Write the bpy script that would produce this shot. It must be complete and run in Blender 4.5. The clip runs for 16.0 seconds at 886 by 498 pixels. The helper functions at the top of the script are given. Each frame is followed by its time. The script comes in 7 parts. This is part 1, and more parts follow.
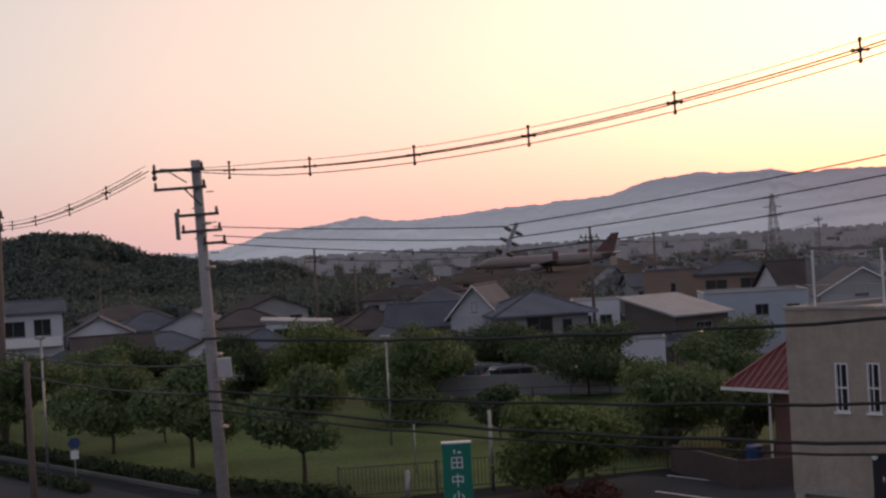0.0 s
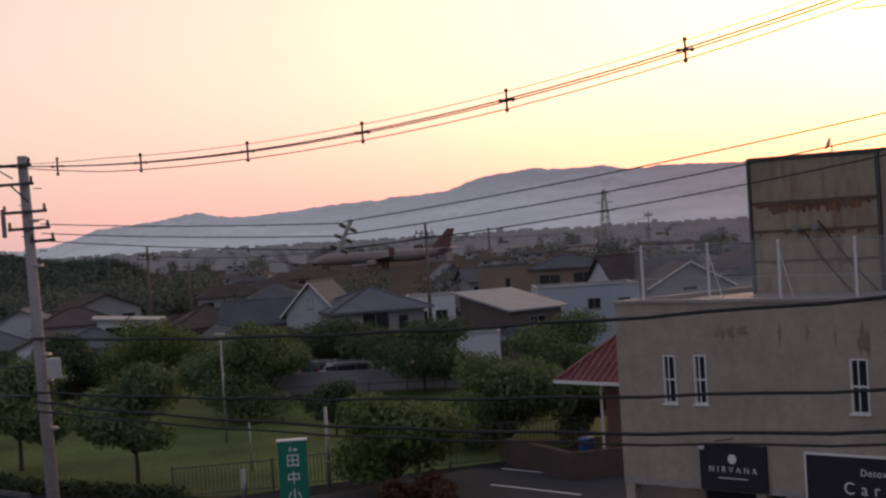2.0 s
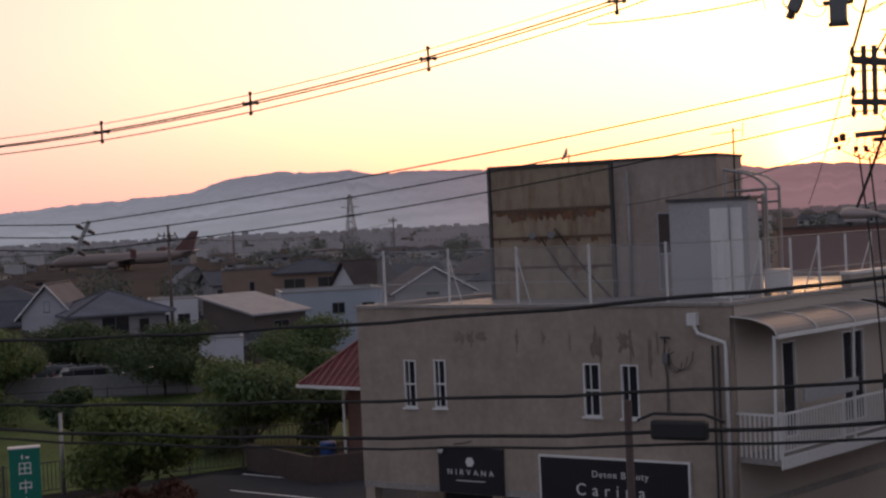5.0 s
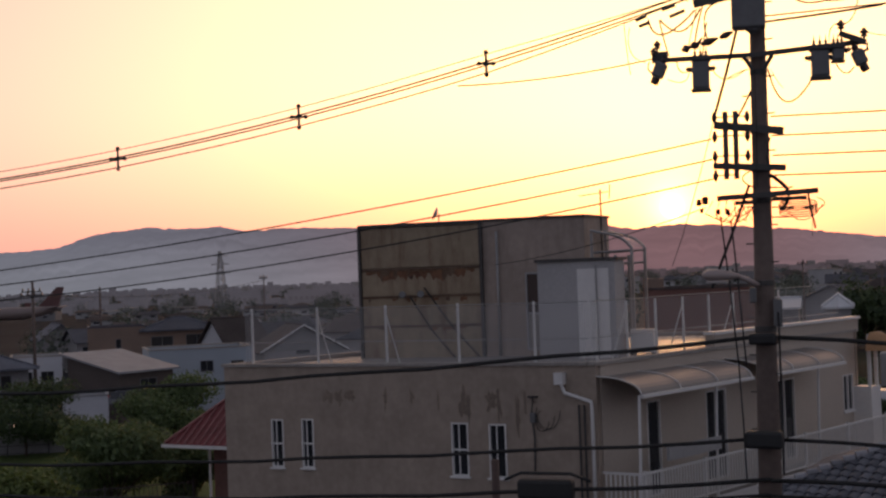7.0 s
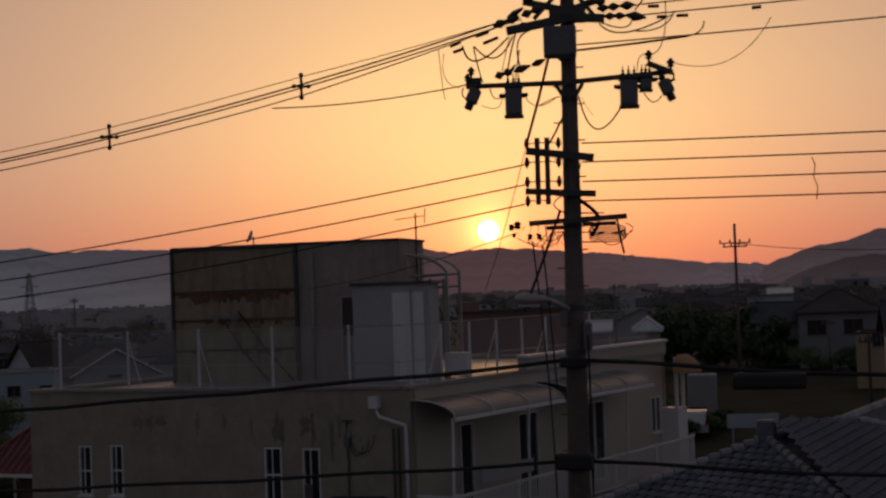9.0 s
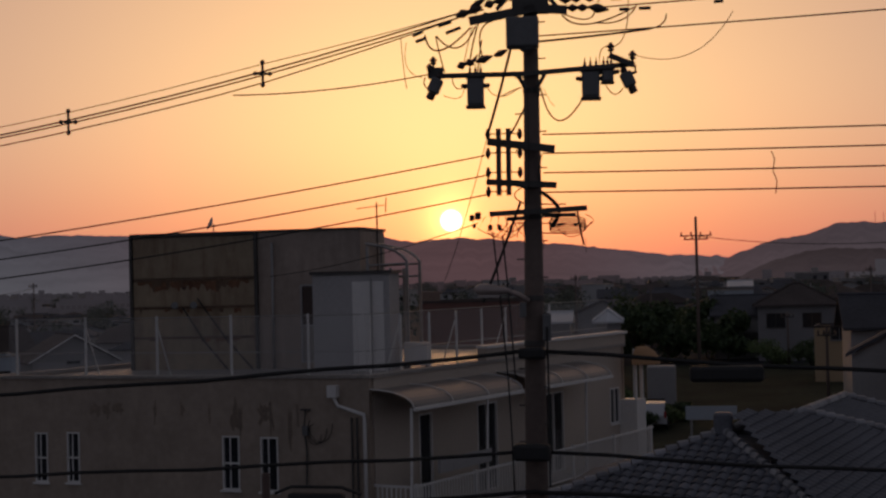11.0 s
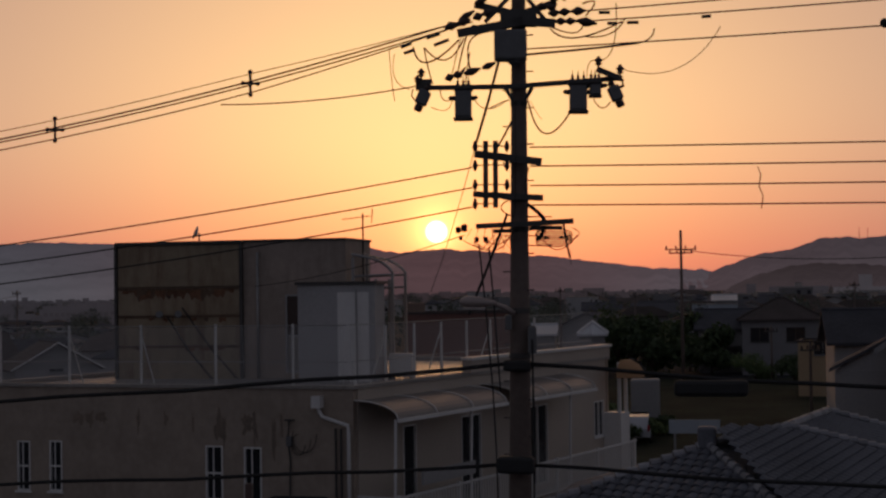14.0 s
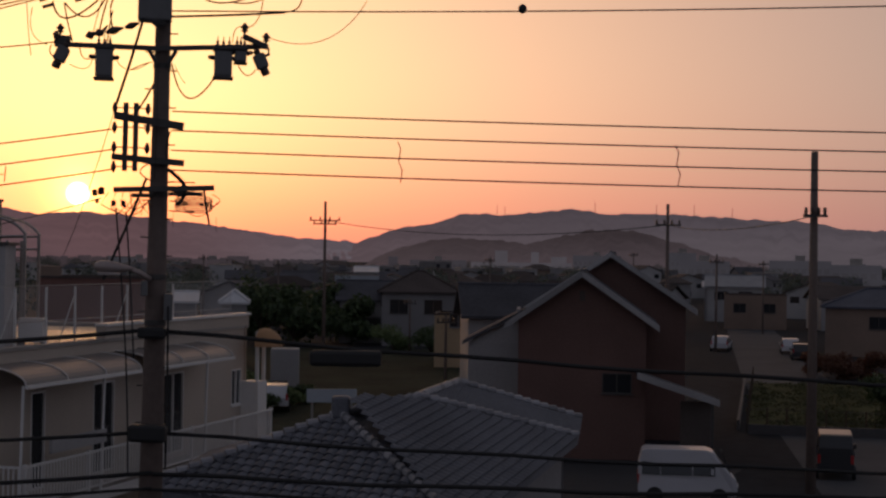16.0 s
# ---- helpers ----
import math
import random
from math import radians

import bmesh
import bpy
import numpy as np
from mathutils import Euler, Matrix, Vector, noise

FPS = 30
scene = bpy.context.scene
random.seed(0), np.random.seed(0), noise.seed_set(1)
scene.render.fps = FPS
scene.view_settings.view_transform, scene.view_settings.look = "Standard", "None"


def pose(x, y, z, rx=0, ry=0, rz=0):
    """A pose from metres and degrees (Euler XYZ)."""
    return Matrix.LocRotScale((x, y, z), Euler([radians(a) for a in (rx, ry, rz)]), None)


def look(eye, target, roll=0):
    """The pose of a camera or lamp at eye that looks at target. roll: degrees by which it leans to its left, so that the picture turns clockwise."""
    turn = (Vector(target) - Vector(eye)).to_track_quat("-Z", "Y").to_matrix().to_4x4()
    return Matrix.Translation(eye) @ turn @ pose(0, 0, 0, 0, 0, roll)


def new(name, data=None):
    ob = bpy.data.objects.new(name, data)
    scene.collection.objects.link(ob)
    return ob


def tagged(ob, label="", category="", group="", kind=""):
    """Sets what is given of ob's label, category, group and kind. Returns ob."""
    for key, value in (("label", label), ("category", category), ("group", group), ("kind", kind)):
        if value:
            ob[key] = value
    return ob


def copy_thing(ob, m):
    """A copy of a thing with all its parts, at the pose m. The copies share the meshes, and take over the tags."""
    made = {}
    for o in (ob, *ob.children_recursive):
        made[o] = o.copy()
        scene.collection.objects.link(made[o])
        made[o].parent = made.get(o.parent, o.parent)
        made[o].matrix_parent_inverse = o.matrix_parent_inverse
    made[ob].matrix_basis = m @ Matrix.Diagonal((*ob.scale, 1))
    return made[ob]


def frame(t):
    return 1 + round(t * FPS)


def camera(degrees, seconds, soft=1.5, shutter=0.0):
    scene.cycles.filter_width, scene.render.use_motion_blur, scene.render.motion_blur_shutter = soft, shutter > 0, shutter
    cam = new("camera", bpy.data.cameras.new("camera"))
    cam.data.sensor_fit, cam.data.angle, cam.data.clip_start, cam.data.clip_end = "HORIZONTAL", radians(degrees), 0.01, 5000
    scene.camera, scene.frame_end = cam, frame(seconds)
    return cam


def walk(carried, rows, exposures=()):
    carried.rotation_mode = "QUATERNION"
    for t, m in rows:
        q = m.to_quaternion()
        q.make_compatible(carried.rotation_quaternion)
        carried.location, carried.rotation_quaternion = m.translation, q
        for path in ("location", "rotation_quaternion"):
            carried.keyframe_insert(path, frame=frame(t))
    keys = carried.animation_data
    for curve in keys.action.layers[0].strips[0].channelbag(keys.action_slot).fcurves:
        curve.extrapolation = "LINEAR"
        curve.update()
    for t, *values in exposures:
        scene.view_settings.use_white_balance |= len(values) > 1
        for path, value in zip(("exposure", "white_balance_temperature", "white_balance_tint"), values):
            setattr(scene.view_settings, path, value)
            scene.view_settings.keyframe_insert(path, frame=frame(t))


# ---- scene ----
cam = camera(32.73, 16.0, soft=2.4)
PATH = [
    (0, -0.156, -0.050, 8.675, 43.97, -0.20, -3.21), (0.5, -0.118, -0.074, 8.668, 42.34, -0.34, -3.37), (1, -0.113, -0.083, 8.674, 40.64, -0.51, -3.32),
    (1.5, -0.113, -0.042, 8.679, 38.86, -0.69, -3.51), (2, -0.102, -0.050, 8.684, 37.78, -0.71, -3.45), (2.5, -0.093, -0.065, 8.680, 36.93, -0.70, -3.50),
    (3, -0.074, -0.055, 8.689, 35.15, -0.86, -3.41), (3.5, -0.047, -0.073, 8.684, 33.20, -1.06, -3.34), (4, -0.032, -0.036, 8.695, 31.40, -1.20, -3.14),
    (4.2, -0.041, -0.040, 8.689, 30.69, -1.27, -3.06), (6.3, -0.025, -0.023, 8.703, 24.86, -0.15, -2.25), (6.5, -0.013, -0.026, 8.690, 24.47, 0.21, -2.24),
    (7, 0.003, -0.028, 8.700, 23.18, 0.95, -2.16), (7.5, 0.010, -0.031, 8.708, 21.56, 1.59, -1.95), (8, 0.024, -0.030, 8.703, 19.79, 1.97, -1.84),
    (8.5, 0.031, 0.015, 8.716, 18.03, 1.92, -1.90), (9, 0.040, 0.027, 8.704, 16.23, 1.58, -2.05), (9.5, 0.042, 0.048, 8.711, 14.94, 1.33, -1.94),
    (9.7, 0.084, 0.087, 8.693, 15.11, 1.33, -1.76), (12, 0.049, 0.051, 8.722, 14.64, 1.01, -1.22), (12.5, 0.041, 0.043, 8.714, 15.25, 1.41, -0.95),
    (13, 0.046, 0.022, 8.718, 15.33, 1.65, -0.92), (13.5, 0.046, 0.042, 8.721, 15.11, 1.67, -0.99), (14, 0.054, 0.058, 8.720, 14.24, 1.55, -0.87),
    (14.5, 0.081, 0.054, 8.722, 10.52, 1.32, -0.50), (15, 0.105, 0.074, 8.720, 6.45, 1.07, 0.02), (15.5, 0.128, 0.085, 8.726, 3.22, 0.67, 0.50),
    (16, 0.144, 0.092, 8.723, 0.84, 0.36, 0.81),
]  # seconds, place, turn to the left, tilt up, lean



def held(x, y, z, yaw, tilt, lean):
    """The pose of the camera in the hand, from its place and three angles."""
    a, b = radians(yaw), radians(tilt)
    ahead = Vector((-math.sin(a) * math.cos(b), math.cos(a) * math.cos(b), math.sin(b)))
    eye = Vector((x, y, z))
    return look(eye, eye + ahead, lean)


walk(cam, [(t, held(*r)) for t, *r in PATH],
     [(0, 0.14, 6500, 10), (4.2, 0.06, 6500, 10), (6.3, 0.02, 6500, 10), (7, -0.34, 6500, 10), (7.5, -0.95, 6500, 10), (8, -1.5, 6500, 10), (9, -1.82, 6500, 10), (9.7, -1.78, 6500, 10),
      (11.8, -1.56, 6500, 10), (12.5, -1.55, 6500, 10), (14, -1.68, 6500, 10), (15, -1.63, 6500, 10), (16, -1.18, 6500, 10)])

# ---- sky and sun ----
SUN_TURN, SUN_UP = radians(14.48), radians(2.21)
SUN = Vector((-math.sin(SUN_TURN) * math.cos(SUN_UP), math.cos(SUN_TURN) * math.cos(SUN_UP), math.sin(SUN_UP)))
world = bpy.data.worlds.new("evening_sky")
world.use_nodes = True
scene.world = world
W = world.node_tree
W.nodes.clear()


def wmath(op, a, b=None):
    n = W.nodes.new("ShaderNodeMath")
    n.operation = op
    for i, s in enumerate((a, b)):
        if s is None:
            continue
        if isinstance(s, (int, float)):
            n.inputs[i].default_value = s
        else:
            W.links.new(s, n.inputs[i])
    return n.outputs[0]


sky = W.nodes.new("ShaderNodeTexSky")
sky.sky_type, sky.sun_disc = "NISHITA", False
sky.sun_elevation, sky.sun_rotation = SUN_UP, -SUN_TURN
sky.air_density, sky.dust_density, sky.ozone_density, sky.altitude = 1.0, 2.0, 1.5, 30
tc = W.nodes.new("ShaderNodeTexCoord")
dot = W.nodes.new("ShaderNodeVectorMath")
dot.operation = "DOT_PRODUCT"
dot.inputs[1].default_value = SUN
W.links.new(tc.outputs["Generated"], dot.inputs[0])
sep = W.nodes.new("ShaderNodeSeparateXYZ")
W.links.new(tc.outputs["Generated"], sep.inputs[0])
near_sun = wmath("ARCCOSINE", wmath("MINIMUM", dot.outputs["Value"], 1.0))   # angle from the sun
# dusty evening air: bright and yellow over the sun, paler away from it, reddened and dimmed towards the horizon


def wvec(op, p, q):
    n = W.nodes.new("ShaderNodeVectorMath")
    n.operation = op
    for i, s in enumerate((p, q)):
        if isinstance(s, (tuple, int, float)):
            n.inputs["Scale" if op == "SCALE" and i else i].default_value = s
        else:
            W.links.new(s, n.inputs["Scale" if op == "SCALE" and i else i])
    return n.outputs[0]


def bell(x, width, power=2.0):
    return wmath("EXPONENT", wmath("MULTIPLY", wmath("POWER", wmath("DIVIDE", x, width), power), -1.0))


ramp = W.nodes.new("ShaderNodeValToRGB")
ramp.color_ramp.interpolation = "B_SPLINE"
stops = ((0, (3.3, 2.15, 1.05)), (5, (3.1, 2.0, 0.94)), (10, (2.6, 1.6, 0.86)), (16, (2.05, 1.22, 0.78)), (23, (1.52, 0.92, 0.67)), (30, (1.12, 0.73, 0.6)),
         (38, (0.86, 0.635, 0.55)), (46, (0.66, 0.56, 0.53)), (60, (0.52, 0.51, 0.54)), (90, (0.39, 0.39, 0.495)), (180, (0.37, 0.37, 0.475)))
for k, (deg, c) in enumerate(stops):
    e = ramp.color_ramp.elements[k] if k < 2 else ramp.color_ramp.elements.new(deg / 180)
    e.position = deg / 180
for e, (deg, c) in zip(ramp.color_ramp.elements, stops):
    e.position, e.color = deg / 180, (c[0] / 3.2, c[1] / 3.2, c[2] / 3.2, 1)
W.links.new(wmath("DIVIDE", near_sun, math.pi), ramp.inputs[0])
up = wmath("MAXIMUM", sep.outputs[2], 0.0)
air = wvec("SCALE", ramp.outputs[0], 3.2)
high = wmath("SUBTRACT", 1.0, wmath("MULTIPLY", wmath("SUBTRACT", 1.0, bell(up, 0.5)), 0.45))
air = wvec("SCALE", air, high)
low = wmath("MULTIPLY", bell(up, 0.076), wmath("ADD", 0.26, wmath("MULTIPLY", bell(near_sun, 0.5), 0.74)))
air = wvec("MULTIPLY", air, wvec("SUBTRACT", (1.0, 1.0, 1.0), wvec("SCALE", (0.36, 0.77, 0.55), low)))
for width, power, colour, amount in ((0.0068, 10, (1.0, 0.85, 0.5), 16.0), (0.013, 1.6, (1.0, 0.6, 0.16), 4.0), (0.03, 1.0, (1.0, 0.4, 0.08), 2.0), (0.1, 1.0, (1.0, 0.34, 0.06), 0.9)):
    air = wvec("ADD", air, wvec("SCALE", colour, wmath("MULTIPLY", bell(near_sun, width, power), amount)))
air = wvec("ADD", air, wvec("SCALE", sky.outputs[0], 0.05))
back = W.nodes.new("ShaderNodeBackground")
W.links.new(air, back.inputs[0])
out = W.nodes.new("ShaderNodeOutputWorld")
W.links.new(back.outputs[0], out.inputs[0])

lamp = bpy.data.lights.new("sun", "SUN")
lamp.energy, lamp.angle, lamp.color = 0.35, radians(0.6), (1.0, 0.5, 0.22)
sun_ob = new("sun", lamp)
sun_ob.matrix_world = look(SUN * 100, (0, 0, 0))

# ---- materials ----
MATS = {}


def mat(name, colour, rough=0.7, metal=0.0, grain=8.0, vary=0.25, stain=0.4, bump=0.15, each=0.0, spec=0.5):
    """A surface with fine grain and broad stains; each: how far alike pieces differ."""
    if name in MATS:
        return MATS[name]
    m = bpy.data.materials.new(name)
    m.use_nodes = True
    nt = m.node_tree
    b = nt.nodes["Principled BSDF"]
    b.inputs["Roughness"].default_value, b.inputs["Metallic"].default_value = rough, metal
    b.inputs["Specular IOR Level"].default_value = spec
    c = nt.nodes.new("ShaderNodeTexCoord")
    fine, broad = nt.nodes.new("ShaderNodeTexNoise"), nt.nodes.new("ShaderNodeTexNoise")
    fine.inputs["Scale"].default_value, broad.inputs["Scale"].default_value = grain, stain
    fine.inputs["Detail"].default_value, broad.inputs["Detail"].default_value = 4, 5
    for n in (fine, broad):
        nt.links.new(c.outputs["Object"], n.inputs["Vector"])
    mix = nt.nodes.new("ShaderNodeMix")
    mix.data_type = "FLOAT"
    mix.inputs[0].default_value = 0.55
    nt.links.new(fine.outputs[0], mix.inputs[2])
    nt.links.new(broad.outputs[0], mix.inputs[3])
    ramp = nt.nodes.new("ShaderNodeMapRange")
    ramp.inputs[1].default_value, ramp.inputs[2].default_value = 0.3, 0.7
    ramp.inputs[3].default_value, ramp.inputs[4].default_value = 1 - vary, 1 + vary
    nt.links.new(mix.outputs[0], ramp.inputs[0])
    val = ramp.outputs[0]
    if each:
        info = nt.nodes.new("ShaderNodeObjectInfo")
        r2 = nt.nodes.new("ShaderNodeMapRange")
        r2.inputs[3].default_value, r2.inputs[4].default_value = 1 - each, 1 + each
        nt.links.new(info.outputs["Random"], r2.inputs[0])
        mul = nt.nodes.new("ShaderNodeMath")
        mul.operation = "MULTIPLY"
        nt.links.new(val, mul.inputs[0])
        nt.links.new(r2.outputs[0], mul.inputs[1])
        val = mul.outputs[0]
    col = nt.nodes.new("ShaderNodeVectorMath")
    col.operation = "SCALE"
    col.inputs[0].default_value = colour
    nt.links.new(val, col.inputs["Scale"])
    nt.links.new(col.outputs[0], b.inputs["Base Color"])
    if bump:
        bp_ = nt.nodes.new("ShaderNodeBump")
        bp_.inputs["Strength"].default_value, bp_.inputs["Distance"].default_value = bump, 0.02
        nt.links.new(fine.outputs[0], bp_.inputs["Height"])
        nt.links.new(bp_.outputs[0], b.inputs["Normal"])
    MATS[name] = m
    return m


def leaf_mat(name, colour, light):
    """Leaves: each clump has its own green, and lets some light through."""
    if name in MATS:
        return MATS[name]
    m = bpy.data.materials.new(name)
    m.use_nodes = True
    nt = m.node_tree
    b = nt.nodes["Principled BSDF"]
    b.inputs["Roughness"].default_value = 0.6
    g = nt.nodes.new("ShaderNodeNewGeometry")
    mix = nt.nodes.new("ShaderNodeMix")
    mix.data_type = "RGBA"
    mix.inputs[6].default_value, mix.inputs[7].default_value = (*colour, 1), (*light, 1)
    nt.links.new(g.outputs["Random Per Island"], mix.inputs[0])
    nt.links.new(mix.outputs[2], b.inputs["Base Color"])
    t = nt.nodes.new("ShaderNodeBsdfTranslucent")
    nt.links.new(mix.outputs[2], t.inputs[0])
    ms = nt.nodes.new("ShaderNodeMixShader")
    ms.inputs[0].default_value = 0.3
    nt.links.new(b.outputs[0], ms.inputs[1])
    nt.links.new(t.outputs[0], ms.inputs[2])
    nt.links.new(ms.outputs[0], nt.nodes["Material Output"].inputs[0])
    MATS[name] = m
    return m


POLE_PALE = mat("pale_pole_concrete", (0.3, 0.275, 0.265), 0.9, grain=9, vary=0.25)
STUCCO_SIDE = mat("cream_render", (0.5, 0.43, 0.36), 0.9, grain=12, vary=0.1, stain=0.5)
CONCRETE = mat("weathered_concrete", (0.34, 0.31, 0.28), 0.9, grain=10, vary=0.3)
# pole concrete with its backlit silhouette and the brown glare put into the colour
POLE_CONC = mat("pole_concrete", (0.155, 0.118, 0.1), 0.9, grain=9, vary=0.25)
WHITE = mat("white_paint", (0.75, 0.73, 0.7), 0.5, grain=6, vary=0.08)
GREYWALL = mat("grey_siding", (0.25, 0.24, 0.24), 0.8, vary=0.16, each=0.3)
PALEWALL = mat("pale_siding", (0.36, 0.35, 0.345), 0.8, vary=0.16, each=0.3)
# white siding of the west houses, with haze lifting the colour too
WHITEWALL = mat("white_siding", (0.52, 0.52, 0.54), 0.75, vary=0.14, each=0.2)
BLUEWALL = mat("pale_blue_siding", (0.38, 0.42, 0.46), 0.7, vary=0.1)
BROWNWALL = mat("brown_siding", (0.24, 0.17, 0.13), 0.8, vary=0.2)
DARKWALL = mat("dark_brown_siding", (0.1, 0.08, 0.07), 0.8, vary=0.2)
OCHRE = mat("ochre_render", (0.42, 0.3, 0.18), 0.85, vary=0.15)
ROOF = mat("dark_slate_roof", (0.088, 0.088, 0.098), 0.95, spec=0.1, grain=5, vary=0.3, each=0.25)
ROOFB = mat("brown_slate_roof", (0.088, 0.073, 0.068), 0.95, spec=0.1, grain=5, vary=0.3, each=0.25)
ROOFG = mat("grey_sheet_roof", (0.3, 0.3, 0.31), 0.6, vary=0.2, stain=1.0, spec=0.3)
# west roof tiles: haze put into a paler, bluer grey
HAZETILE = mat("hazy_grey_tile", (0.12, 0.125, 0.145), 0.85, grain=5, vary=0.3, each=0.3, spec=0.1)
REDROOF = mat("red_painted_metal", (0.17, 0.038, 0.042), 0.55, 0.2, vary=0.3, stain=1.2)
TILE = mat("grey_clay_tile", (0.135, 0.14, 0.16), 0.55, grain=14, spec=0.4, vary=0.35, each=0.3)
GLASS = mat("dark_window_glass", (0.03, 0.032, 0.036), 0.08, vary=0.1, bump=0)
BLACK = mat("black_rubber", (0.02, 0.02, 0.02), 0.6, vary=0.2)
CABLE = mat("black_cable_sheath", (0.022, 0.021, 0.02), 0.7, vary=0.1, bump=0)
ALU = mat("dull_aluminium_frame", (0.2, 0.2, 0.205), 0.5, 0.3, vary=0.1)
STEEL = mat("galvanised_steel", (0.36, 0.35, 0.34), 0.5, 0.7, vary=0.2)
DSTEEL = mat("dark_steel", (0.09, 0.085, 0.08), 0.55, 0.5, vary=0.25)
PORC = mat("brown_porcelain", (0.07, 0.045, 0.035), 0.3, vary=0.15)
TANK = mat("grey_transformer_paint", (0.16, 0.16, 0.16), 0.5, 0.2, vary=0.2)
RUST = mat("rusty_sheet", (0.19, 0.095, 0.052), 0.85, grain=7, vary=0.55, stain=1.4)


def streaked(name, clean, worn, rough, amount):
    """A sheet with worn runs drawn down it."""
    m = mat(name, clean, rough, grain=5, vary=0.18, stain=0.9)
    nt = m.node_tree
    b = nt.nodes["Principled BSDF"]
    src = b.inputs["Base Color"].links[0].from_socket
    c, mp, n = nt.nodes.new("ShaderNodeTexCoord"), nt.nodes.new("ShaderNodeMapping"), nt.nodes.new("ShaderNodeTexNoise")
    mp.inputs["Scale"].default_value = (2.6, 2.6, 0.55)
    n.inputs["Scale"].default_value, n.inputs["Detail"].default_value, n.inputs["Roughness"].default_value = 1.0, 6, 0.65
    nt.links.new(c.outputs["Object"], mp.inputs[0])
    nt.links.new(mp.outputs[0], n.inputs["Vector"])
    r, mx = nt.nodes.new("ShaderNodeMapRange"), nt.nodes.new("ShaderNodeMix")
    r.inputs[1].default_value, r.inputs[2].default_value, r.inputs[4].default_value = 0.46, 0.7, amount
    nt.links.new(n.outputs[0], r.inputs[0])
    mx.data_type = "RGBA"
    nt.links.new(r.outputs[0], mx.inputs[0])
    nt.links.new(src, mx.inputs[6])
    mx.inputs[7].default_value = (*worn, 1)
    nt.links.new(mx.outputs[2], b.inputs["Base Color"])
    return m


PANEL = streaked("yellowed_sign_sheet", (0.31, 0.245, 0.165), (0.15, 0.085, 0.05), 0.75, 0.75)
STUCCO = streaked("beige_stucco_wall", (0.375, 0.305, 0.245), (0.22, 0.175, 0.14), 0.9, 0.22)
GRASS = mat("lawn", (0.082, 0.115, 0.036), 0.95, grain=6.0, vary=0.7, stain=0.16, bump=0.8, spec=0.15)
ASPHALT = mat("asphalt", (0.055, 0.055, 0.058), 0.9, spec=0.1, grain=20, vary=0.25, stain=0.15)
EARTH = mat("town_ground", (0.038, 0.039, 0.042), 0.95, spec=0.03, grain=1, vary=0.35, stain=0.03)
BARK = mat("bark", (0.07, 0.05, 0.035), 0.9, grain=12, vary=0.35)
HEDGE = leaf_mat("hedge_leaf", (0.02, 0.035, 0.012), (0.05, 0.07, 0.02))
LEAF = leaf_mat("tree_leaf", (0.078, 0.12, 0.046), (0.155, 0.205, 0.08))
LEAFD = leaf_mat("dark_tree_leaf", (0.042, 0.068, 0.03), (0.085, 0.12, 0.046))
LEAFL = leaf_mat("light_tree_leaf", (0.08, 0.115, 0.03), (0.17, 0.22, 0.06))
LEAFR = leaf_mat("red_bush_leaf", (0.08, 0.03, 0.02), (0.14, 0.06, 0.03))
# far leaves: greens greyed and lifted, so haze sits in the leaf colour
WOODS = leaf_mat("hazy_wood_leaf", (0.085, 0.108, 0.088), (0.1, 0.122, 0.098))
CARWHITE = mat("white_car_paint", (0.5, 0.5, 0.52), 0.25, vary=0.03, bump=0)
CARGREY = mat("grey_car_paint", (0.25, 0.26, 0.28), 0.25, 0.4, vary=0.03, bump=0)


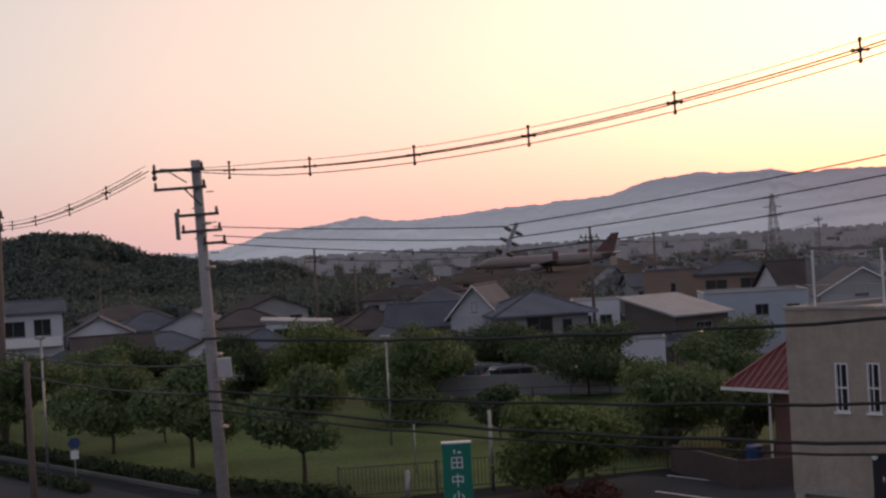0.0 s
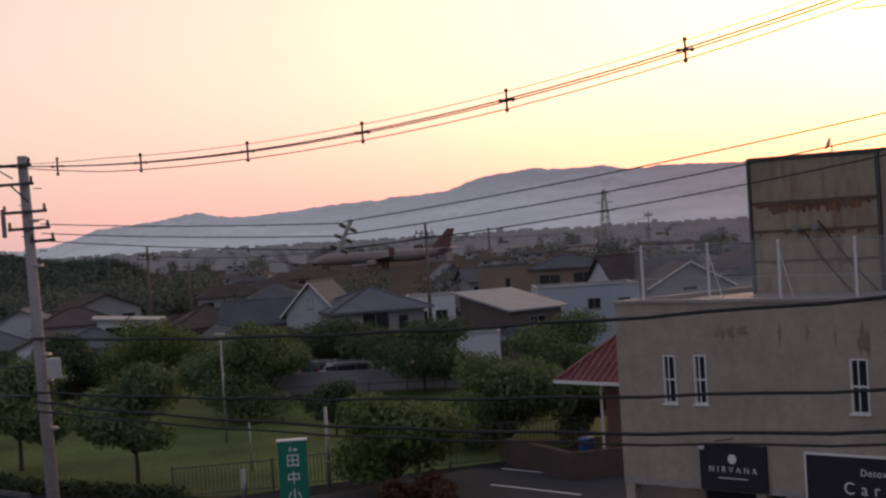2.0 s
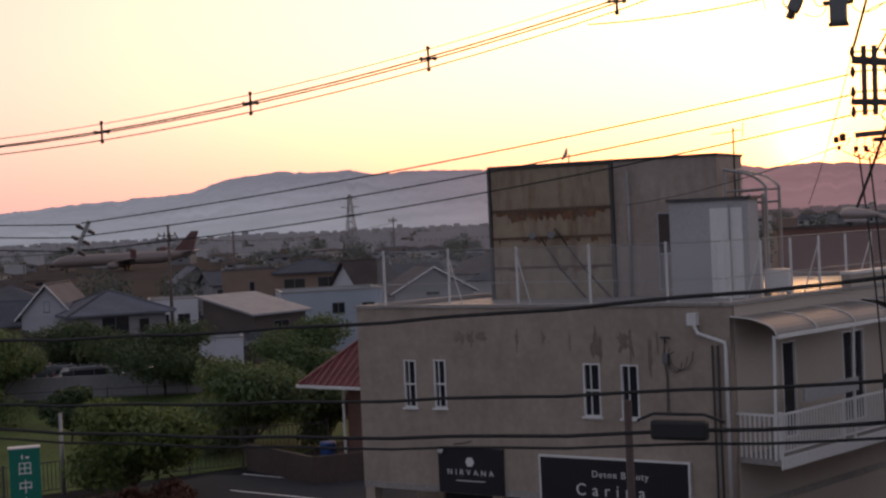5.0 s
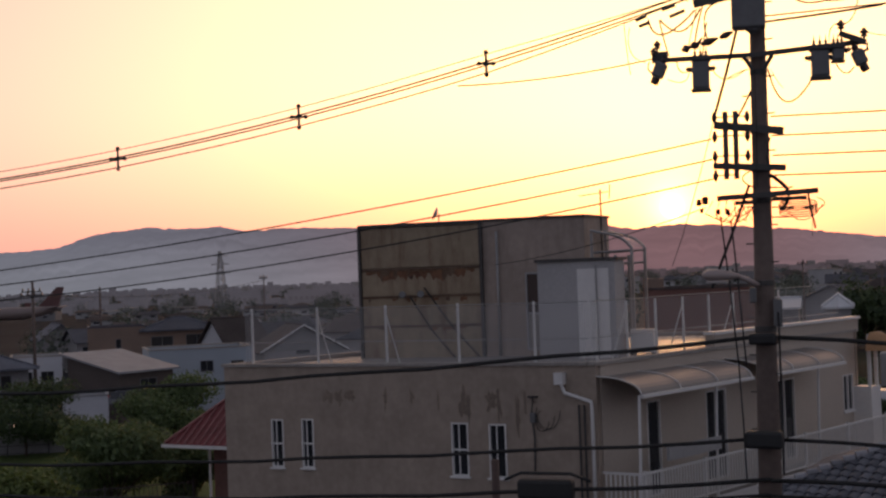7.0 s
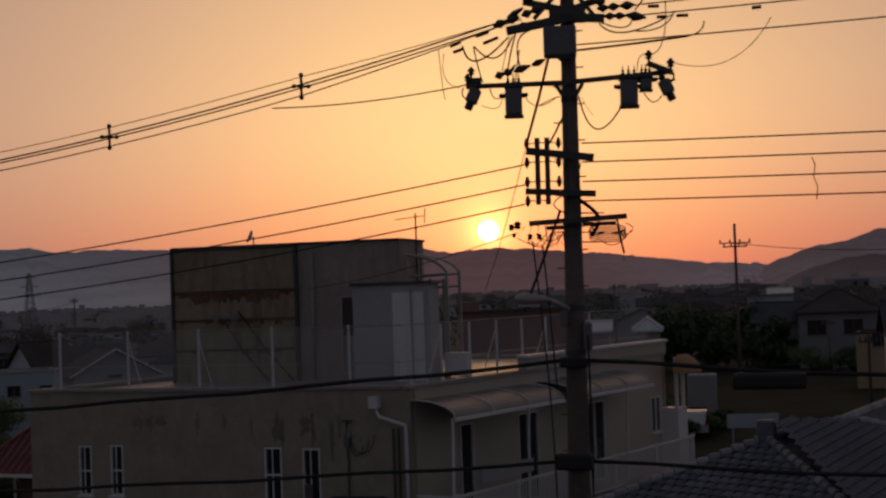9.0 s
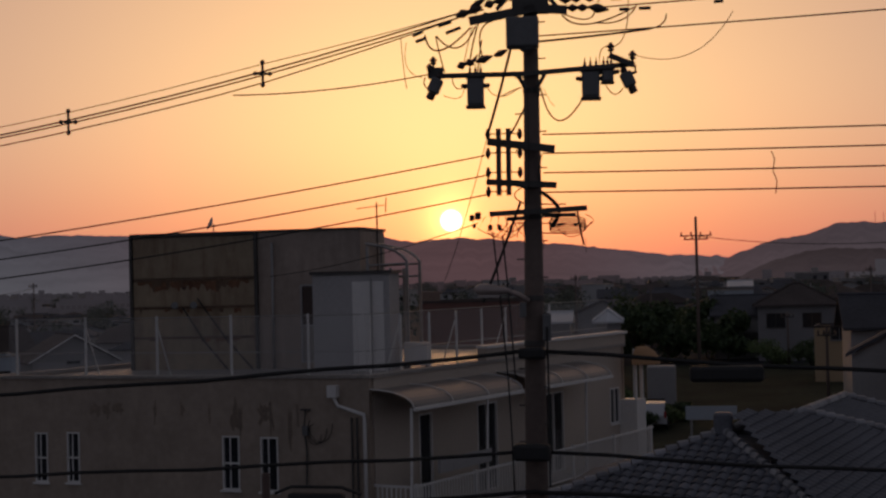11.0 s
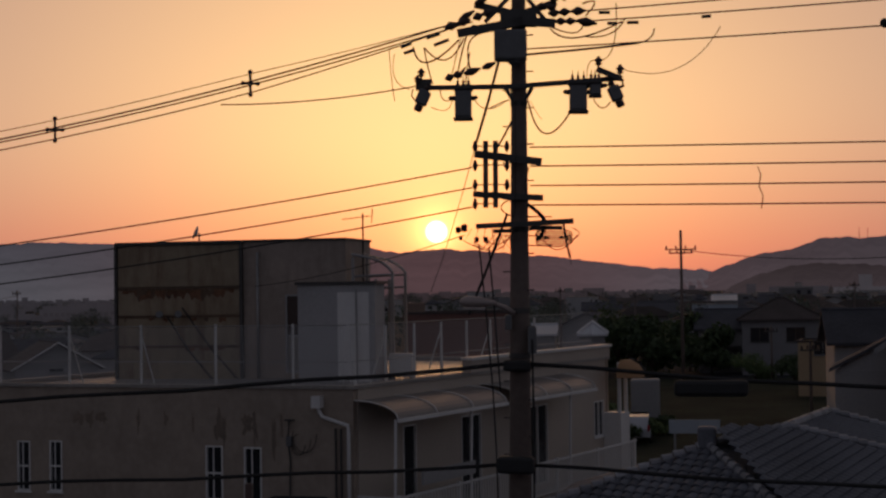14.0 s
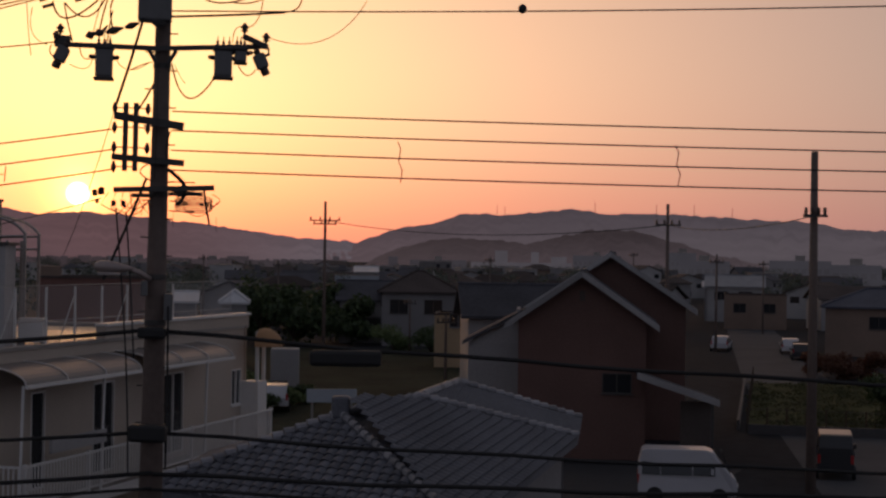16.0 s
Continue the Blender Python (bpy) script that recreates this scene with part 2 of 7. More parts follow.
def haze_mat(name, colour, crest, foot, sunward, top, grain):
    """Far wooded slopes; the lit evening air before them is painted in as emission, thicker at their foot and warmer
    below the sun.
    """
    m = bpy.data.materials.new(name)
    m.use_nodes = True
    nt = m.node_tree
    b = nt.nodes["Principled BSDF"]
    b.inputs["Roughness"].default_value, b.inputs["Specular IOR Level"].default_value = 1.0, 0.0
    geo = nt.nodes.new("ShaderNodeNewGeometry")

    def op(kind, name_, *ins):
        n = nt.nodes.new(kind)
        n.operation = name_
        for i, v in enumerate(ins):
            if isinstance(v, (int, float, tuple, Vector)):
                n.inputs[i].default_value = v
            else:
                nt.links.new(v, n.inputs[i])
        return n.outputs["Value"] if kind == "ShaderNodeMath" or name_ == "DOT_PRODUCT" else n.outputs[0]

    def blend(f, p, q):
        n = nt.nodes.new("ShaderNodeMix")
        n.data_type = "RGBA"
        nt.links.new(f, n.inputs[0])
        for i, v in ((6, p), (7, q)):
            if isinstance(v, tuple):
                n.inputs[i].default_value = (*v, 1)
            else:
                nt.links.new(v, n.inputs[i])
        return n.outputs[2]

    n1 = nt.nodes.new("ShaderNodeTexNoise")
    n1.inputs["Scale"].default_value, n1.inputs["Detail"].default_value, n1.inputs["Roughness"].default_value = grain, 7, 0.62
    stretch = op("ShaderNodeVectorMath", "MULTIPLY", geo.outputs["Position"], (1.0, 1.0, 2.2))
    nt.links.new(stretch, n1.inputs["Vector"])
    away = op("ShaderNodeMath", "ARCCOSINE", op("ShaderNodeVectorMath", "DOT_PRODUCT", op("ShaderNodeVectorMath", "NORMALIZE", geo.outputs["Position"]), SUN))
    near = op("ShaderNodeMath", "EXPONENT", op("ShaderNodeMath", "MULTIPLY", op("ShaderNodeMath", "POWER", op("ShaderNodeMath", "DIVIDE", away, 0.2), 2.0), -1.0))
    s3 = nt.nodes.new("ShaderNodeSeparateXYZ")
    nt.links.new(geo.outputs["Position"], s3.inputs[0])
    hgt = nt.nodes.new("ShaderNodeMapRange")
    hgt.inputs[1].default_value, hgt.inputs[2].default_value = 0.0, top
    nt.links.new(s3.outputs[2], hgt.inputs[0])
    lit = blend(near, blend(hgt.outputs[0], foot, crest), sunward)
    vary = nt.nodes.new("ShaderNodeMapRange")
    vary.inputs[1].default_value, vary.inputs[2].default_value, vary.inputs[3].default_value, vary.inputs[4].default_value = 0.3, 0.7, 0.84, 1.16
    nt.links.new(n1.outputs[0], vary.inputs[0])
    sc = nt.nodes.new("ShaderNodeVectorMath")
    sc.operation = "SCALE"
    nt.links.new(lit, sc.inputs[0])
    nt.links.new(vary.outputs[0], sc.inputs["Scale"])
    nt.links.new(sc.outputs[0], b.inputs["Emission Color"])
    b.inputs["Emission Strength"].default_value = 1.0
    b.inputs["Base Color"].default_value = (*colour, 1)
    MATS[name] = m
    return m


# dark forest under painted haze: crest, foot and sunward tones are emitted
MOUNT = haze_mat("hazy_mountain_forest", (0.03, 0.035, 0.04), (0.165, 0.165, 0.205), (0.235, 0.24, 0.28), (0.24, 0.13, 0.14), 150.0, 0.004)
MOUNT_EAST = haze_mat("hazy_eastern_mountain_forest", (0.03, 0.035, 0.04), (0.135, 0.108, 0.128), (0.19, 0.155, 0.175), (0.22, 0.12, 0.13), 150.0, 0.004)
MOUNT2 = haze_mat("hazy_mid_hill_forest", (0.02, 0.022, 0.02), (0.075, 0.055, 0.062), (0.14, 0.105, 0.12), (0.11, 0.07, 0.07), 35.0, 0.02)
# town walls and panes glow faintly: haze painted into their emission
FARTOWN = haze_mat("hazy_town_walls", (0.09, 0.09, 0.095), (0.068, 0.063, 0.075), (0.068, 0.063, 0.075), (0.08, 0.055, 0.06), 20.0, 0.08)
FARPALE = haze_mat("hazy_white_walls", (0.14, 0.14, 0.145), (0.12, 0.105, 0.12), (0.12, 0.105, 0.12), (0.12, 0.1, 0.11), 20.0, 0.08)
FARPANE = haze_mat("hazy_town_panes", (0.03, 0.03, 0.032), (0.075, 0.07, 0.082), (0.075, 0.07, 0.082), (0.08, 0.055, 0.06), 20.0, 0.08)

# ---- building blocks ----


def bp(az, d):
    """Plan place from a bearing (degrees to the left of north) and a distance."""
    return -math.sin(radians(az)) * d, math.cos(radians(az)) * d


def mesh_ob(name, bm, material, smooth=False):
    me = bpy.data.meshes.new(name)
    bm.to_mesh(me)
    bm.free()
    me.materials.append(material)
    if smooth:
        me.polygons.foreach_set("use_smooth", [True] * len(me.polygons))
    return new(name, me)


def part(name, bm, material, parent, label="", smooth=False):
    ob = mesh_ob(name, bm, material, smooth)
    ob.parent = parent
    return tagged(ob, label)


def thing(name, m, label, category, group="", kind=""):
    ob = new(name)
    ob.empty_display_size = 0.2
    ob.matrix_basis = m
    return tagged(ob, label, category, group, kind)


def box(bm, x0, x1, y0, y1, z0, z1, m=None):
    vs = [bm.verts.new((x, y, z)) for z in (z0, z1) for y in (y0, y1) for x in (x0, x1)]
    if m is not None:
        for v in vs:
            v.co = m @ v.co
    for f in ((0, 2, 3, 1), (4, 5, 7, 6), (0, 1, 5, 4), (2, 6, 7, 3), (0, 4, 6, 2), (1, 3, 7, 5)):
        bm.faces.new([vs[i] for i in f])
    return bm


def boxed(*a):
    return box(bmesh.new(), *a)


def bevelled(x0, x1, y0, y1, z0, z1, r):
    bm = boxed(x0, x1, y0, y1, z0, z1)
    bmesh.ops.bevel(bm, geom=bm.edges[:], offset=r, segments=2, affect="EDGES", profile=0.5)
    return bm


def slab(bm, pts, th):
    """A plate with the given upper outline, th thick downwards."""
    top = [bm.verts.new(p) for p in pts]
    low = [bm.verts.new((p[0], p[1], p[2] - th)) for p in pts]
    bm.faces.new(top)
    bm.faces.new(low[::-1])
    n = len(pts)
    for i in range(n):
        bm.faces.new((top[i], low[i], low[(i + 1) % n], top[(i + 1) % n]))
    return bm


def tube(bm, pts, r, n=6, r1=None):
    """A round bar along points, thinning from r to r1."""
    pts = [Vector(p) for p in pts]
    r1 = r if r1 is None else r1
    rings = []
    for i, p in enumerate(pts):
        d = (pts[min(i + 1, len(pts) - 1)] - pts[max(i - 1, 0)]).normalized()
        a = d.cross(Vector((0, 0, 1)))
        a = d.cross(Vector((1, 0, 0))) if a.length < 0.05 else a
        a.normalize()
        b = d.cross(a)
        rr = r + (r1 - r) * i / (len(pts) - 1)
        rings.append([bm.verts.new(p + (a * math.cos(k * math.tau / n) + b * math.sin(k * math.tau / n)) * rr) for k in range(n)])
    for u, v in zip(rings, rings[1:]):
        for k in range(n):
            bm.faces.new((u[k], u[(k + 1) % n], v[(k + 1) % n], v[k]))
    bm.faces.new(rings[0][::-1])
    bm.faces.new(rings[-1])
    return bm


def tubed(pts, r, n=6, r1=None):
    return tube(bmesh.new(), pts, r, n, r1)


def lathe(bm, prof, at=(0, 0, 0), n=10, axis=None):
    """A turned shape: prof of (radius, height)."""
    q = (axis.to_track_quat("Z", "Y").to_matrix() if axis is not None else Matrix.Identity(3))
    rings = [[bm.verts.new(Vector(at) + q @ Vector((max(r, 0.0005) * math.cos(k * math.tau / n), max(r, 0.0005) * math.sin(k * math.tau / n), h))) for k in range(n)] for r, h in prof]
    for u, v in zip(rings, rings[1:]):
        for k in range(n):
            bm.faces.new((u[k], u[(k + 1) % n], v[(k + 1) % n], v[k]))
    bm.faces.new(rings[0][::-1])
    bm.faces.new(rings[-1])
    return bm


def sagging(p0, p1, sag, n=24):
    p0, p1 = Vector(p0), Vector(p1)
    return [p0.lerp(p1, i / n) - Vector((0, 0, 4 * sag * (i / n) * (1 - i / n))) for i in range(n + 1)]


def pierced(bm, length, z0, z1, th, holes, m):
    """A wall of that length along x, th thick in y, with rectangular holes (x0, x1, z0, z1) through it; m places it."""
    xs = sorted({0, length, *[v for h in holes for v in h[:2]]})
    zs = sorted({z0, z1, *[v for h in holes for v in h[2:]]})
    xs, zs = [v for v in xs if 0 <= v <= length], [v for v in zs if z0 <= v <= z1]
    solid = {}
    for i in range(len(xs) - 1):
        for j in range(len(zs) - 1):
            cx, cz = (xs[i] + xs[i + 1]) / 2, (zs[j] + zs[j + 1]) / 2
            solid[i, j] = not any(h[0] < cx < h[1] and h[2] < cz < h[3] for h in holes)
    vs = {}

    def v(i, j, k):
        if (i, j, k) not in vs:
            vs[i, j, k] = bm.verts.new(m @ Vector((xs[i], k * th, zs[j])))
        return vs[i, j, k]

    for (i, j), s in solid.items():
        if not s:
            continue
        bm.faces.new((v(i, j, 0), v(i + 1, j, 0), v(i + 1, j + 1, 0), v(i, j + 1, 0)))
        bm.faces.new((v(i, j, 1), v(i, j + 1, 1), v(i + 1, j + 1, 1), v(i + 1, j, 1)))
        for di, dj, a, b in ((-1, 0, (i, j), (i, j + 1)), (1, 0, (i + 1, j + 1), (i + 1, j)), (0, -1, (i + 1, j), (i, j)), (0, 1, (i, j + 1), (i + 1, j + 1))):
            if not solid.get((i + di, j + dj), False):
                bm.faces.new((v(*a, 0), v(*b, 0), v(*b, 1), v(*a, 1)))
    return bm


def window(parent, m, w, h, frame_mat=WHITE, bars=0, deep=0.08, sill=True, mullion=True):
    """A window in a hole: frame, pane, sill. m: its lower left corner on the wall's outer face, x along the wall, y inwards."""
    f = 0.05
    if mullion and w > 0.9:
        holes = [(f, w / 2 - 0.025, f, h - f), (w / 2 + 0.025, w - f, f, h - f)]
    else:
        holes = [(f, w - f, f, h - f)]
    bm = pierced(bmesh.new(), w, 0, h, deep + 0.02, holes, m @ Matrix.Translation((0, -0.02, 0)))
    win = part("window", bm, frame_mat, parent)
    part("pane", boxed(f, w - f, deep * 0.5, deep * 0.5 + 0.01, f, h - f, m), GLASS, win)
    if sill:
        part("sill", boxed(-0.06, w + 0.06, -0.09, -0.022, -0.06, 0.0, m), frame_mat, win)
    for k in range(bars):
        x = w * (k + 1) / (bars + 1)
        part("bar", boxed(x - 0.018, x + 0.018, -0.06, -0.035, 0.02, h - 0.02, m), WHITE, win)
    return win


def plate_part(name, pts, th, material, parent, label=""):
    bm = slab(bmesh.new(), pts, th)
    bmesh.ops.recalc_face_normals(bm, faces=bm.faces[:])
    return part(name, bm, material, parent, label)


def prism(pts, axis, a, b):
    """A solid with the outline pts (u, z), from a to b along x or y."""
    bm = bmesh.new()
    rows_ = [[bm.verts.new((c, u, z) if axis == "x" else (u, c, z)) for u, z in pts] for c in (a, b)]
    n = len(pts)
    bm.faces.new(rows_[0])
    bm.faces.new(rows_[1][::-1])
    for k in range(n):
        bm.faces.new((rows_[0][k], rows_[1][k], rows_[1][(k + 1) % n], rows_[0][(k + 1) % n]))
    bmesh.ops.recalc_face_normals(bm, faces=bm.faces[:])
    return bm


def roof_slopes(w, d, h, roof, rh, over):
    """The upper outlines of a roof's slopes and its ridge lines."""
    W2, D2 = w / 2 + over, d / 2 + over
    if roof == "gable_x":
        e, t = h - rh * over / (d / 2) + 0.2, h + rh + 0.2
        return [[(-W2, -D2, e), (W2, -D2, e), (W2, 0, t), (-W2, 0, t)], [(W2, D2, e), (-W2, D2, e), (-W2, 0, t), (W2, 0, t)]], [((-W2, 0, t), (W2, 0, t))]
    if roof == "gable_y":
        e, t = h - rh * over / (w / 2) + 0.2, h + rh + 0.2
        return [[(-W2, D2, e), (-W2, -D2, e), (0, -D2, t), (0, D2, t)], [(W2, -D2, e), (W2, D2, e), (0, D2, t), (0, -D2, t)]], [((0, -D2, t), (0, D2, t))]
    if roof == "hip":
        z = h + rh
        c = [(-W2, -D2, h), (W2, -D2, h), (W2, D2, h), (-W2, D2, h)]
        if W2 >= D2:
            p, q = (-(W2 - D2 + 0.1), 0, z), (W2 - D2 + 0.1, 0, z)
            return [[c[0], c[1], q, p], [c[2], c[3], p, q], [c[1], c[2], q], [c[3], c[0], p]], [(p, q), (c[0], p), (c[1], q), (c[2], q), (c[3], p)]
        p, q = (0, -(D2 - W2), z), (0, D2 - W2, z)
        return [[c[0], c[1], p], [c[2], c[3], q], [c[1], c[2], q, p], [c[3], c[0], p, q]], [(p, q), (c[0], p), (c[1], p), (c[2], q), (c[3], q)]
    if roof == "shed":
        return [[(-W2, -D2, h + 0.2), (W2, -D2, h + 0.2 - rh), (W2, D2, h + 0.2 - rh), (-W2, D2, h + 0.2)]], []
    return [], []


def house(label, x, y, rz, w, d, h, roof, rh, wallm, roofm, wins=(), over=0.45, frame_mat=ALU, name="house", group="", base=0.0, trim=None):
    """A house round its own middle. roof: gable_x or gable_y (along that axis), hip, flat, shed. wins: (side, along, z, w, h) with sides f, b, l, r."""
    hs = thing(name, pose(x, y, base, 0, 0, rz), label, "building" if name == "building" else "house", group)
    sides = {"f": (w, Matrix.Translation((-w / 2, -d / 2, 0))), "b": (w, pose(w / 2, d / 2, 0, 0, 0, 180)),
             "l": (d - 0.3, pose(-w / 2, d / 2 - 0.15, 0, 0, 0, -90)), "r": (d - 0.3, pose(w / 2, -d / 2 + 0.15, 0, 0, 0, 90))}
    for s, (length, m) in sides.items():
        hh = h - (rh - 0.15 if roof == "shed" and s == "r" else 0)
        if roof == "shed" and s in "fb":
            hh = h - max(rh, 0) + 0.1
        bm = pierced(bmesh.new(), length, 0, hh, 0.15, [(u, u + ww, z, z + hi) for t, u, z, ww, hi in wins if t == s], m)
        part("wall", bm, wallm, hs)
    if roof == "shed":
        for yy in (-d / 2, d / 2 - 0.15):
            z0 = h - max(rh, 0) + 0.103
            part("gable", prism([(-w / 2, z0), (w / 2, z0), (w / 2, max(z0 + 0.02, h - rh + 0.03)), (-w / 2, max(z0 + 0.02, h + 0.03))], "y", yy, yy + 0.15), wallm, hs)
    for sg_ in (-1, 1):
        if roof == "gable_x":
            part("gable", prism([(-d / 2, h + 0.002), (d / 2, h + 0.002), (0, h + rh)], "x", sg_ * w / 2, sg_ * (w / 2 - 0.15)), wallm, hs)
        if roof == "gable_y":
            part("gable", prism([(-w / 2, h + 0.002), (w / 2, h + 0.002), (0, h + rh)], "y", sg_ * d / 2, sg_ * (d / 2 - 0.15)), wallm, hs)
    slopes, ridges = roof_slopes(w, d, h, roof, rh, over)
    for k, pts in enumerate(slopes):
        plate_part("roof_slope", pts, 0.16, roofm, hs)
    for p, q in ridges:
        if (Vector(p) - Vector(q)).length > 0.3:
            up = Vector((0, 0, 0.03))
            part("ridge_cap", tubed([Vector(p) + up, Vector(q) + up], 0.1, 6), roofm, hs)
    if roof == "flat":
        part("roof_deck", boxed(-w / 2 + 0.16, w / 2 - 0.16, -d / 2 + 0.16, d / 2 - 0.16, h - 0.35, h - 0.2), roofm, hs)
        for a in ((-w / 2 - 0.06, w / 2 + 0.06, -d / 2 - 0.06, -d / 2 + 0.2), (-w / 2 - 0.06, w / 2 + 0.06, d / 2 - 0.2, d / 2 + 0.06),
                  (-w / 2 - 0.06, -w / 2 + 0.2, -d / 2 + 0.203, d / 2 - 0.203), (w / 2 - 0.2, w / 2 + 0.06, -d / 2 + 0.203, d / 2 - 0.203)):
            part("coping", boxed(*a, h + 0.003, h + 0.12), roofm, hs)
    if trim and roof == "gable_y":
        W2, D2 = w / 2 + over, d / 2 + over
        for sx in (-1, 1):
            e = h - rh * over / (w / 2) + 0.2
            plate_part("bargeboard", [(sx * (W2 + 0.01), -D2 - 0.06, e + 0.08), (sx * (W2 + 0.01), -D2 - 0.004, e + 0.08), (0, -D2 - 0.004, h + rh + 0.28), (0, -D2 - 0.06, h + rh + 0.28)], 0.16 if trim is WHITE else 0.28, trim, hs)
    for s, u, z, ww, hh in wins:
        m = sides[s][1] @ Matrix.Translation((u, 0, z))
        window(hs, m, ww, hh, frame_mat, sill=hh < 1.7)
    return hs


def town_house(label, w, d, h, roof, rh, wallm, roofm):
    """A plain house for the far rows: body, one-piece roof, windows."""
    hs = thing("house", Matrix.Identity(4), label, "house", "houses of the town")
    if roof == "gable_x":
        bm = prism([(-d / 2, 0), (d / 2, 0), (d / 2, h), (0, h + rh), (-d / 2, h)], "x", -w / 2, w / 2)
    elif roof == "gable_y":
        bm = prism([(-w / 2, 0), (w / 2, 0), (w / 2, h), (0, h + rh), (-w / 2, h)], "y", -d / 2, d / 2)
    else:
        bm = boxed(-w / 2, w / 2, -d / 2, d / 2, 0, h)
    part("wall", bm, wallm, hs)
    bm = bmesh.new()
    for pts in roof_slopes(w, d, h, roof, rh, 0.5)[0]:
        slab(bm, pts, 0.16)
    if roof == "flat":
        box(bm, -w / 2 - 0.15, w / 2 + 0.15, -d / 2 - 0.15, d / 2 + 0.15, h + 0.003, h + 0.3)
    bmesh.ops.remove_doubles(bm, verts=bm.verts[:], dist=0.01)
    bmesh.ops.recalc_face_normals(bm, faces=bm.faces[:])
    part("roof", bm, roofm, hs)
    for u, z, ww, hh in ((-w / 2 + 0.8, h - 2.1, 1.7, 1.3), (w / 2 - 2.6, h - 2.1, 1.7, 1.3), (-0.8, h - 4.7, 1.6, 1.5)):
        part("window", boxed(u, u + ww, -d / 2 - 0.05, -d / 2 - 0.004, z, z + hh), GLASS, hs)
    return hs


def leaves(centres, sizes, count, leaf, seed, flat=0.0):
    """One mesh of small leaf clumps on and inside soft lobes."""
    rng = np.random.default_rng(seed)
    centres, sizes = np.array(centres, float), np.array(sizes, float)
    k = rng.choice(len(centres), count, p=(sizes.prod(1) ** 0.67) / (sizes.prod(1) ** 0.67).sum())
    d = rng.normal(size=(count, 3))
    d /= np.linalg.norm(d, axis=1, keepdims=True)
    p = centres[k] + d * sizes[k] * (0.45 + 0.75 * rng.random((count, 1)) ** 0.8)
    nrm = d + rng.normal(size=(count, 3)) * 0.6
    nrm /= np.linalg.norm(nrm, axis=1, keepdims=True)
    a = np.cross(nrm, rng.normal(size=(count, 3)))
    a /= np.linalg.norm(a, axis=1, keepdims=True)
    b = np.cross(nrm, a)
    s = leaf * (0.6 + 0.8 * rng.random((count, 1)))
    quad = np.stack([p - a * s, p - b * s * 0.55 + nrm * s * 0.15, p + a * s, p + b * s * 0.55 + nrm * s * 0.15], 1).reshape(-1, 3)
    me = bpy.data.meshes.new("crown")
    me.from_pydata(quad.tolist(), [], np.arange(count * 4).reshape(-1, 4).tolist())
    return me


def tree(x, y, h, r, low, leafm, seed, label, count=3600, leaf=0.17, name="tree", lean=0.0, kind=""):
    """A tree h high with a crown of radius r that begins at low."""
    rng = random.Random(seed)
    t = thing(name, pose(x, y, 0, 0, 0, rng.uniform(0, 360)), label, "tree" if name == "tree" else name, kind=kind)
    bm = bmesh.new()
    top = (lean, 0.1, low + (h - low) * 0.45)
    tr = 0.045 * h * 0.55
    tube(bm, [(0, 0, -0.1), (0.02, 0.03, low * 0.5), (lean * 0.4, 0.02, low), top], tr, 8, tr * 0.45)
    cs, ss = [], []
    n = 26
    for i in range(n):
        a, q = i * 2.4 + rng.uniform(0, 0.9), rng.uniform(0.1, 1.0) ** 0.6
        f = (i * 0.618) % 1
        wide = math.sin(math.pi * (0.17 + f * 0.7)) ** 0.7
        z = low + (h - low) * (0.12 + 0.74 * f) + rng.uniform(-0.08, 0.08) * (h - low)
        c = (math.cos(a) * r * q * wide, math.sin(a) * r * q * wide, z)
        cs.append(c)
        s = r * rng.uniform(0.22, 0.4)
        ss.append((s * 1.1, s * 1.1, min(s, (h - low) * 0.3) * rng.uniform(0.7, 1.0)))
        if i % 3 == 0:
            tube(bm, [(lean * 0.4, 0.02, low * 0.95), (c[0] * 0.5, c[1] * 0.5, (low + z) / 2 + 0.1), c], tr * 0.42, 5, tr * 0.12)
    cs.append((0, 0, low + (h - low) * 0.6))
    ss.append((r * 0.45, r * 0.45, (h - low) * 0.28))
    part("trunk", bm, BARK, t)
    me = leaves(cs, ss, count, leaf, seed)
    me.materials.append(leafm)
    crown = new("crown", me)
    crown.parent = t
    return t


def wire(pts, r, label="black overhead cable strung between utility poles", material=CABLE, name="overhead_cable", group="overhead cables"):
    ob = mesh_ob(name, tubed(pts, r, 5), material, True)
    return tagged(ob, label, "cable", group)


def insulator(parent, p, axis=Vector((0, 0, 1)), s=1.0, name="insulator"):
    bm = lathe(bmesh.new(), [(0.02 * s, 0), (0.06 * s, 0.02 * s), (0.03 * s, 0.05 * s), (0.065 * s, 0.08 * s), (0.03 * s, 0.11 * s), (0.05 * s, 0.15 * s), (0.02 * s, 0.18 * s)], p, 8, axis)
    return part(name, bm, PORC, parent, smooth=True)

# ---- ground, hills and distance ----


def sheet(name, pts, z, material, label, category):
    bm = bmesh.new()
    bm.faces.new([bm.verts.new((x, y, z)) for x, y in pts])
    bmesh.ops.recalc_face_normals(bm, faces=bm.faces[:])
    if bm.faces and bm.faces[:][0].normal.z < 0:
        bmesh.ops.reverse_faces(bm, faces=bm.faces[:])
    return tagged(mesh_ob(name, bm, material), label, category, kind="structure")


def dip(az, d):
    """The ground falls by three metres west of the park."""
    k = max(0.0, min(1.0, (d - 84) / 26.0)) * max(0.0, min(1.0, (az - 12) / 12.0)) * max(0.0, min(1.0, (150 - az) / 20.0))
    return -3.0 * k * k * (3 - 2 * k)


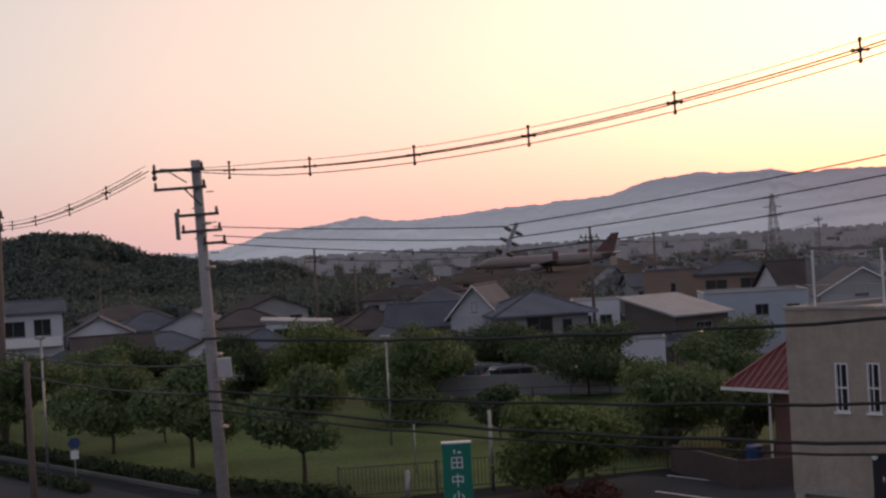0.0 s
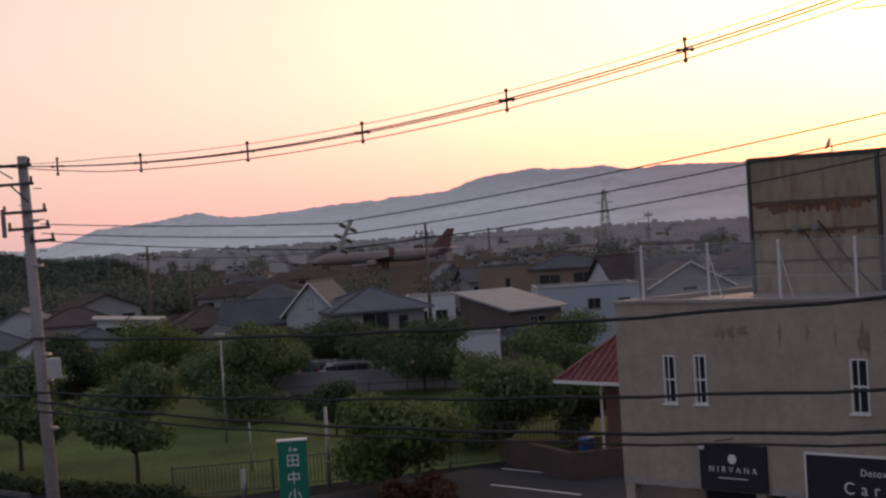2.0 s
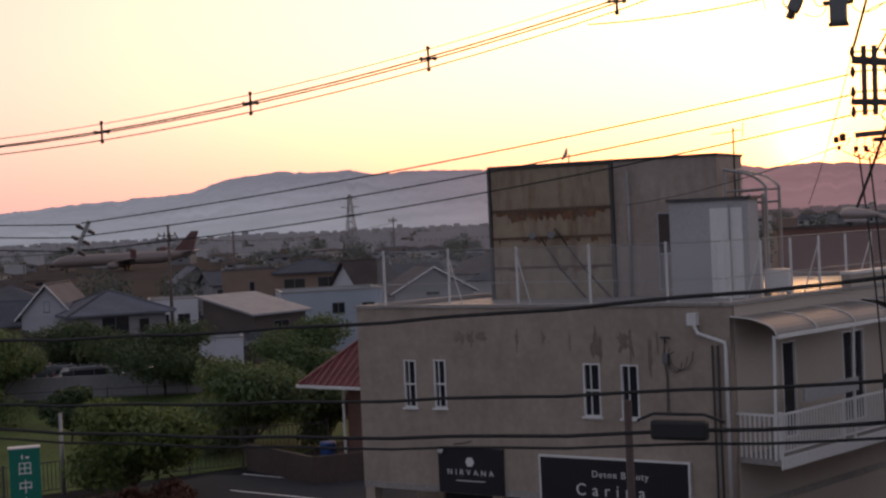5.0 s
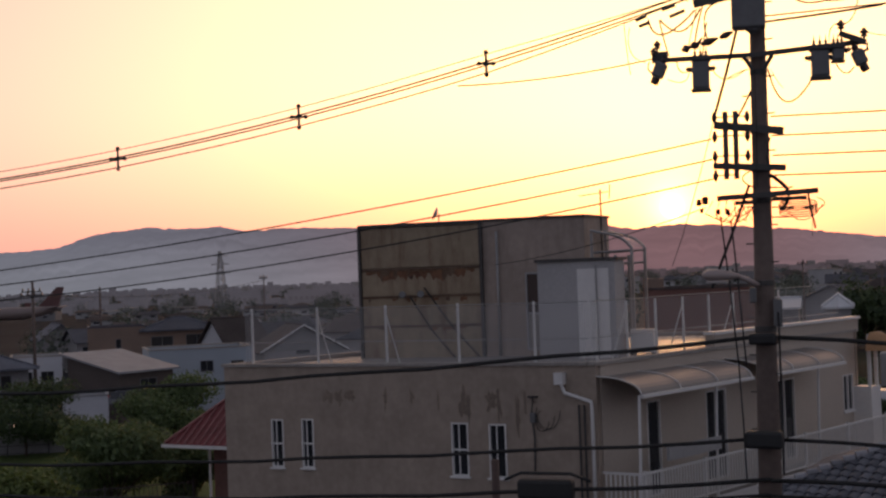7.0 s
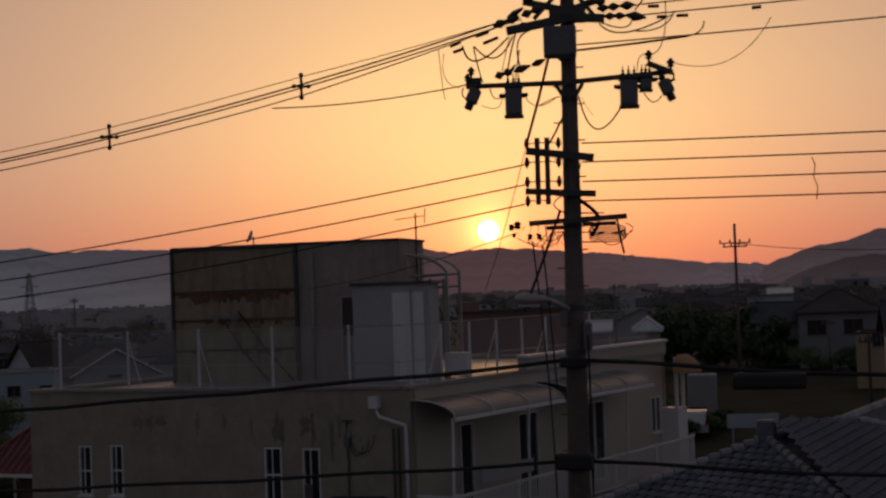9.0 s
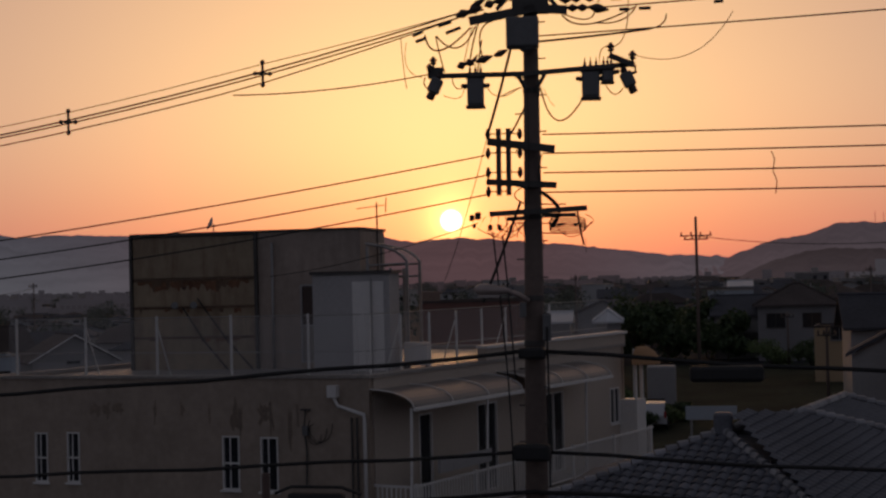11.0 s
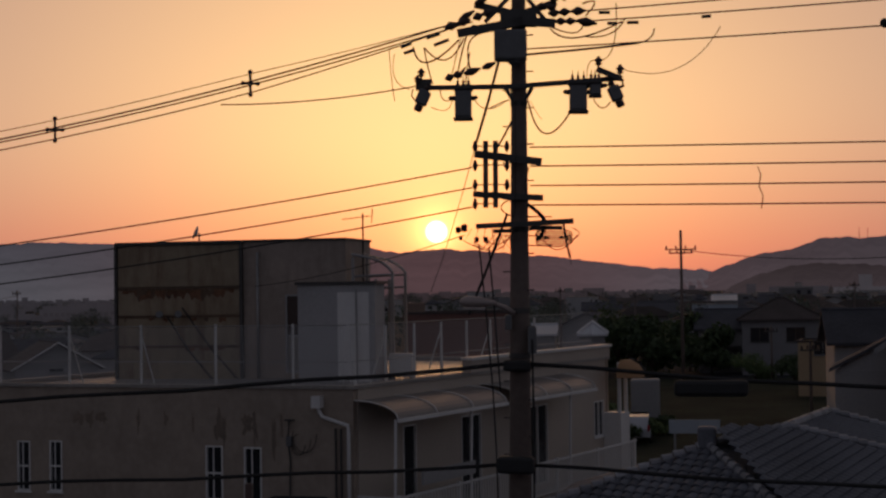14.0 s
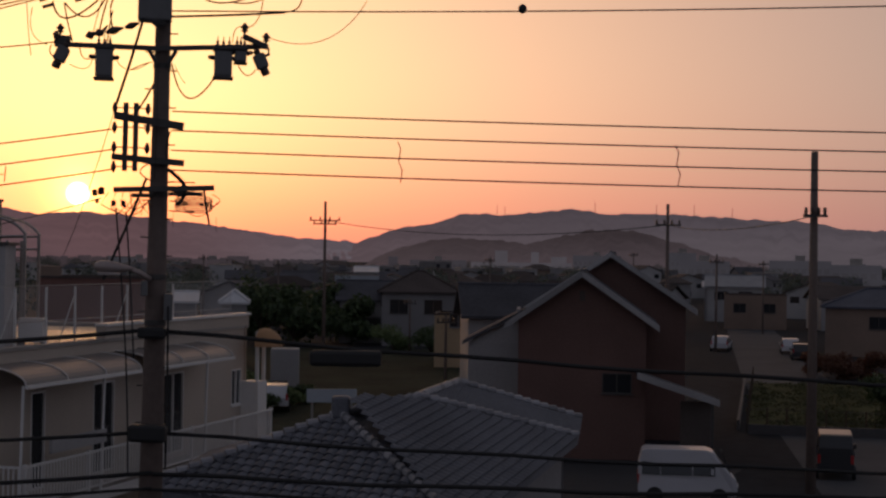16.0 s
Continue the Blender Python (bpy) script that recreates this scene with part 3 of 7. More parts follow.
bm = bmesh.new()
radii = [0, 20, 40, 60, 75, 84, 90, 97, 104, 110, 140, 200, 400, 900, 2000, 4900]
grid = [[bm.verts.new((*bp(a, r), dip(a, r))) for a in range(-180, 180, 3)] for r in radii[1:]]
hub = bm.verts.new((0, 0, 0))
for k in range(120):
    bm.faces.new((hub, grid[0][(k + 1) % 120], grid[0][k]))
    for u, v in zip(grid, grid[1:]):
        bm.faces.new((u[k], u[(k + 1) % 120], v[(k + 1) % 120], v[k]))
bmesh.ops.recalc_face_normals(bm, faces=bm.faces[:])
if bm.faces[:][0].normal.z < 0:
    bmesh.ops.reverse_faces(bm, faces=bm.faces[:])
tagged(mesh_ob("ground", bm, EARTH), "flat grey-brown town ground reaching to the hills", "ground", kind="structure")
sheet("park_lawn", [(-95, 39.5), (-64.9, 36.4), (-46.6, 34.0), (-37.9, 35.6), (-33.9, 43.0), (-32.2, 46), (-33, 60), (-50, 66), (-60, 63), (-100, 62)], 0.03, GRASS, "mown green lawn of a small park", "lawn")
sheet("road", [(-130, 36), (-64, 34.2), (-46, 31.8), (-38, 30), (-20, 30.5), (10, 31.5), (40, 33), (40, 26), (-40, 22), (-60, 24), (-130, 28)], 0.012, ASPHALT, "grey asphalt street beside the park", "road")
sheet("parking_lot", [(-37, 31), (-33.0, 43.2), (-26, 44.5), (-16, 50), (-6, 40), (-6, 31.2)], 0.02, ASPHALT, "dark asphalt parking area before the shop building", "parking lot")
LANE = mat("worn_pale_asphalt", (0.085, 0.086, 0.092), 0.9, spec=0.1, grain=18, vary=0.25, stain=0.2)
sheet("side_road", [(10.6, 33), (17, 33), (27, 110), (44, 220), (38, 220), (20.5, 110)], 0.016, LANE, "narrow asphalt lane between houses", "road")
sheet("yard", [(-5, 44), (11, 44), (10.4, 60), (12, 64), (-4, 66)], 0.008, ASPHALT, "dark paved yard between the buildings", "yard")


def ridge(name, prof, dist, material, label, seed, rough=0.012, foot=0.62, step=0.12, category="mountain", kind="structure"):
    """A range of hills: crest heights as (bearing, elevation) seen from the middle of the place."""
    az, el = zip(*sorted(prof))
    n = int((az[-1] - az[0]) / step)
    rows, verts, faces = 7, [], []
    for i in range(n + 1):
        a = az[0] + (az[-1] - az[0]) * i / n
        e = float(np.interp(a, az, el))
        crest = dist * math.tan(radians(e)) + 8.7
        for k in range(rows):
            u = k / (rows - 2)
            d = dist * (foot + (1 - foot) * u)
            x, y = bp(a, d)
            bumpy = noise.fractal(Vector((a * 2.2, k * 0.7, seed)), 0.8, 2.0, 5) * dist * rough * 0.35
            z = -12 + (crest + 12) * min(u, 1) ** 0.9 + bumpy * (0.25 if u > 0.95 else 0.8) * min(u * 2, 1)
            if u > 1:
                z = -30
            verts.append((x, y, z))
    for i in range(n):
        for k in range(rows - 1):
            p = i * rows + k
            faces.append((p, p + rows, p + rows + 1, p + 1))
    me = bpy.data.meshes.new(name)
    me.from_pydata(verts, [], faces)
    me.materials.append(material)
    me.polygons.foreach_set("use_smooth", [True] * len(me.polygons))
    return tagged(new(name, me), label, category, kind=kind)


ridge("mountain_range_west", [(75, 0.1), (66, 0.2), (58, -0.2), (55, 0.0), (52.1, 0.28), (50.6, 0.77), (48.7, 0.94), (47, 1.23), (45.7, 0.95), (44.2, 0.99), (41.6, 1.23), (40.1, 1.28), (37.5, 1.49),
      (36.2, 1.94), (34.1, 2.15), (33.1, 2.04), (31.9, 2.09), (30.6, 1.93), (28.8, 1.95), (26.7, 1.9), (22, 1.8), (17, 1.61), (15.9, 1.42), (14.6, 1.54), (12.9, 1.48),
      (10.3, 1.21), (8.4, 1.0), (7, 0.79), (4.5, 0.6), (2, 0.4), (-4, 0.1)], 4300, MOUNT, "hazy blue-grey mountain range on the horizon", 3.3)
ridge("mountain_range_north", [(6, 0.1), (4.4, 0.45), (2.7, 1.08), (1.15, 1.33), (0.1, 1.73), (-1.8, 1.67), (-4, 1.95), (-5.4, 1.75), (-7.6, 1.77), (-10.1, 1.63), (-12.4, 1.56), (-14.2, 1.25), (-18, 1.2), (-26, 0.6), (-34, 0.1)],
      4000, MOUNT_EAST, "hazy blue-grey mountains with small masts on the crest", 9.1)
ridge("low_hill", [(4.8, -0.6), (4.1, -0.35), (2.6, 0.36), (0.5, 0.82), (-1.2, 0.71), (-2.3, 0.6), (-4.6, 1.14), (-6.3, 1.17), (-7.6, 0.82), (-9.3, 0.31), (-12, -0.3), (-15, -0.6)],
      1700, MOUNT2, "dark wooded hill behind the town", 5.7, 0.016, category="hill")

# wooded hill over the west end of the park: soil under a closed cover of trees
hill = [(70, 0.6), (64, 0.8), (60.3, 0.85), (59.1, 1.05), (57.3, 0.95), (56.3, 0.55), (55, 0.0), (53.8, -0.1), (52.6, -0.4), (51.5, -0.5), (50.3, -0.45), (49.2, -1.0), (48, -1.7), (47, -2.0)]
ridge("wooded_hill", [(a, e - 0.35) for a, e in hill], 330, EARTH, "earth slope under a wooded hill", 2.2, 0.008, 0.72, 0.3, "hill")
rng = np.random.default_rng(4)
cs, ss = [], []
for i in range(1500):
    a, u = rng.uniform(46.5, 69), (1.0 if i % 3 == 0 else rng.random() ** 0.8)
    e = float(np.interp(a, *zip(*sorted(hill))))
    d = 330 * (0.72 + 0.28 * u)
    crest = 330 * math.tan(radians(e)) + 8.7
    s = rng.uniform(1.3, 2.6)
    z = max(-12 + (crest + 12) * u ** 0.9 - s * 0.55, 0.0)
    cs.append((*bp(a, d), z))
    ss.append((s * 1.25, s * 1.25, s * rng.uniform(0.8, 1.1)))
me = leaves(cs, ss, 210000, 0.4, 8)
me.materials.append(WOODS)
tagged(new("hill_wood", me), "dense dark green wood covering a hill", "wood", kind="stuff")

# ---- the two-storey shop building: its upper floor is laid out in survey units of 0.705 m and set over an open ground floor ----
NEAR = Matrix.Translation((0, 0, 8.7)) @ Matrix.Scale(0.705, 4) @ Matrix.Translation((0, 0, -8.7))
A, B, C = Vector((-26.9, 43.7, 0)), Vector((-13.45, 42.4, 0)), Vector((-8.5, 60.5, 0))
PAR = 5.85


def along(p, q):
    """A frame with x from p to q, y to the left of it, z up."""
    d = (q - p).normalized()
    return Matrix.Translation(p) @ Matrix(((d.x, -d.y, 0, 0), (d.y, d.x, 0, 0), (0, 0, 1, 0), (0, 0, 0, 1)))


def front_u(az):
    """Distance along the front wall of the point seen at that bearing."""
    dx, dy = -math.sin(radians(az)), math.cos(radians(az))
    d = (B - A).normalized()
    k = (A.x * d.y - A.y * d.x) / (dx * d.y - dy * d.x)
    return (Vector((dx, dy, 0)) * k - A).dot(d), k


def front_z(az, el):
    return 8.7 + front_u(az)[1] * math.tan(radians(el))


shop = thing("shop_building", NEAR, "two-storey beige stuccoed shop building with a flat railed roof", "building")
mf, ms = along(A, B), along(B, C)
LF, LS = (B - A).length, (C - B).length
slits = []
for a0, a1, e0, e1 in ((29.92, 29.47, -5.2, -7.02), (28.79, 28.34, -5.24, -7.1), (23.14, 22.5, -5.62, -7.66), (21.72, 21.06, -5.72, -7.78)):
    slits.append((front_u(a0)[0], front_u(a1)[0], front_z(a1, e1), front_z(a0, e0)))
bm = bmesh.new()
pierced(bm, LF, 0, PAR, 0.25, slits, mf)
part("front_wall", bm, STUCCO, shop, "beige stucco with dark damp stains")


def side_u(az):
    dx, dy = -math.sin(radians(az)), math.cos(radians(az))
    d = (C - B).normalized()
    k = (B.x * d.y - B.y * d.x) / (dx * d.y - dy * d.x)
    return (Vector((dx, dy, 0)) * k - B).dot(d)


side_holes = [(side_u(15.75), side_u(15.25), 1.6, 4.55), (side_u(13.55), side_u(12.8), 1.6, 4.55), (side_u(11.05), side_u(10.3), 1.6, 4.5), (side_u(8.55), side_u(8.2), 2.85, 4.25)]
bm = pierced(bmesh.new(), LS - 0.27, 0, PAR, 0.25, [(u0 - 0.26, u1 - 0.26, a, b) for u0, u1, a, b in side_holes], ms @ Matrix.Translation((0.26, 0, 0)))
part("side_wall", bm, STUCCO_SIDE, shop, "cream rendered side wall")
D = A + (C - B)
part("back_wall", pierced(bmesh.new(), LF, 0, PAR, 0.25, [], along(C, D)), STUCCO, shop)
part("end_wall", pierced(bmesh.new(), LS - 0.54, 0, PAR, 0.25, [], along(D, A) @ Matrix.Translation((0.27, 0, 0))), STUCCO, shop)
bm = bmesh.new()
inn = [A.lerp(C, 0.01), B.lerp(D, 0.01), C.lerp(A, 0.01), D.lerp(B, 0.01)]
slab(bm, [(p.x, p.y, 5.8) for p in inn], 0.3)
part("flat_roof", bm, mat("sealed_roof_coating", (0.27, 0.25, 0.235), 0.52, grain=3, vary=0.25, stain=0.7, bump=0.05), shop, "grey concrete flat roof")
for p, q in ((A, B), (B, C), (C, D), (D, A)):
    L = (q - p).length
    part("coping", boxed(-0.06, L - 0.26, -0.07, 0.3, PAR + 0.003, PAR + 0.1, along(p, q)), CONCRETE, shop, "weathered grey coping")
uh = side_u(13.2)
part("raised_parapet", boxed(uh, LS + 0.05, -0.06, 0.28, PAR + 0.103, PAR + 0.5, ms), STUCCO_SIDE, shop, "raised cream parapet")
part("cornice", boxed(uh - 0.05, LS + 0.12, -0.14, 0.3, PAR + 0.503, PAR + 0.6, ms), WHITE, shop)
for k, (u0, u1, z0, z1) in enumerate(slits):
    win = window(shop, mf @ Matrix.Translation((u0, 0, z0)), u1 - u0, z1 - z0, WHITE, bars=1, deep=0.12)
    part("crossbar", boxed(u0 + 0.02, u1 - 0.02, -0.075, -0.062, (z0 + z1) / 2 - 0.03, (z0 + z1) / 2 + 0.03, mf), WHITE, win)
for u0, u1, z0, z1 in side_holes:
    window(shop, ms @ Matrix.Translation((u0, 0, z0)), u1 - u0, z1 - z0, WHITE, deep=0.12, sill=z0 > 2.5)
# pipe with a hopper at the corner
part("downpipe", tubed([mf @ Vector(p) for p in ((LF - 1.1, -0.12, 5.35), (LF - 0.95, -0.14, 5.05), (LF - 0.12, -0.14, 4.8), (LF - 0.1, -0.14, 4.6), (LF - 0.1, -0.14, 0.1))], 0.055, 8), WHITE, shop, "white plastic rain pipe", True)
part("hopper", boxed(LF - 1.25, LF - 0.95, -0.25, -0.004, 5.3, 5.65, mf), WHITE, shop)
for u in (LF - 0.55, LF - 0.38):
    part("conduit", tubed([mf @ Vector((u, -0.06, 0.1)), mf @ Vector((u, -0.06, 4.7))], 0.035, 6), DSTEEL, shop)
# service wires with a meter loop on the wall
for k in range(3):
    r = 0.22 + 0.09 * k
    c = mf @ Vector((LF - 1.75 + 0.1 * k, -0.08, 4.2 + 0.16 * k))
    ex = (B - A).normalized()
    part("service_wire", tubed([c + ex * r * math.cos(q * 0.42) + Vector((0, 0, 1.4 * r * math.sin(q * 0.42))) for q in range(4 + 2 * k, 16)], 0.012, 5), CABLE, shop)
part("wall_conduit", tubed([mf @ Vector(p) for p in ((LF - 2.05, -0.06, 4.9), (LF - 2.1, -0.06, 4.4), (LF - 2.02, -0.06, 3.7), (LF - 2.05, -0.06, 2.7))], 0.03, 6), DSTEEL, shop)
part("meter", bevelled(-0.09, 0.09, -0.14, -0.004, -0.15, 0.15, 0.02), TANK, shop).matrix_basis = mf @ Matrix.Translation((LF - 2.05, 0, 4.3))
part("bracket", boxed(LF - 2.2, LF - 1.9, -0.1, -0.004, 4.9, 4.95, mf), DSTEEL, shop)
# roof rail: posts with braces, thin top and mid bars and a mesh screen


def rail_post(m, h=2.0, brace=True):
    post = part("rail_post", boxed(-0.03, 0.03, -0.03, 0.03, 0, h, m), WHITE, shop, "white painted steel post")
    if brace:
        part("brace", tubed([m @ Vector((0.0, 0.04, h * 0.85)), m @ Vector((0.12, 0.75, 0.02))], 0.022, 6), WHITE, post)
    part("foot", boxed(-0.16, 0.16, -0.1, 0.1, 0.0, 0.06, m), DSTEEL, post)


ROOFZ = 5.5
for i in range(5):
    rail_post(mf @ Matrix.Translation((0.87 + i * 2.62, 0.5, PAR - 0.33)), 2.25, i in (1, 2))
for i in range(8):
    rail_post(ms @ Matrix.Translation((0.9 + i * 1.75, 0.5, PAR - 0.33)), 2.15, i % 2 == 1)
for z in (0.25, 1.1, 2.2):
    part("rail_bar", tubed([mf @ Vector((0.5, 0.5, PAR - 0.33 + z)), mf @ Vector((LF - 0.4, 0.5, PAR - 0.33 + z))], 0.016, 6), STEEL, shop)
    part("rail_bar", tubed([ms @ Vector((0.6, 0.5, PAR - 0.33 + z)), ms @ Vector((LS - 0.6, 0.5, PAR - 0.33 + z))], 0.016, 6), STEEL, shop)

SCREEN = bpy.data.materials.new("clear_screen")
SCREEN.use_nodes = True
_n = SCREEN.node_tree
_t, _m = _n.nodes.new("ShaderNodeBsdfTransparent"), _n.nodes.new("ShaderNodeMixShader")
_n.nodes["Principled BSDF"].inputs["Base Color"].default_value = (0.6, 0.6, 0.6, 1)
_n.nodes["Principled BSDF"].inputs["Roughness"].default_value = 0.4
_m.inputs[0].default_value = 0.1
_n.links.new(_t.outputs[0], _m.inputs[1])
_n.links.new(_n.nodes["Principled BSDF"].outputs[0], _m.inputs[2])
_n.links.new(_m.outputs[0], _n.nodes["Material Output"].inputs[0])
for m_, L_ in ((mf, LF), (ms, LS)):
    part("screen", boxed(0.6, L_ - 0.5, 0.455, 0.461, PAR + 0.0, PAR + 1.83, m_), SCREEN, shop, "dull clear screen behind the rail")

# rooftop stair house with an old sign panel on its front
bxm = Matrix.Translation((-23.95, 48.35, ROOFZ))
ph = thing("stair_house", NEAR @ bxm @ Matrix.Rotation(radians(1.0), 4, "Z"), "rooftop stair house in grey-beige sheet with rust streaks", "roof structure")
BW, BH = 8.35, 4.95
bm = boxed(0, BW, 0, 3.0, 0, BH)
part("body", bm, streaked("grey_beige_sheet", (0.37, 0.3, 0.25), (0.2, 0.16, 0.135), 0.75, 0.45), ph)
part("roof_edge", boxed(-0.04, BW + 0.05, -0.05, 3.05, BH + 0.003, BH + 0.09), DSTEEL, ph)
PW = 4.6
SEAM = mat("brown_seam", (0.13, 0.085, 0.055), 0.85, grain=6, vary=0.45, stain=1.5)
for z0, z1 in ((0.12, 1.36), (1.46, 2.4), (2.5, 3.36), (3.48, 4.88)):
    part("sign_panel", boxed(0.1, PW, -0.1, -0.03, z0, z1), PANEL, ph, "yellowed blank sign sheet")
    if z1 < 4:
        part("panel_seam", boxed(0.12, PW - 0.02, -0.13, -0.02, z1 + 0.003, z1 + 0.09), SEAM, ph)
rgs = random.Random(12)
band = [(0.25 + 4.15 * i / 40, 3.358 - rgs.uniform(0.1, 0.4) * (1.0 if 4 < i < 37 else 0.4)) for i in range(41)]
part("rust_band", prism([(0.25, 3.36), *band, (4.4, 3.36)], "y", -0.1035, -0.1005), RUST, ph, "ragged rust under the seam")
for k in range(30):   # rust bleeding down from the seams
    z1 = (3.355, 3.355, 2.395, 1.355)[k % 4]
    x, w_, l = rgs.uniform(0.3, PW - 0.7), rgs.uniform(0.06, 0.42), rgs.uniform(0.12, 0.5) * (1.0 if z1 > 3 else 0.5)
    n = 5
    edge = [(x + w_ * i / n, z1 - l * rgs.uniform(0.25, 1.0)) for i in range(n + 1)]
    bm = prism([(x, z1), *edge, (x + w_, z1)], "y", -0.104 - 0.0008 * (k % 5), -0.1005)
    part("rust_run", bm, RUST if k % 3 else SEAM, ph, "ragged rust run")
for x0, z0, x1, z1 in ((2.0, 2.45, 3.6, 0.3), (2.55, 2.75, 4.7, 0.1)):
    part("sign_cable", tubed([(x0, -0.25, z0), ((x0 + x1) / 2, -0.3, (z0 + z1) / 2 - 0.1), (x1, -0.2, z1)], 0.03, 5), CABLE, ph)
for x in (1.75, 2.45):
    part("sign_lamp", lathe(bmesh.new(), [(0.04, 0), (0.1, 0.04), (0.13, 0.16), (0.11, 0.18)], (x, -0.32, 2.5), 10, Vector((0.3, -1, 0.2))), TANK, ph, "old round sign lamp")
for u in (-0.02, PW):
    part("sign_frame", boxed(u, u + 0.1, -0.16, -0.004, -0.05, BH + 0.02), DSTEEL, ph)
part("sign_frame", boxed(0.082, PW - 0.004, -0.16, -0.004, BH - 0.03, BH + 0.05), DSTEEL, ph)
part("wall_pipe", tubed([(5.25, -0.12, 0), (5.25, -0.12, BH - 0.35)], 0.05, 8), STEEL, ph, smooth=True)
vw = part("side_window", pierced(bmesh.new(), 0.62, 0.5, 3.15, 0.07, [(0.06, 0.56, 0.56, 1.72), (0.06, 0.56, 1.78, 3.09)], Matrix.Translation((6.22, -0.072, 0))), PALEWALL, ph, "pale-framed tall window")
part("pane", boxed(6.28, 6.78, -0.03, -0.004, 1.78, 3.09), mat("brown_tinted_pane", (0.07, 0.045, 0.035), 0.25, vary=0.2, bump=0), vw)
part("panel", boxed(6.28, 6.78, -0.03, -0.004, 0.56, 1.72), mat("grey_window_panel", (0.3, 0.27, 0.25), 0.7, vary=0.15), vw)
part("dish", lathe(bmesh.new(), [(0.02, 0), (0.14, 0.03), (0.24, 0.09), (0.25, 0.1), (0.14, 0.05), (0.01, 0.02)], (2.55, 1.2, BH + 0.4), 14, Vector((-0.8, -0.2, 0.35))), WHITE, ph, "small white satellite dish", True)
part("dish_mast", tubed([(2.6, 1.2, BH + 0.08), (2.6, 1.2, BH + 0.42)], 0.025), STEEL, ph)

shed = thing("roof_shed", NEAR @ pose(-16.75, 46.9, ROOFZ, 0, 0, 3), "pale grey storage shed on the flat roof", "shed")
part("body", boxed(0, 2.6, 0, 1.35, 0, 3.45), PALEWALL, shed)
part("lid", boxed(-0.08, 2.7, -0.08, 1.42, 3.453, 3.55), DSTEEL, shed)
part("door", boxed(1.35, 2.4, -0.03, -0.003, 0.1, 3.2), WHITE, shed, "white sheet door")
part("pipe", tubed([(2.0, -0.08, 0), (2.0, -0.08, 3.3)], 0.03), STEEL, shed)

fr = thing("roof_canopy_frame", NEAR @ pose(-15.42, 48.6, ROOFZ, 0, 0, 0), "arched steel canopy frame with clear sheet beside the stair house", "canopy")
arch = [(1.45 * k / 8, 4.47 - 0.3 * (k / 8) - 0.36 * (k / 8) ** 5) for k in range(9)]
for xx, zt in ((0.05, 4.38), (0.85, 3.62), (1.42, 3.8)):
    for yy in (0.0, 1.6):
        part("upright", boxed(xx - 0.045, xx + 0.045, yy - 0.045, yy + 0.045, 0, zt), STEEL, fr)
for yy in (0.0, 1.6):
    part("hoop", tubed([(x, yy, z) for x, z in arch], 0.05), STEEL, fr)
    for z in (3.72, 3.3):
        part("rail", tubed([(0, yy, z), (1.42, yy, z + 0.05)], 0.04), STEEL, fr)
bm = bmesh.new()
for (x0, z0), (x1, z1) in zip(arch, arch[1:]):
    slab(bm, [(x0, 0.06, z0 + 0.06), (x1, 0.06, z1 + 0.06), (x1, 1.54, z1 + 0.06), (x0, 1.54, z0 + 0.06)], 0.012)
part("sheet", bm, SCREEN, fr, "dull clear curved sheet")
ac = thing("roof_air_unit", NEAR @ pose(-13.6, 48.2, ROOFZ + 0.3), "boxy outdoor air unit on the roof", "air conditioner")
part("case", bevelled(-0.4, 0.4, -0.18, 0.18, 0.08, 0.85, 0.02), WHITE, ac)
part("foot", boxed(-0.42, -0.3, -0.2, 0.2, 0, 0.078), DSTEEL, ac)
part("foot", boxed(0.3, 0.42, -0.2, 0.2, 0, 0.078), DSTEEL, ac)
an = thing("tv_antenna", NEAR @ pose(-15.6, 50.5, ROOFZ), "thin television antenna on a mast", "antenna")
part("mast", tubed([(0, 0, 0), (0, 0, 5.95)], 0.03), DSTEEL, an)
part("boom", tubed([(-0.75, 0, 5.75), (0.3, 0, 5.85)], 0.015), DSTEEL, an)
for k in range(6):
    part("element", tubed([(-0.7 + 0.18 * k, -0.25, 5.76 + 0.017 * k), (-0.7 + 0.18 * k, 0.25, 5.76 + 0.017 * k)], 0.008, 5), DSTEEL, an)
part("reflector", tubed([(0.32, 0, 5.6), (0.36, 0, 6.1)], 0.02), DSTEEL, an)

# upper walkway with a curved canopy along the side wall
OUT = ms @ Matrix.Diagonal((1, -1, 1, 1))   # y now runs out from the side wall
walkway = thing("side_balcony", NEAR, "white railed upper walkway along the side wall", "balcony")
WE = LS - 0.5
part("deck", boxed(0.2, WE, 0.004, 1.4, 1.25, 1.42, OUT), CONCRETE, walkway)
part("fascia", boxed(0.2, WE, 1.404, 1.46, 1.15, 1.5, OUT), WHITE, walkway)
part("top_rail", boxed(0.2, WE, 1.32, 1.4, 2.66, 2.73, OUT), WHITE, walkway)
part("low_rail", boxed(0.2, WE, 1.34, 1.38, 1.6, 1.65, OUT), WHITE, walkway)
for k in range(int((WE - 0.4) / 0.17)):
    u = 0.3 + k * 0.17
    part("baluster", boxed(u, u + 0.045, 1.345, 1.38, 1.653, 2.657, OUT), WHITE, walkway)
for k in range(6):
    u = 0.25 + k * (WE - 0.5) / 5
    part("newel", boxed(u, u + 0.1, 1.31, 1.41, 1.423, 2.78, OUT), WHITE, walkway)
part("end_rail", boxed(0.15, 0.196, 0.004, 1.4, 2.66, 2.73, OUT), WHITE, walkway)
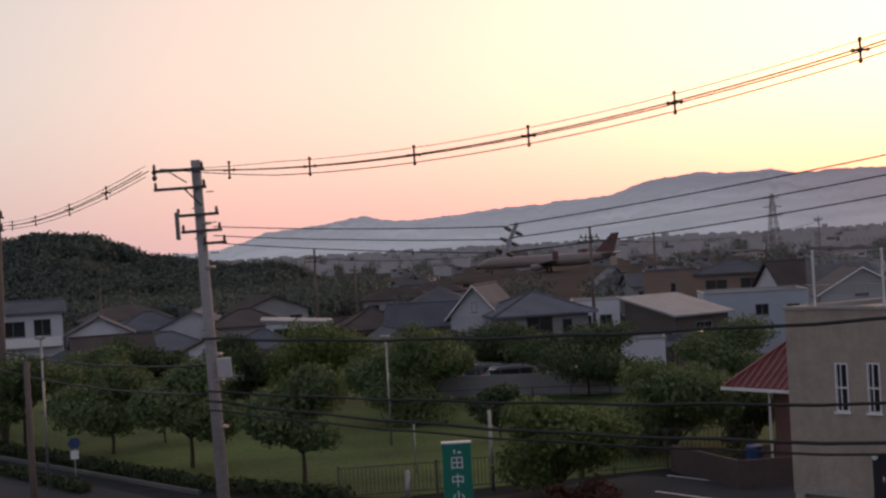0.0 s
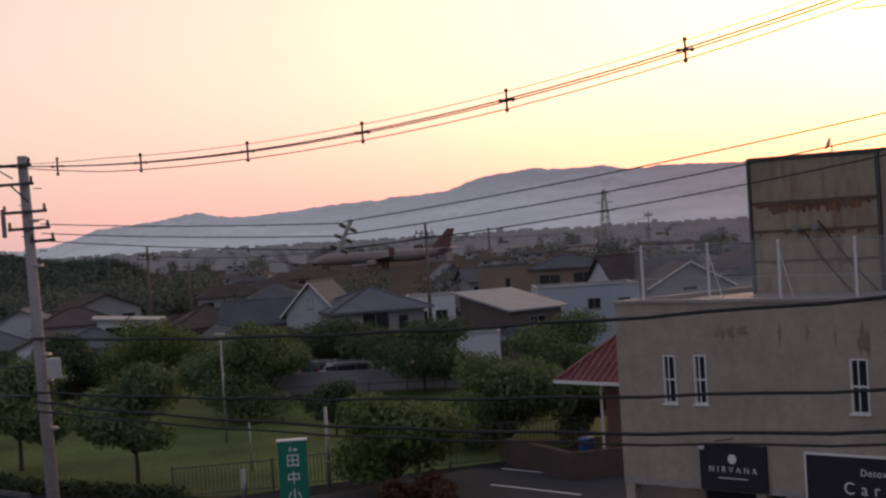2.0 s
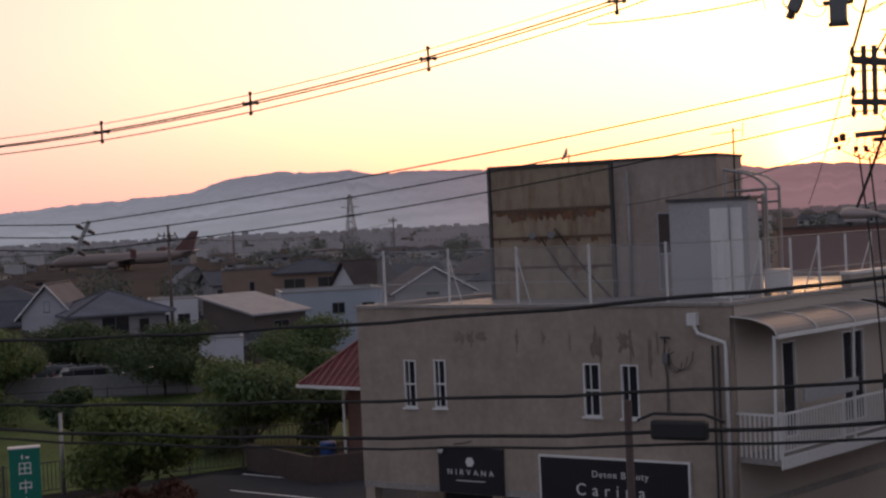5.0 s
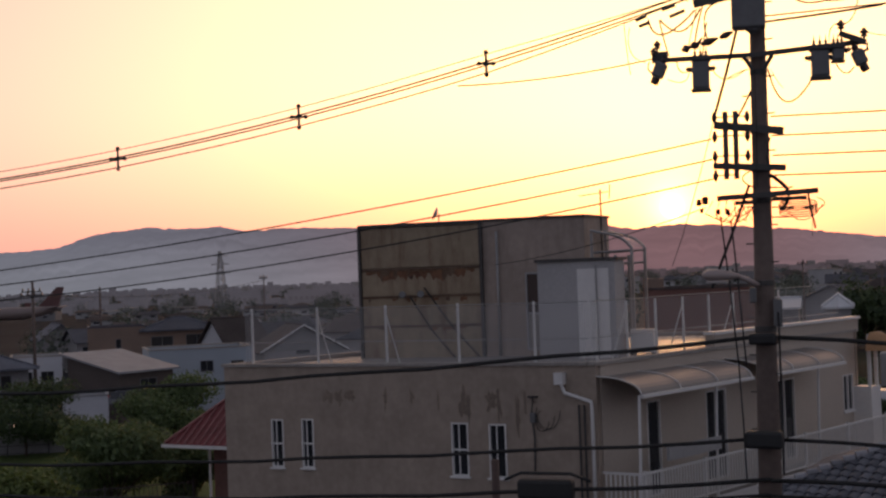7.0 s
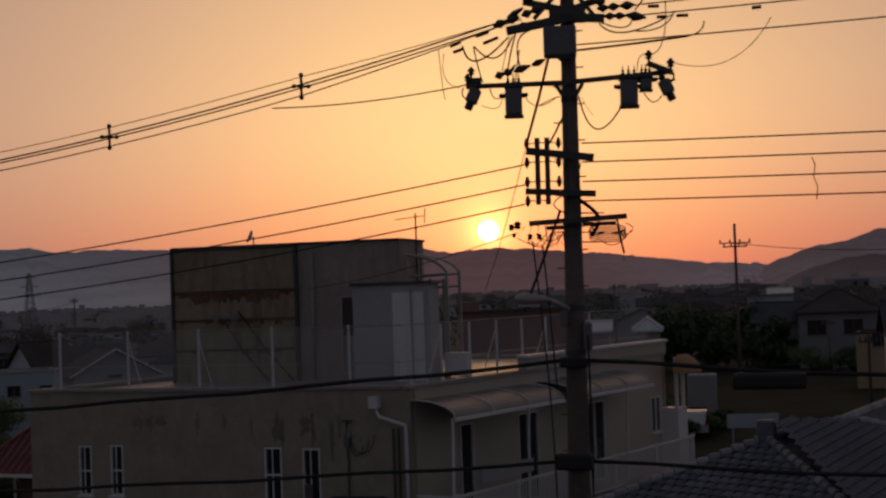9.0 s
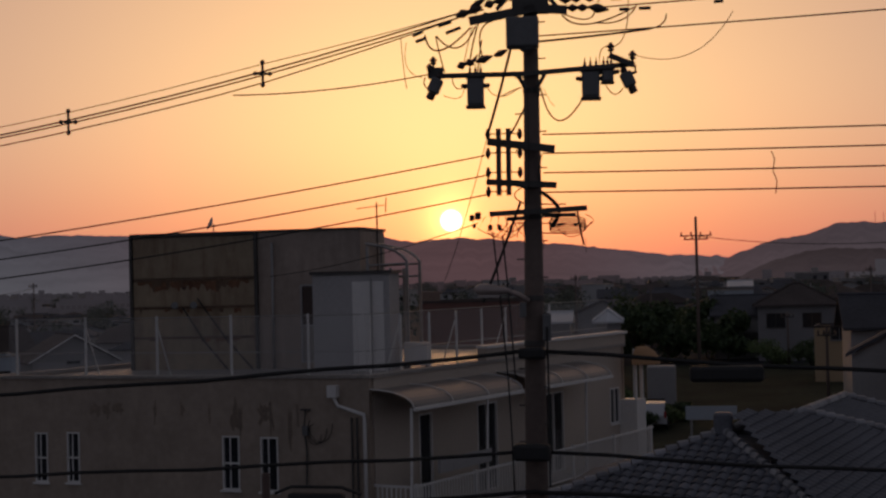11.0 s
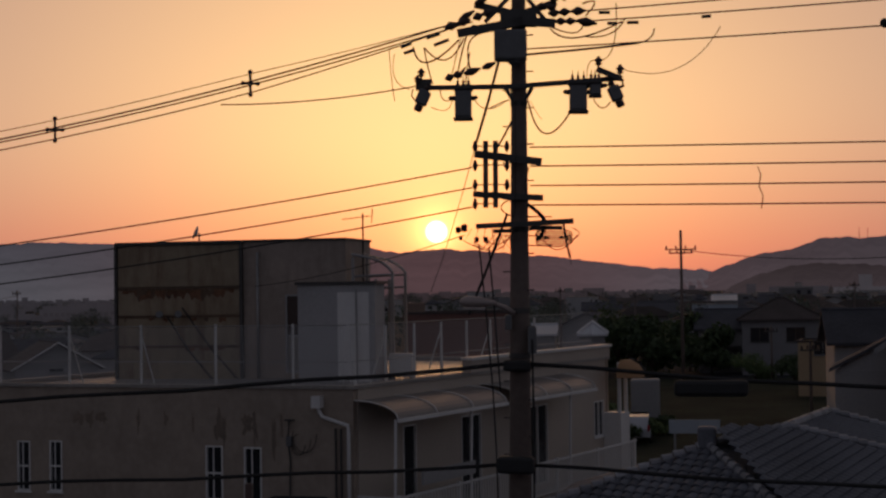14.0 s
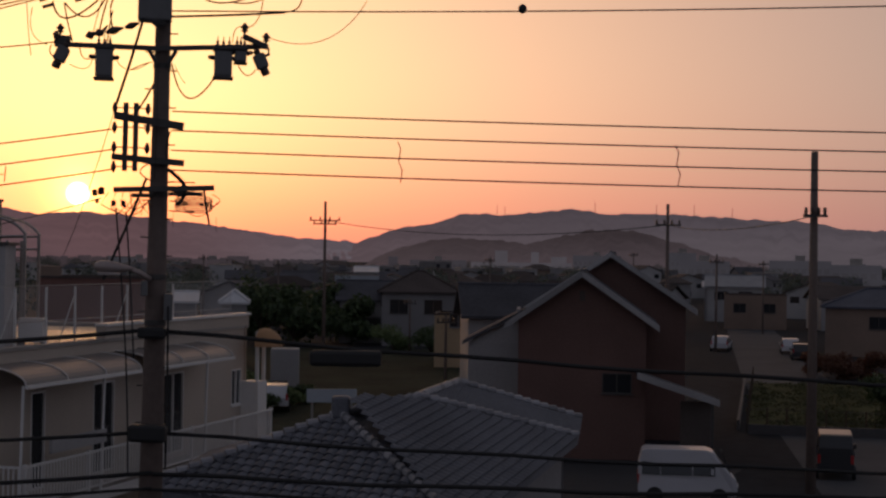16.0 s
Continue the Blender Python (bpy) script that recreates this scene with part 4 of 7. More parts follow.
for k in range(8):
    part("end_baluster", boxed(0.15, 0.19, 0.1 + k * 0.16, 0.14 + k * 0.16, 1.43, 2.657, OUT), WHITE, walkway)

CLEAR = mat("dull_polycarbonate", (0.17, 0.155, 0.15), 0.35, vary=0.15, bump=0.05)
for u0, u1 in ((0.02, 6.9), (7.9, 14.1)):
    cn = thing("curved_canopy", NEAR, "curved grey polycarbonate canopy on white brackets", "canopy", "canopies over the walkway")
    prof = [(0.01 + 1.5 * math.sin(t * math.pi / 16), 5.0 + 0.5 * math.cos(t * math.pi / 16)) for t in range(9)]
    bm = bmesh.new()
    strip = [[bm.verts.new(OUT @ Vector((u, y * k, z - 0.02 * (1 - k) * 30))) for u in (u0, u1)] for k in (1.0, 0.985) for y, z in (prof if k == 1.0 else prof[::-1])]
    for k in range(len(strip)):
        p, q = strip[k], strip[(k + 1) % len(strip)]
        bm.faces.new((p[0], p[1], q[1], q[0]))
    bmesh.ops.recalc_face_normals(bm, faces=bm.faces[:])
    part("sheet", bm, CLEAR, cn)
    n = int((u1 - u0) / 1.9)
    for k in range(n + 1):
        u = u0 + (u1 - u0) * k / n
        part("rib", tubed([OUT @ Vector((u, y, z + 0.03)) for y, z in prof], 0.018, 6), WHITE, cn)
        if k % 2 == 0:
            part("post", tubed([OUT @ Vector((u, 1.36, 1.43)), OUT @ Vector((u, 1.44, 5.0))], 0.045, 8), WHITE, cn)
    part("gutter", boxed(u0, u1, 1.5, 1.6, 4.92, 5.02, OUT), WHITE, cn)
# white end bay and round awning at the far corner
part("end_bay", boxed(LS - 0.55, LS + 0.35, -0.75, -0.004, 0.0, 3.75, ms), WHITE, shop, "white boxed end bay")
for u in (LS - 0.45, LS + 0.2):
    part("bay_post", boxed(u, u + 0.12, -0.7, -0.58, 3.753, 5.75, ms), WHITE, shop)
aw = thing("round_awning", NEAR @ ms, "small rounded ochre awning at the building's corner", "awning")
bm = bmesh.new()
rows_ = [[bm.verts.new((LS - 0.2 + 0.75 * math.cos(q * math.pi / 8) * math.cos(e * math.pi / 8), -0.75 - 0.85 * math.sin(q * math.pi / 8) * math.cos(e * math.pi / 8), 5.15 + 0.75 * math.sin(e * math.pi / 8))) for q in range(9)] for e in range(4)]
for u, v in zip(rows_, rows_[1:]):
    for k in range(8):
        bm.faces.new((u[k], u[k + 1], v[k + 1], v[k]))
bm.faces.new(rows_[3])
part("hood", bm, mat("ochre_awning_cloth", (0.42, 0.24, 0.12), 0.8, vary=0.2), aw, smooth=True)
bx = thing("notice_box", NEAR, "plain white sign box on the walkway rail", "sign")
part("case", boxed(side_u(16.6), side_u(14.6), 1.42, 1.52, 2.95, 3.35, OUT), PALEWALL, bx)


def signboard(name, label, x0, x1, z0, z1, texts, rim):
    s = thing(name, NEAR @ mf, label, "sign")
    part("board", boxed(x0, x1, -0.12, -0.01, z0, z1), mat("black_signboard", (0.018, 0.017, 0.022), 0.35, vary=0.1, bump=0), s)
    if rim:
        for a in ((x0 - 0.06, x1 + 0.06, z1 + 0.003, z1 + 0.06), (x0 - 0.06, x1 + 0.06, z0 - 0.06, z0 - 0.003), (x0 - 0.06, x0 - 0.003, z0, z1), (x1 + 0.003, x1 + 0.06, z0, z1)):
            part("rim", boxed(a[0], a[1], -0.13, -0.01, a[2], a[3]), WHITE, s)
    for body, x, z, size, gap in texts:
        lettering(s, body, (x, -0.125, z), size, gap)
    return s


def lettering(parent, body, at, size, gap=1.0, turn=None, material=None):
    cu = bpy.data.curves.new("text", "FONT")
    cu.body, cu.size, cu.align_x, cu.space_character, cu.extrude = body, size, "CENTER", gap, 0.004
    tmp = bpy.data.objects.new("text", cu)
    me = bpy.data.meshes.new_from_object(tmp)
    bpy.data.objects.remove(tmp)
    me.materials.clear()
    me.materials.append(material or WHITE)
    ob = new("lettering", me)
    ob.parent = parent
    ob.matrix_basis = (turn or Matrix.Identity(4)) @ Matrix.Translation(at) @ Matrix.Rotation(radians(90), 4, "X")
    return ob


n0, n1 = front_u(28.7)[0], front_u(26.28)[0]
zt, zb = front_z(28.7, -8.5), front_z(26.3, -10.45)
sg = signboard("hanging_signboard", "black hanging sign with pale letters and emblem", n0, n1, zb, zt, [("N I R V A N A", (n0 + n1) / 2, zb + 0.6, 0.27, 1.1)], False)
part("emblem", lathe(bmesh.new(), [(0.17, 0), (0.17, 0.01), (0.1, 0.012), (0.1, 0.02)], ((n0 + n1) / 2, -0.125, zt - 0.45), 6, Vector((0, -1, 0))), WHITE, sg)
part("line", boxed((n0 + n1) / 2 - 0.55, (n0 + n1) / 2 + 0.55, -0.126, -0.122, zb + 0.4, zb + 0.43), WHITE, sg, "thin pale bar")
part("lamp_arm", tubed([((n0 + n1) / 2 - 0.6, -0.12, zt + 0.1), ((n0 + n1) / 2, -0.3, zt + 0.2), ((n0 + n1) / 2 + 0.02, -0.02, zt + 0.22)], 0.02), BLACK, sg)
part("spotlight", lathe(bmesh.new(), [(0.03, 0), (0.09, 0.05), (0.1, 0.16)], (n0 + 0.15, -0.2, zt - 0.2), 10), WHITE, sg, "round white spotlight")
c0, c1 = front_u(24.83)[0], front_u(19.3)[0]
zt, zb = front_z(24.83, -9.03), front_z(24.83, -11.3)
signboard("shop_signboard", "wide black shop sign with white rim and letters", c0, c1, zb, zt, [("Detox Beauty", (c0 + c1) / 2 + 0.25, zt - 0.55, 0.3, 1.15), ("C a r i n a", (c0 + c1) / 2 - 0.1, zt - 1.12, 0.52, 1.1)], True)
# ground floor: open parking bay under the front, walls along the other sides
GA, GB, GC, GD = (NEAR @ p for p in (A, B, C, D))
GF = GA.z
for p in (GA, GB, GC, GD):
    p.z = 0
low_f, low_s = along(GA, GB), along(GB, GC)
GL, GS = (GB - GA).length, (GC - GB).length
base_floor = thing("shop_ground_floor", Matrix.Identity(4), "dark recessed ground floor under the shop building", "building")
part("soffit", slab(bmesh.new(), [(p.x, p.y, GF - 0.003) for p in (GA, GB, GC, GD)], 0.15), CONCRETE, base_floor)
part("recessed_wall", pierced(bmesh.new(), GL - 0.4, 0, GF - 0.16, 0.18, [(0.8, 3.0, 0.1, 2.1), (4.2, 8.6, 0.5, 2.0)], low_f @ Matrix.Translation((0.4, 1.6, 0))), STUCCO, base_floor)
part("shop_door", boxed(1.22, 3.38, 1.66, 1.7, 0.1, 2.1, low_f), GLASS, base_floor, "dark glazed shop door")
part("shop_window", boxed(4.62, 8.98, 1.66, 1.7, 0.5, 2.0, low_f), GLASS, base_floor, "dark shop window")
part("side_wall", pierced(bmesh.new(), GS - 0.2, 0, GF - 0.16, 0.18, [], low_s @ Matrix.Translation((0.0, 0.0, 0))), STUCCO_SIDE, base_floor)
part("end_wall", pierced(bmesh.new(), GS - 2.4, 0, GF - 0.16, 0.18, [], along(GD, GA)), STUCCO, base_floor)
part("back_wall", pierced(bmesh.new(), GL - 0.4, 0, GF - 0.16, 0.18, [], along(GC, GD) @ Matrix.Translation((0.2, 0, 0))), STUCCO, base_floor)
for u in (0.02, 3.6, 9.1):
    part("column", boxed(u, u + 0.26, 0.02, 0.28, 0, GF - 0.157, low_f), STUCCO, base_floor)
# damp stains under the coping
DAMP = mat("damp_stain", (0.24, 0.19, 0.15), 0.95, grain=9, vary=0.3)
for az, w, l in ((27.75, 0.4, 0.5), (27.35, 0.35, 0.6), (26.9, 0.4, 0.45), (24.6, 0.2, 0.5), (22.65, 0.3, 1.0), (22.45, 0.2, 1.3), (21.6, 0.45, 0.8), (21.3, 0.2, 1.1), (20.6, 0.16, 1.5), (20.3, 0.12, 0.9), (25.6, 0.12, 0.9), (23.6, 0.1, 0.8)):
    u = front_u(az)[0]
    bm = bmesh.new()
    rg = random.Random(int(az * 100))
    pts = []
    for t in range(16):
        a = t * math.tau / 16
        rr = rg.uniform(0.4, 1.25)
        pts.append(mf @ Vector((u + math.cos(a) * w / 2 * rr, -0.004, PAR - 0.75 - l * 0.4 + math.sin(a) * l / 2 * rr)))
    bm.faces.new([bm.verts.new(p) for p in pts])
    part("damp_patch", bm, DAMP, shop, "dark damp stain")

# ---- low red-roofed annexe beside the shop ----
annexe = thing("red_roof_annexe", Matrix.Identity(4), "low brown annexe with a red ribbed metal roof", "building")
BRICK = mat("dark_red_brick_wall", (0.16, 0.085, 0.07), 0.9, vary=0.25)
part("wall", pierced(bmesh.new(), 1.75, 0, 3.0, 0.18, [], along(Vector((-28.6, 45.6, 0)), Vector((-26.85, 45.3, 0)))), BRICK, annexe)
part("wall", pierced(bmesh.new(), 8.0, 0, 3.0, 0.18, [], along(Vector((-27.4, 53.6, 0)), Vector((-28.6, 45.62, 0)))), BRICK, annexe)
EV = [Vector((-30.1, 44.8, 3.1)), Vector((-26.75, 44.25, 3.1)), Vector((-26.4, 47.9, 5.45)), Vector((-27.6, 47.9, 5.45)), Vector((-27.1, 51.5, 5.45)), Vector((-29.0, 54.5, 3.1))]
front_slope = plate_part("roof_slope", [EV[0], EV[1], EV[2], EV[3]], 0.1, REDROOF, annexe, "faded red ribbed sheet roof")
plate_part("roof_slope", [EV[5], EV[0], EV[3], EV[4]], 0.1, REDROOF, annexe, "faded red ribbed sheet roof")
for k in range(1, 11):
    a_ = EV[0].lerp(EV[1], k / 11)
    f_ = min(1.0, k / 11 / 0.72)
    b_ = EV[0].lerp(EV[3], f_) if f_ < 1 else EV[3].lerp(EV[2], (k / 11 - 0.72) / 0.28)
    part("rib", tubed([a_ + Vector((0, 0, 0.03)), b_ + Vector((0, 0, 0.03))], 0.028, 5), mat("pale_red_rib", (0.24, 0.085, 0.08), 0.5, vary=0.3), front_slope)
part("hip_cap", tubed([EV[0] + Vector((0, 0, 0.05)), EV[3] + Vector((0, 0, 0.05))], 0.05, 6), MATS["pale_red_rib"], annexe)
part("eave_trim", boxed(-0.1, 3.4, -0.06, -0.004, -0.11, -0.0, along(EV[0], EV[1])), WHITE, annexe)
part("downpipe", tubed([(-28.7, 45.5, 0), (-28.7, 45.5, 2.9)], 0.05), WHITE, annexe)

# ---- utility poles ----


def far_pole(x, y, h, r, label, arms=((0.6, 1.8),), name="utility_pole", lean=0.0, spike=True, turn=0.0):
    p = thing(name, pose(x, y, 0, 0, lean, turn), label, "utility pole", "utility poles")
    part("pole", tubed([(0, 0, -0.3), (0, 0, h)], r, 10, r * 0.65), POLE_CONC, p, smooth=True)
    for drop, w in arms:
        arm = part("crossarm", boxed(-w / 2, w / 2, -r - 0.08, -r * 0.7, h - drop - 0.05, h - drop + 0.05), DSTEEL, p)
        for k in range(4):
            xx = -w / 2 + 0.1 + k * (w - 0.2) / 3
            insulator(arm, (xx, -r - 0.03, h - drop + 0.05), s=1.5)
    return p


# the tall pole by the street, with switch boxes and a street lamp
PM = Vector((-4.83, 24.5, 0))
MAIN = thing("main_utility_pole", pose(-4.96, 24.5, 0, 0, 0.7, 0), "tall concrete utility pole crowded with switches, arms and a street lamp", "utility pole", "utility poles")
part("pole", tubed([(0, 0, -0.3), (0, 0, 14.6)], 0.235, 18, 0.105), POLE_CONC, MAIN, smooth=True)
mm = Matrix.Rotation(radians(11.3), 4, "Z")   # arms lie across the view line


def P3(x, z, y=-0.28):
    return mm @ Vector((x, y, z))


def mbox(name, a, material, label="", parent=MAIN):
    return part(name, boxed(*a, mm), material, parent, label)


def beam(name, x0, z0, x1, z1, thick, deep=0.09, y=-0.24, material=DSTEEL, parent=MAIN):
    """A square steel arm between two points before the pole."""
    ang = math.atan2(z1 - z0, x1 - x0)
    L = math.hypot(x1 - x0, z1 - z0)
    m = mm @ Matrix.Translation((x0, y, z0)) @ Matrix.Rotation(-ang, 4, "Y")
    return part(name, boxed(0, L, -deep / 2, deep / 2, -thick / 2, thick / 2, m), material, parent)


def chain(x0, z0, x1, z1, fat, y=-0.3, n=3, parent=MAIN):
    """A strain insulator: swelling sheds on a rod, ending in a clevis."""
    p0, p1 = P3(x0, z0, y), P3(x1, z1, y)
    L = (p1 - p0).length
    prof = [(0.018, 0.0)]
    for k in range(n):
        s0 = L * (0.06 + 0.9 * k / n)
        prof += [(0.03, s0), (fat, s0 + L * 0.36 / n), (fat * 0.72, s0 + L * 0.62 / n), (0.03, s0 + L * 0.8 / n)]
    prof.append((0.018, L))
    return part("strain_insulator", lathe(bmesh.new(), prof, p0, 9, (p1 - p0).normalized()), PORC, parent, smooth=True)


def pin(x, z, y=-0.26, s=1.0, parent=MAIN):
    """A mushroom-shaped pin insulator."""
    prof = [(0.02, 0), (0.02, 0.05), (0.05, 0.055), (0.058, 0.08), (0.03, 0.1), (0.068, 0.115), (0.07, 0.14), (0.035, 0.165), (0.03, 0.19), (0.012, 0.2)]
    return part("insulator", lathe(bmesh.new(), [(r * s, h * s) for r, h in prof], P3(x, z, y), 10), PORC, parent, smooth=True)


def drop(x, z, y=-0.3):
    """A small drop-shaped spool insulator on a line."""
    return part("spool", lathe(bmesh.new(), [(0.008, -0.1), (0.03, -0.065), (0.047, -0.02), (0.04, 0.03), (0.025, 0.055), (0.032, 0.075), (0.01, 0.09)], P3(x, z, y), 8), PORC, MAIN, smooth=True)


# the switch arm: a level half and a rising half, with stays under it
arm = beam("crossarm", -1.62, 12.03, 0.0, 12.04, 0.075, y=-0.2)
beam("crossarm", 0.003, 12.045, 1.66, 12.16, 0.075, y=-0.2)
for s in (-1, 1):
    part("stay", tubed([P3(0.22 * s, 12.02, -0.2), P3(0.09 * s, 11.8, -0.2)], 0.038, 6), DSTEEL, arm)


def switch_can(x0, x1, z0, z1, label="grey pole-mounted switch can"):
    """A ribbed tank with a lid, side bushings and pins on top."""
    w, h = x1 - x0, z1 - z0
    c = part("switch_can", bevelled(-w * 0.43, w * 0.43, -0.13, 0.13, -h * 0.93, -0.05, 0.035), TANK, MAIN, label)
    c.matrix_basis = mm @ pose((x0 + x1) / 2, -0.36, z1)
    part("rim", bevelled(-w / 2, w / 2, -0.16, 0.16, -0.075, 0.0, 0.02), DSTEEL, c)
    part("base", bevelled(-w / 2, w / 2, -0.14, 0.14, -h, -h * 0.93 + 0.004, 0.012), DSTEEL, c)
    for k in (-1, 0, 1):
        part("bushing", lathe(bmesh.new(), [(0.026, -0.02), (0.036, 0.03), (0.016, 0.05), (0.03, 0.075), (0.01, 0.1), (0.006, 0.17)], (k * w * 0.28, 0, 0), 8), PORC, c, smooth=True)
    for s in (-1, 1):
        part("side_bushing", lathe(bmesh.new(), [(0.03, 0), (0.05, 0.03), (0.03, 0.05), (0.045, 0.075), (0.012, 0.11)], (s * w * 0.42, -0.02, -h * 0.36), 8, Vector((s, 0, 0.15))), PORC, c, smooth=True)
    return c


switch_can(-1.065, -0.75, 11.47, 12.03)
switch_can(0.8, 1.13, 11.57, 12.1)
switch_can(1.13, 1.35, 11.83, 12.11, "small grey control can")
for x, z, t in ((-1.5, 12.02, 24), (1.5, 12.06, -24)):
    c = part("cutout", bevelled(-0.1, 0.1, -0.09, 0.09, -0.3, -0.05, 0.03), TANK, MAIN, "tilted fuse cut-out")
    c.matrix_basis = mm @ pose(x, -0.3, z, 0, t, 0)
    part("fuse_holder", lathe(bmesh.new(), [(0.05, -0.42), (0.07, -0.4), (0.07, -0.31), (0.04, -0.302)], (0, 0, 0), 8), PORC, c)
    part("top_bushing", lathe(bmesh.new(), [(0.05, -0.048), (0.06, 0.0), (0.03, 0.04), (0.04, 0.06)], (0, 0, 0), 8), PORC, c)
mbox("arm_head", (-1.69, -1.44, -0.32, -0.16, 11.99, 12.16), DSTEEL)
pin(-1.6, 12.16, s=0.95)
pin(-1.66, 12.06, -0.36, 0.8)
beam("arm_end", 1.27, 12.3, 1.68, 12.13, 0.085, y=-0.3)
pin(1.3, 12.31, -0.3)
pin(1.65, 12.17, -0.3)
part("drop_clamp", tubed([P3(1.69, 12.13), P3(1.7, 12.02), P3(1.62, 11.99)], 0.03, 6), DSTEEL, MAIN)
# dead-end chain over the left arm
chain(-1.21, 12.16, -0.92, 12.26, 0.075, n=2)
chain(-0.9, 12.24, -0.62, 12.33, 0.07, n=1)
chain(-0.6, 12.33, -0.38, 12.42, 0.06, n=1)
part("horn", tubed([P3(-0.98, 12.2), P3(-0.87, 12.36)], 0.05, 6, 0.012), DSTEEL, MAIN)
# head box with its yokes and dead-end gear
hb_ = part("head_box", bevelled(-0.4, 0.135, -0.5, -0.16, 12.44, 12.94, 0.04), TANK, MAIN, "grey switch box under the head arms")
hb_.matrix_basis = mm
part("lip", lathe(bmesh.new(), [(0.05, 0), (0.12, 0.05), (0.13, 0.08)], mm @ Vector((-0.13, -0.33, 12.36)), 12), TANK, hb_)
beam("head_arm", -1.0, 12.9, 0.08, 13.09, 0.13, 0.12, -0.34)
beam("head_arm", -0.1, 13.1, 0.6, 13.05, 0.13, 0.12, -0.34)
beam("head_arm", -0.72, 13.4, 0.02, 13.22, 0.1, 0.1, -0.2)
beam("head_arm", 0.0, 13.22, 0.62, 13.42, 0.1, 0.1, -0.2)
beam("head_arm", -1.1, 13.75, 1.1, 13.8, 0.1, 0.1, -0.2)
mbox("head_plate", (-0.3, 0.3, -0.3, -0.15, 13.02, 13.3), DSTEEL)
for x in (-0.55, 0.45):
    beam("head_brace", x, 13.1, x * 0.2, 13.55, 0.06, y=-0.25)
for x0, z0, x1, z1, fat, n in ((-1.22, 13.0, -0.78, 13.14, 0.08, 2), (-0.98, 12.9, -0.62, 13.02, 0.075, 2), (-0.75, 13.15, -0.42, 13.28, 0.08, 2), (-0.72, 13.38, -0.48, 13.52, 0.07, 1), (-0.98, 13.12, -0.72, 13.28, 0.06, 1),
                               (0.48, 13.22, 0.86, 13.25, 0.075, 2), (0.86, 13.25, 1.1, 13.26, 0.08, 1), (0.6, 13.09, 0.95, 13.09, 0.07, 2), (0.95, 13.1, 1.28, 13.04, 0.085, 1), (0.3, 13.35, 0.62, 13.32, 0.07, 2), (0.5, 13.46, 0.85, 13.5, 0.07, 2)):
    chain(x0, z0, x1, z1, fat, n=n)
for x0, z0, x1, z1 in ((-1.52, 12.87, -1.3, 12.94), (-1.95, 12.72, -1.77, 12.79), (-1.4, 12.75, -1.15, 12.84), (-1.9, 12.62, -1.72, 12.68), (1.32, 13.26, 1.5, 13.26), (1.46, 13.08, 1.62, 13.08), (1.78, 13.09, 1.97, 13.09), (3.0, 13.17, 3.15, 13.18)):
    part("sleeve", tubed([P3(x0, z0, -0.1), P3(x1, z1, -0.1)], 0.03, 6), DSTEEL, MAIN)
# two hanging bars with drop insulators on the low-voltage arms
for x in (-0.545, -0.385):
    mbox("bar", (x - 0.042, x + 0.042, -0.42, -0.34, 10.04, 11.13), DSTEEL)
beam("low_arm", -0.73, 10.93, 0.37, 10.79, 0.12, 0.1, -0.28)
beam("low_arm", -0.755, 10.27, 0.39, 10.2, 0.1, 0.1, -0.28)
for x, zs in ((-0.72, (11.05, 10.74, 10.42, 10.11)), (-0.2, (11.05, 10.74, 10.42))):
    for z in zs:
        drop(x, z)
        part("spool_bolt", tubed([P3(x, z, -0.3), P3(-0.4, z, -0.38)], 0.01, 4), DSTEEL, MAIN)
# communication arms, closures and coils
beam("tel_arm", -0.71, 9.74, 0.88, 9.82, 0.085, 0.09, -0.3)
beam("tel_arm", -0.43, 9.66, -0.12, 9.67, 0.07, 0.08, -0.22)
beam("tel_arm", 0.16, 9.7, 0.7, 9.72, 0.06, 0.08, -0.22)
part("tel_drop", tubed([P3(0.72, 9.78), P3(0.76, 9.5), P3(0.82, 9.22)], 0.02, 6), CABLE, MAIN)
for x, z, r in ((-1.0, 9.68, 0.05), (-0.9, 9.71, 0.06), (-0.96, 9.55, 0.035), (-0.7, 9.52, 0.045), (-0.55, 9.52, 0.045)):
    part("clamp", lathe(bmesh.new(), [(r * 0.4, -r), (r, -r * 0.7), (r * 0.8, 0), (r, r * 0.7), (r * 0.4, r * 1.2)], P3(x, z), 8), BLACK, MAIN)
part("coil", tubed([P3(0.13 + 0.02 * k + 0.2 * math.sin(k * 0.36), 10.1 - 0.065 * k, -0.25) for k in range(10)], 0.036, 6), CABLE, MAIN)
for k in range(5):
    part("coil", tubed([P3(0.56 + 0.3 * math.cos(q * 0.42 + k), 9.48 + 0.035 * k + 0.07 * math.sin(q * 0.42 + k), -0.25 - 0.05 * math.sin(q * 0.42)) for q in range(16)], 0.01, 5), CABLE, MAIN)
for k in range(5):
    part("coil", tubed([P3(-0.78 + 0.11 * k, 9.7, -0.3), P3(-0.9 + 0.16 * k, 9.5 - 0.03 * (k % 2), -0.34), P3(-0.62 + 0.12 * k, 9.36, -0.32), P3(-0.4 + 0.06 * k, 9.6, -0.3)], 0.009, 5), CABLE, MAIN)
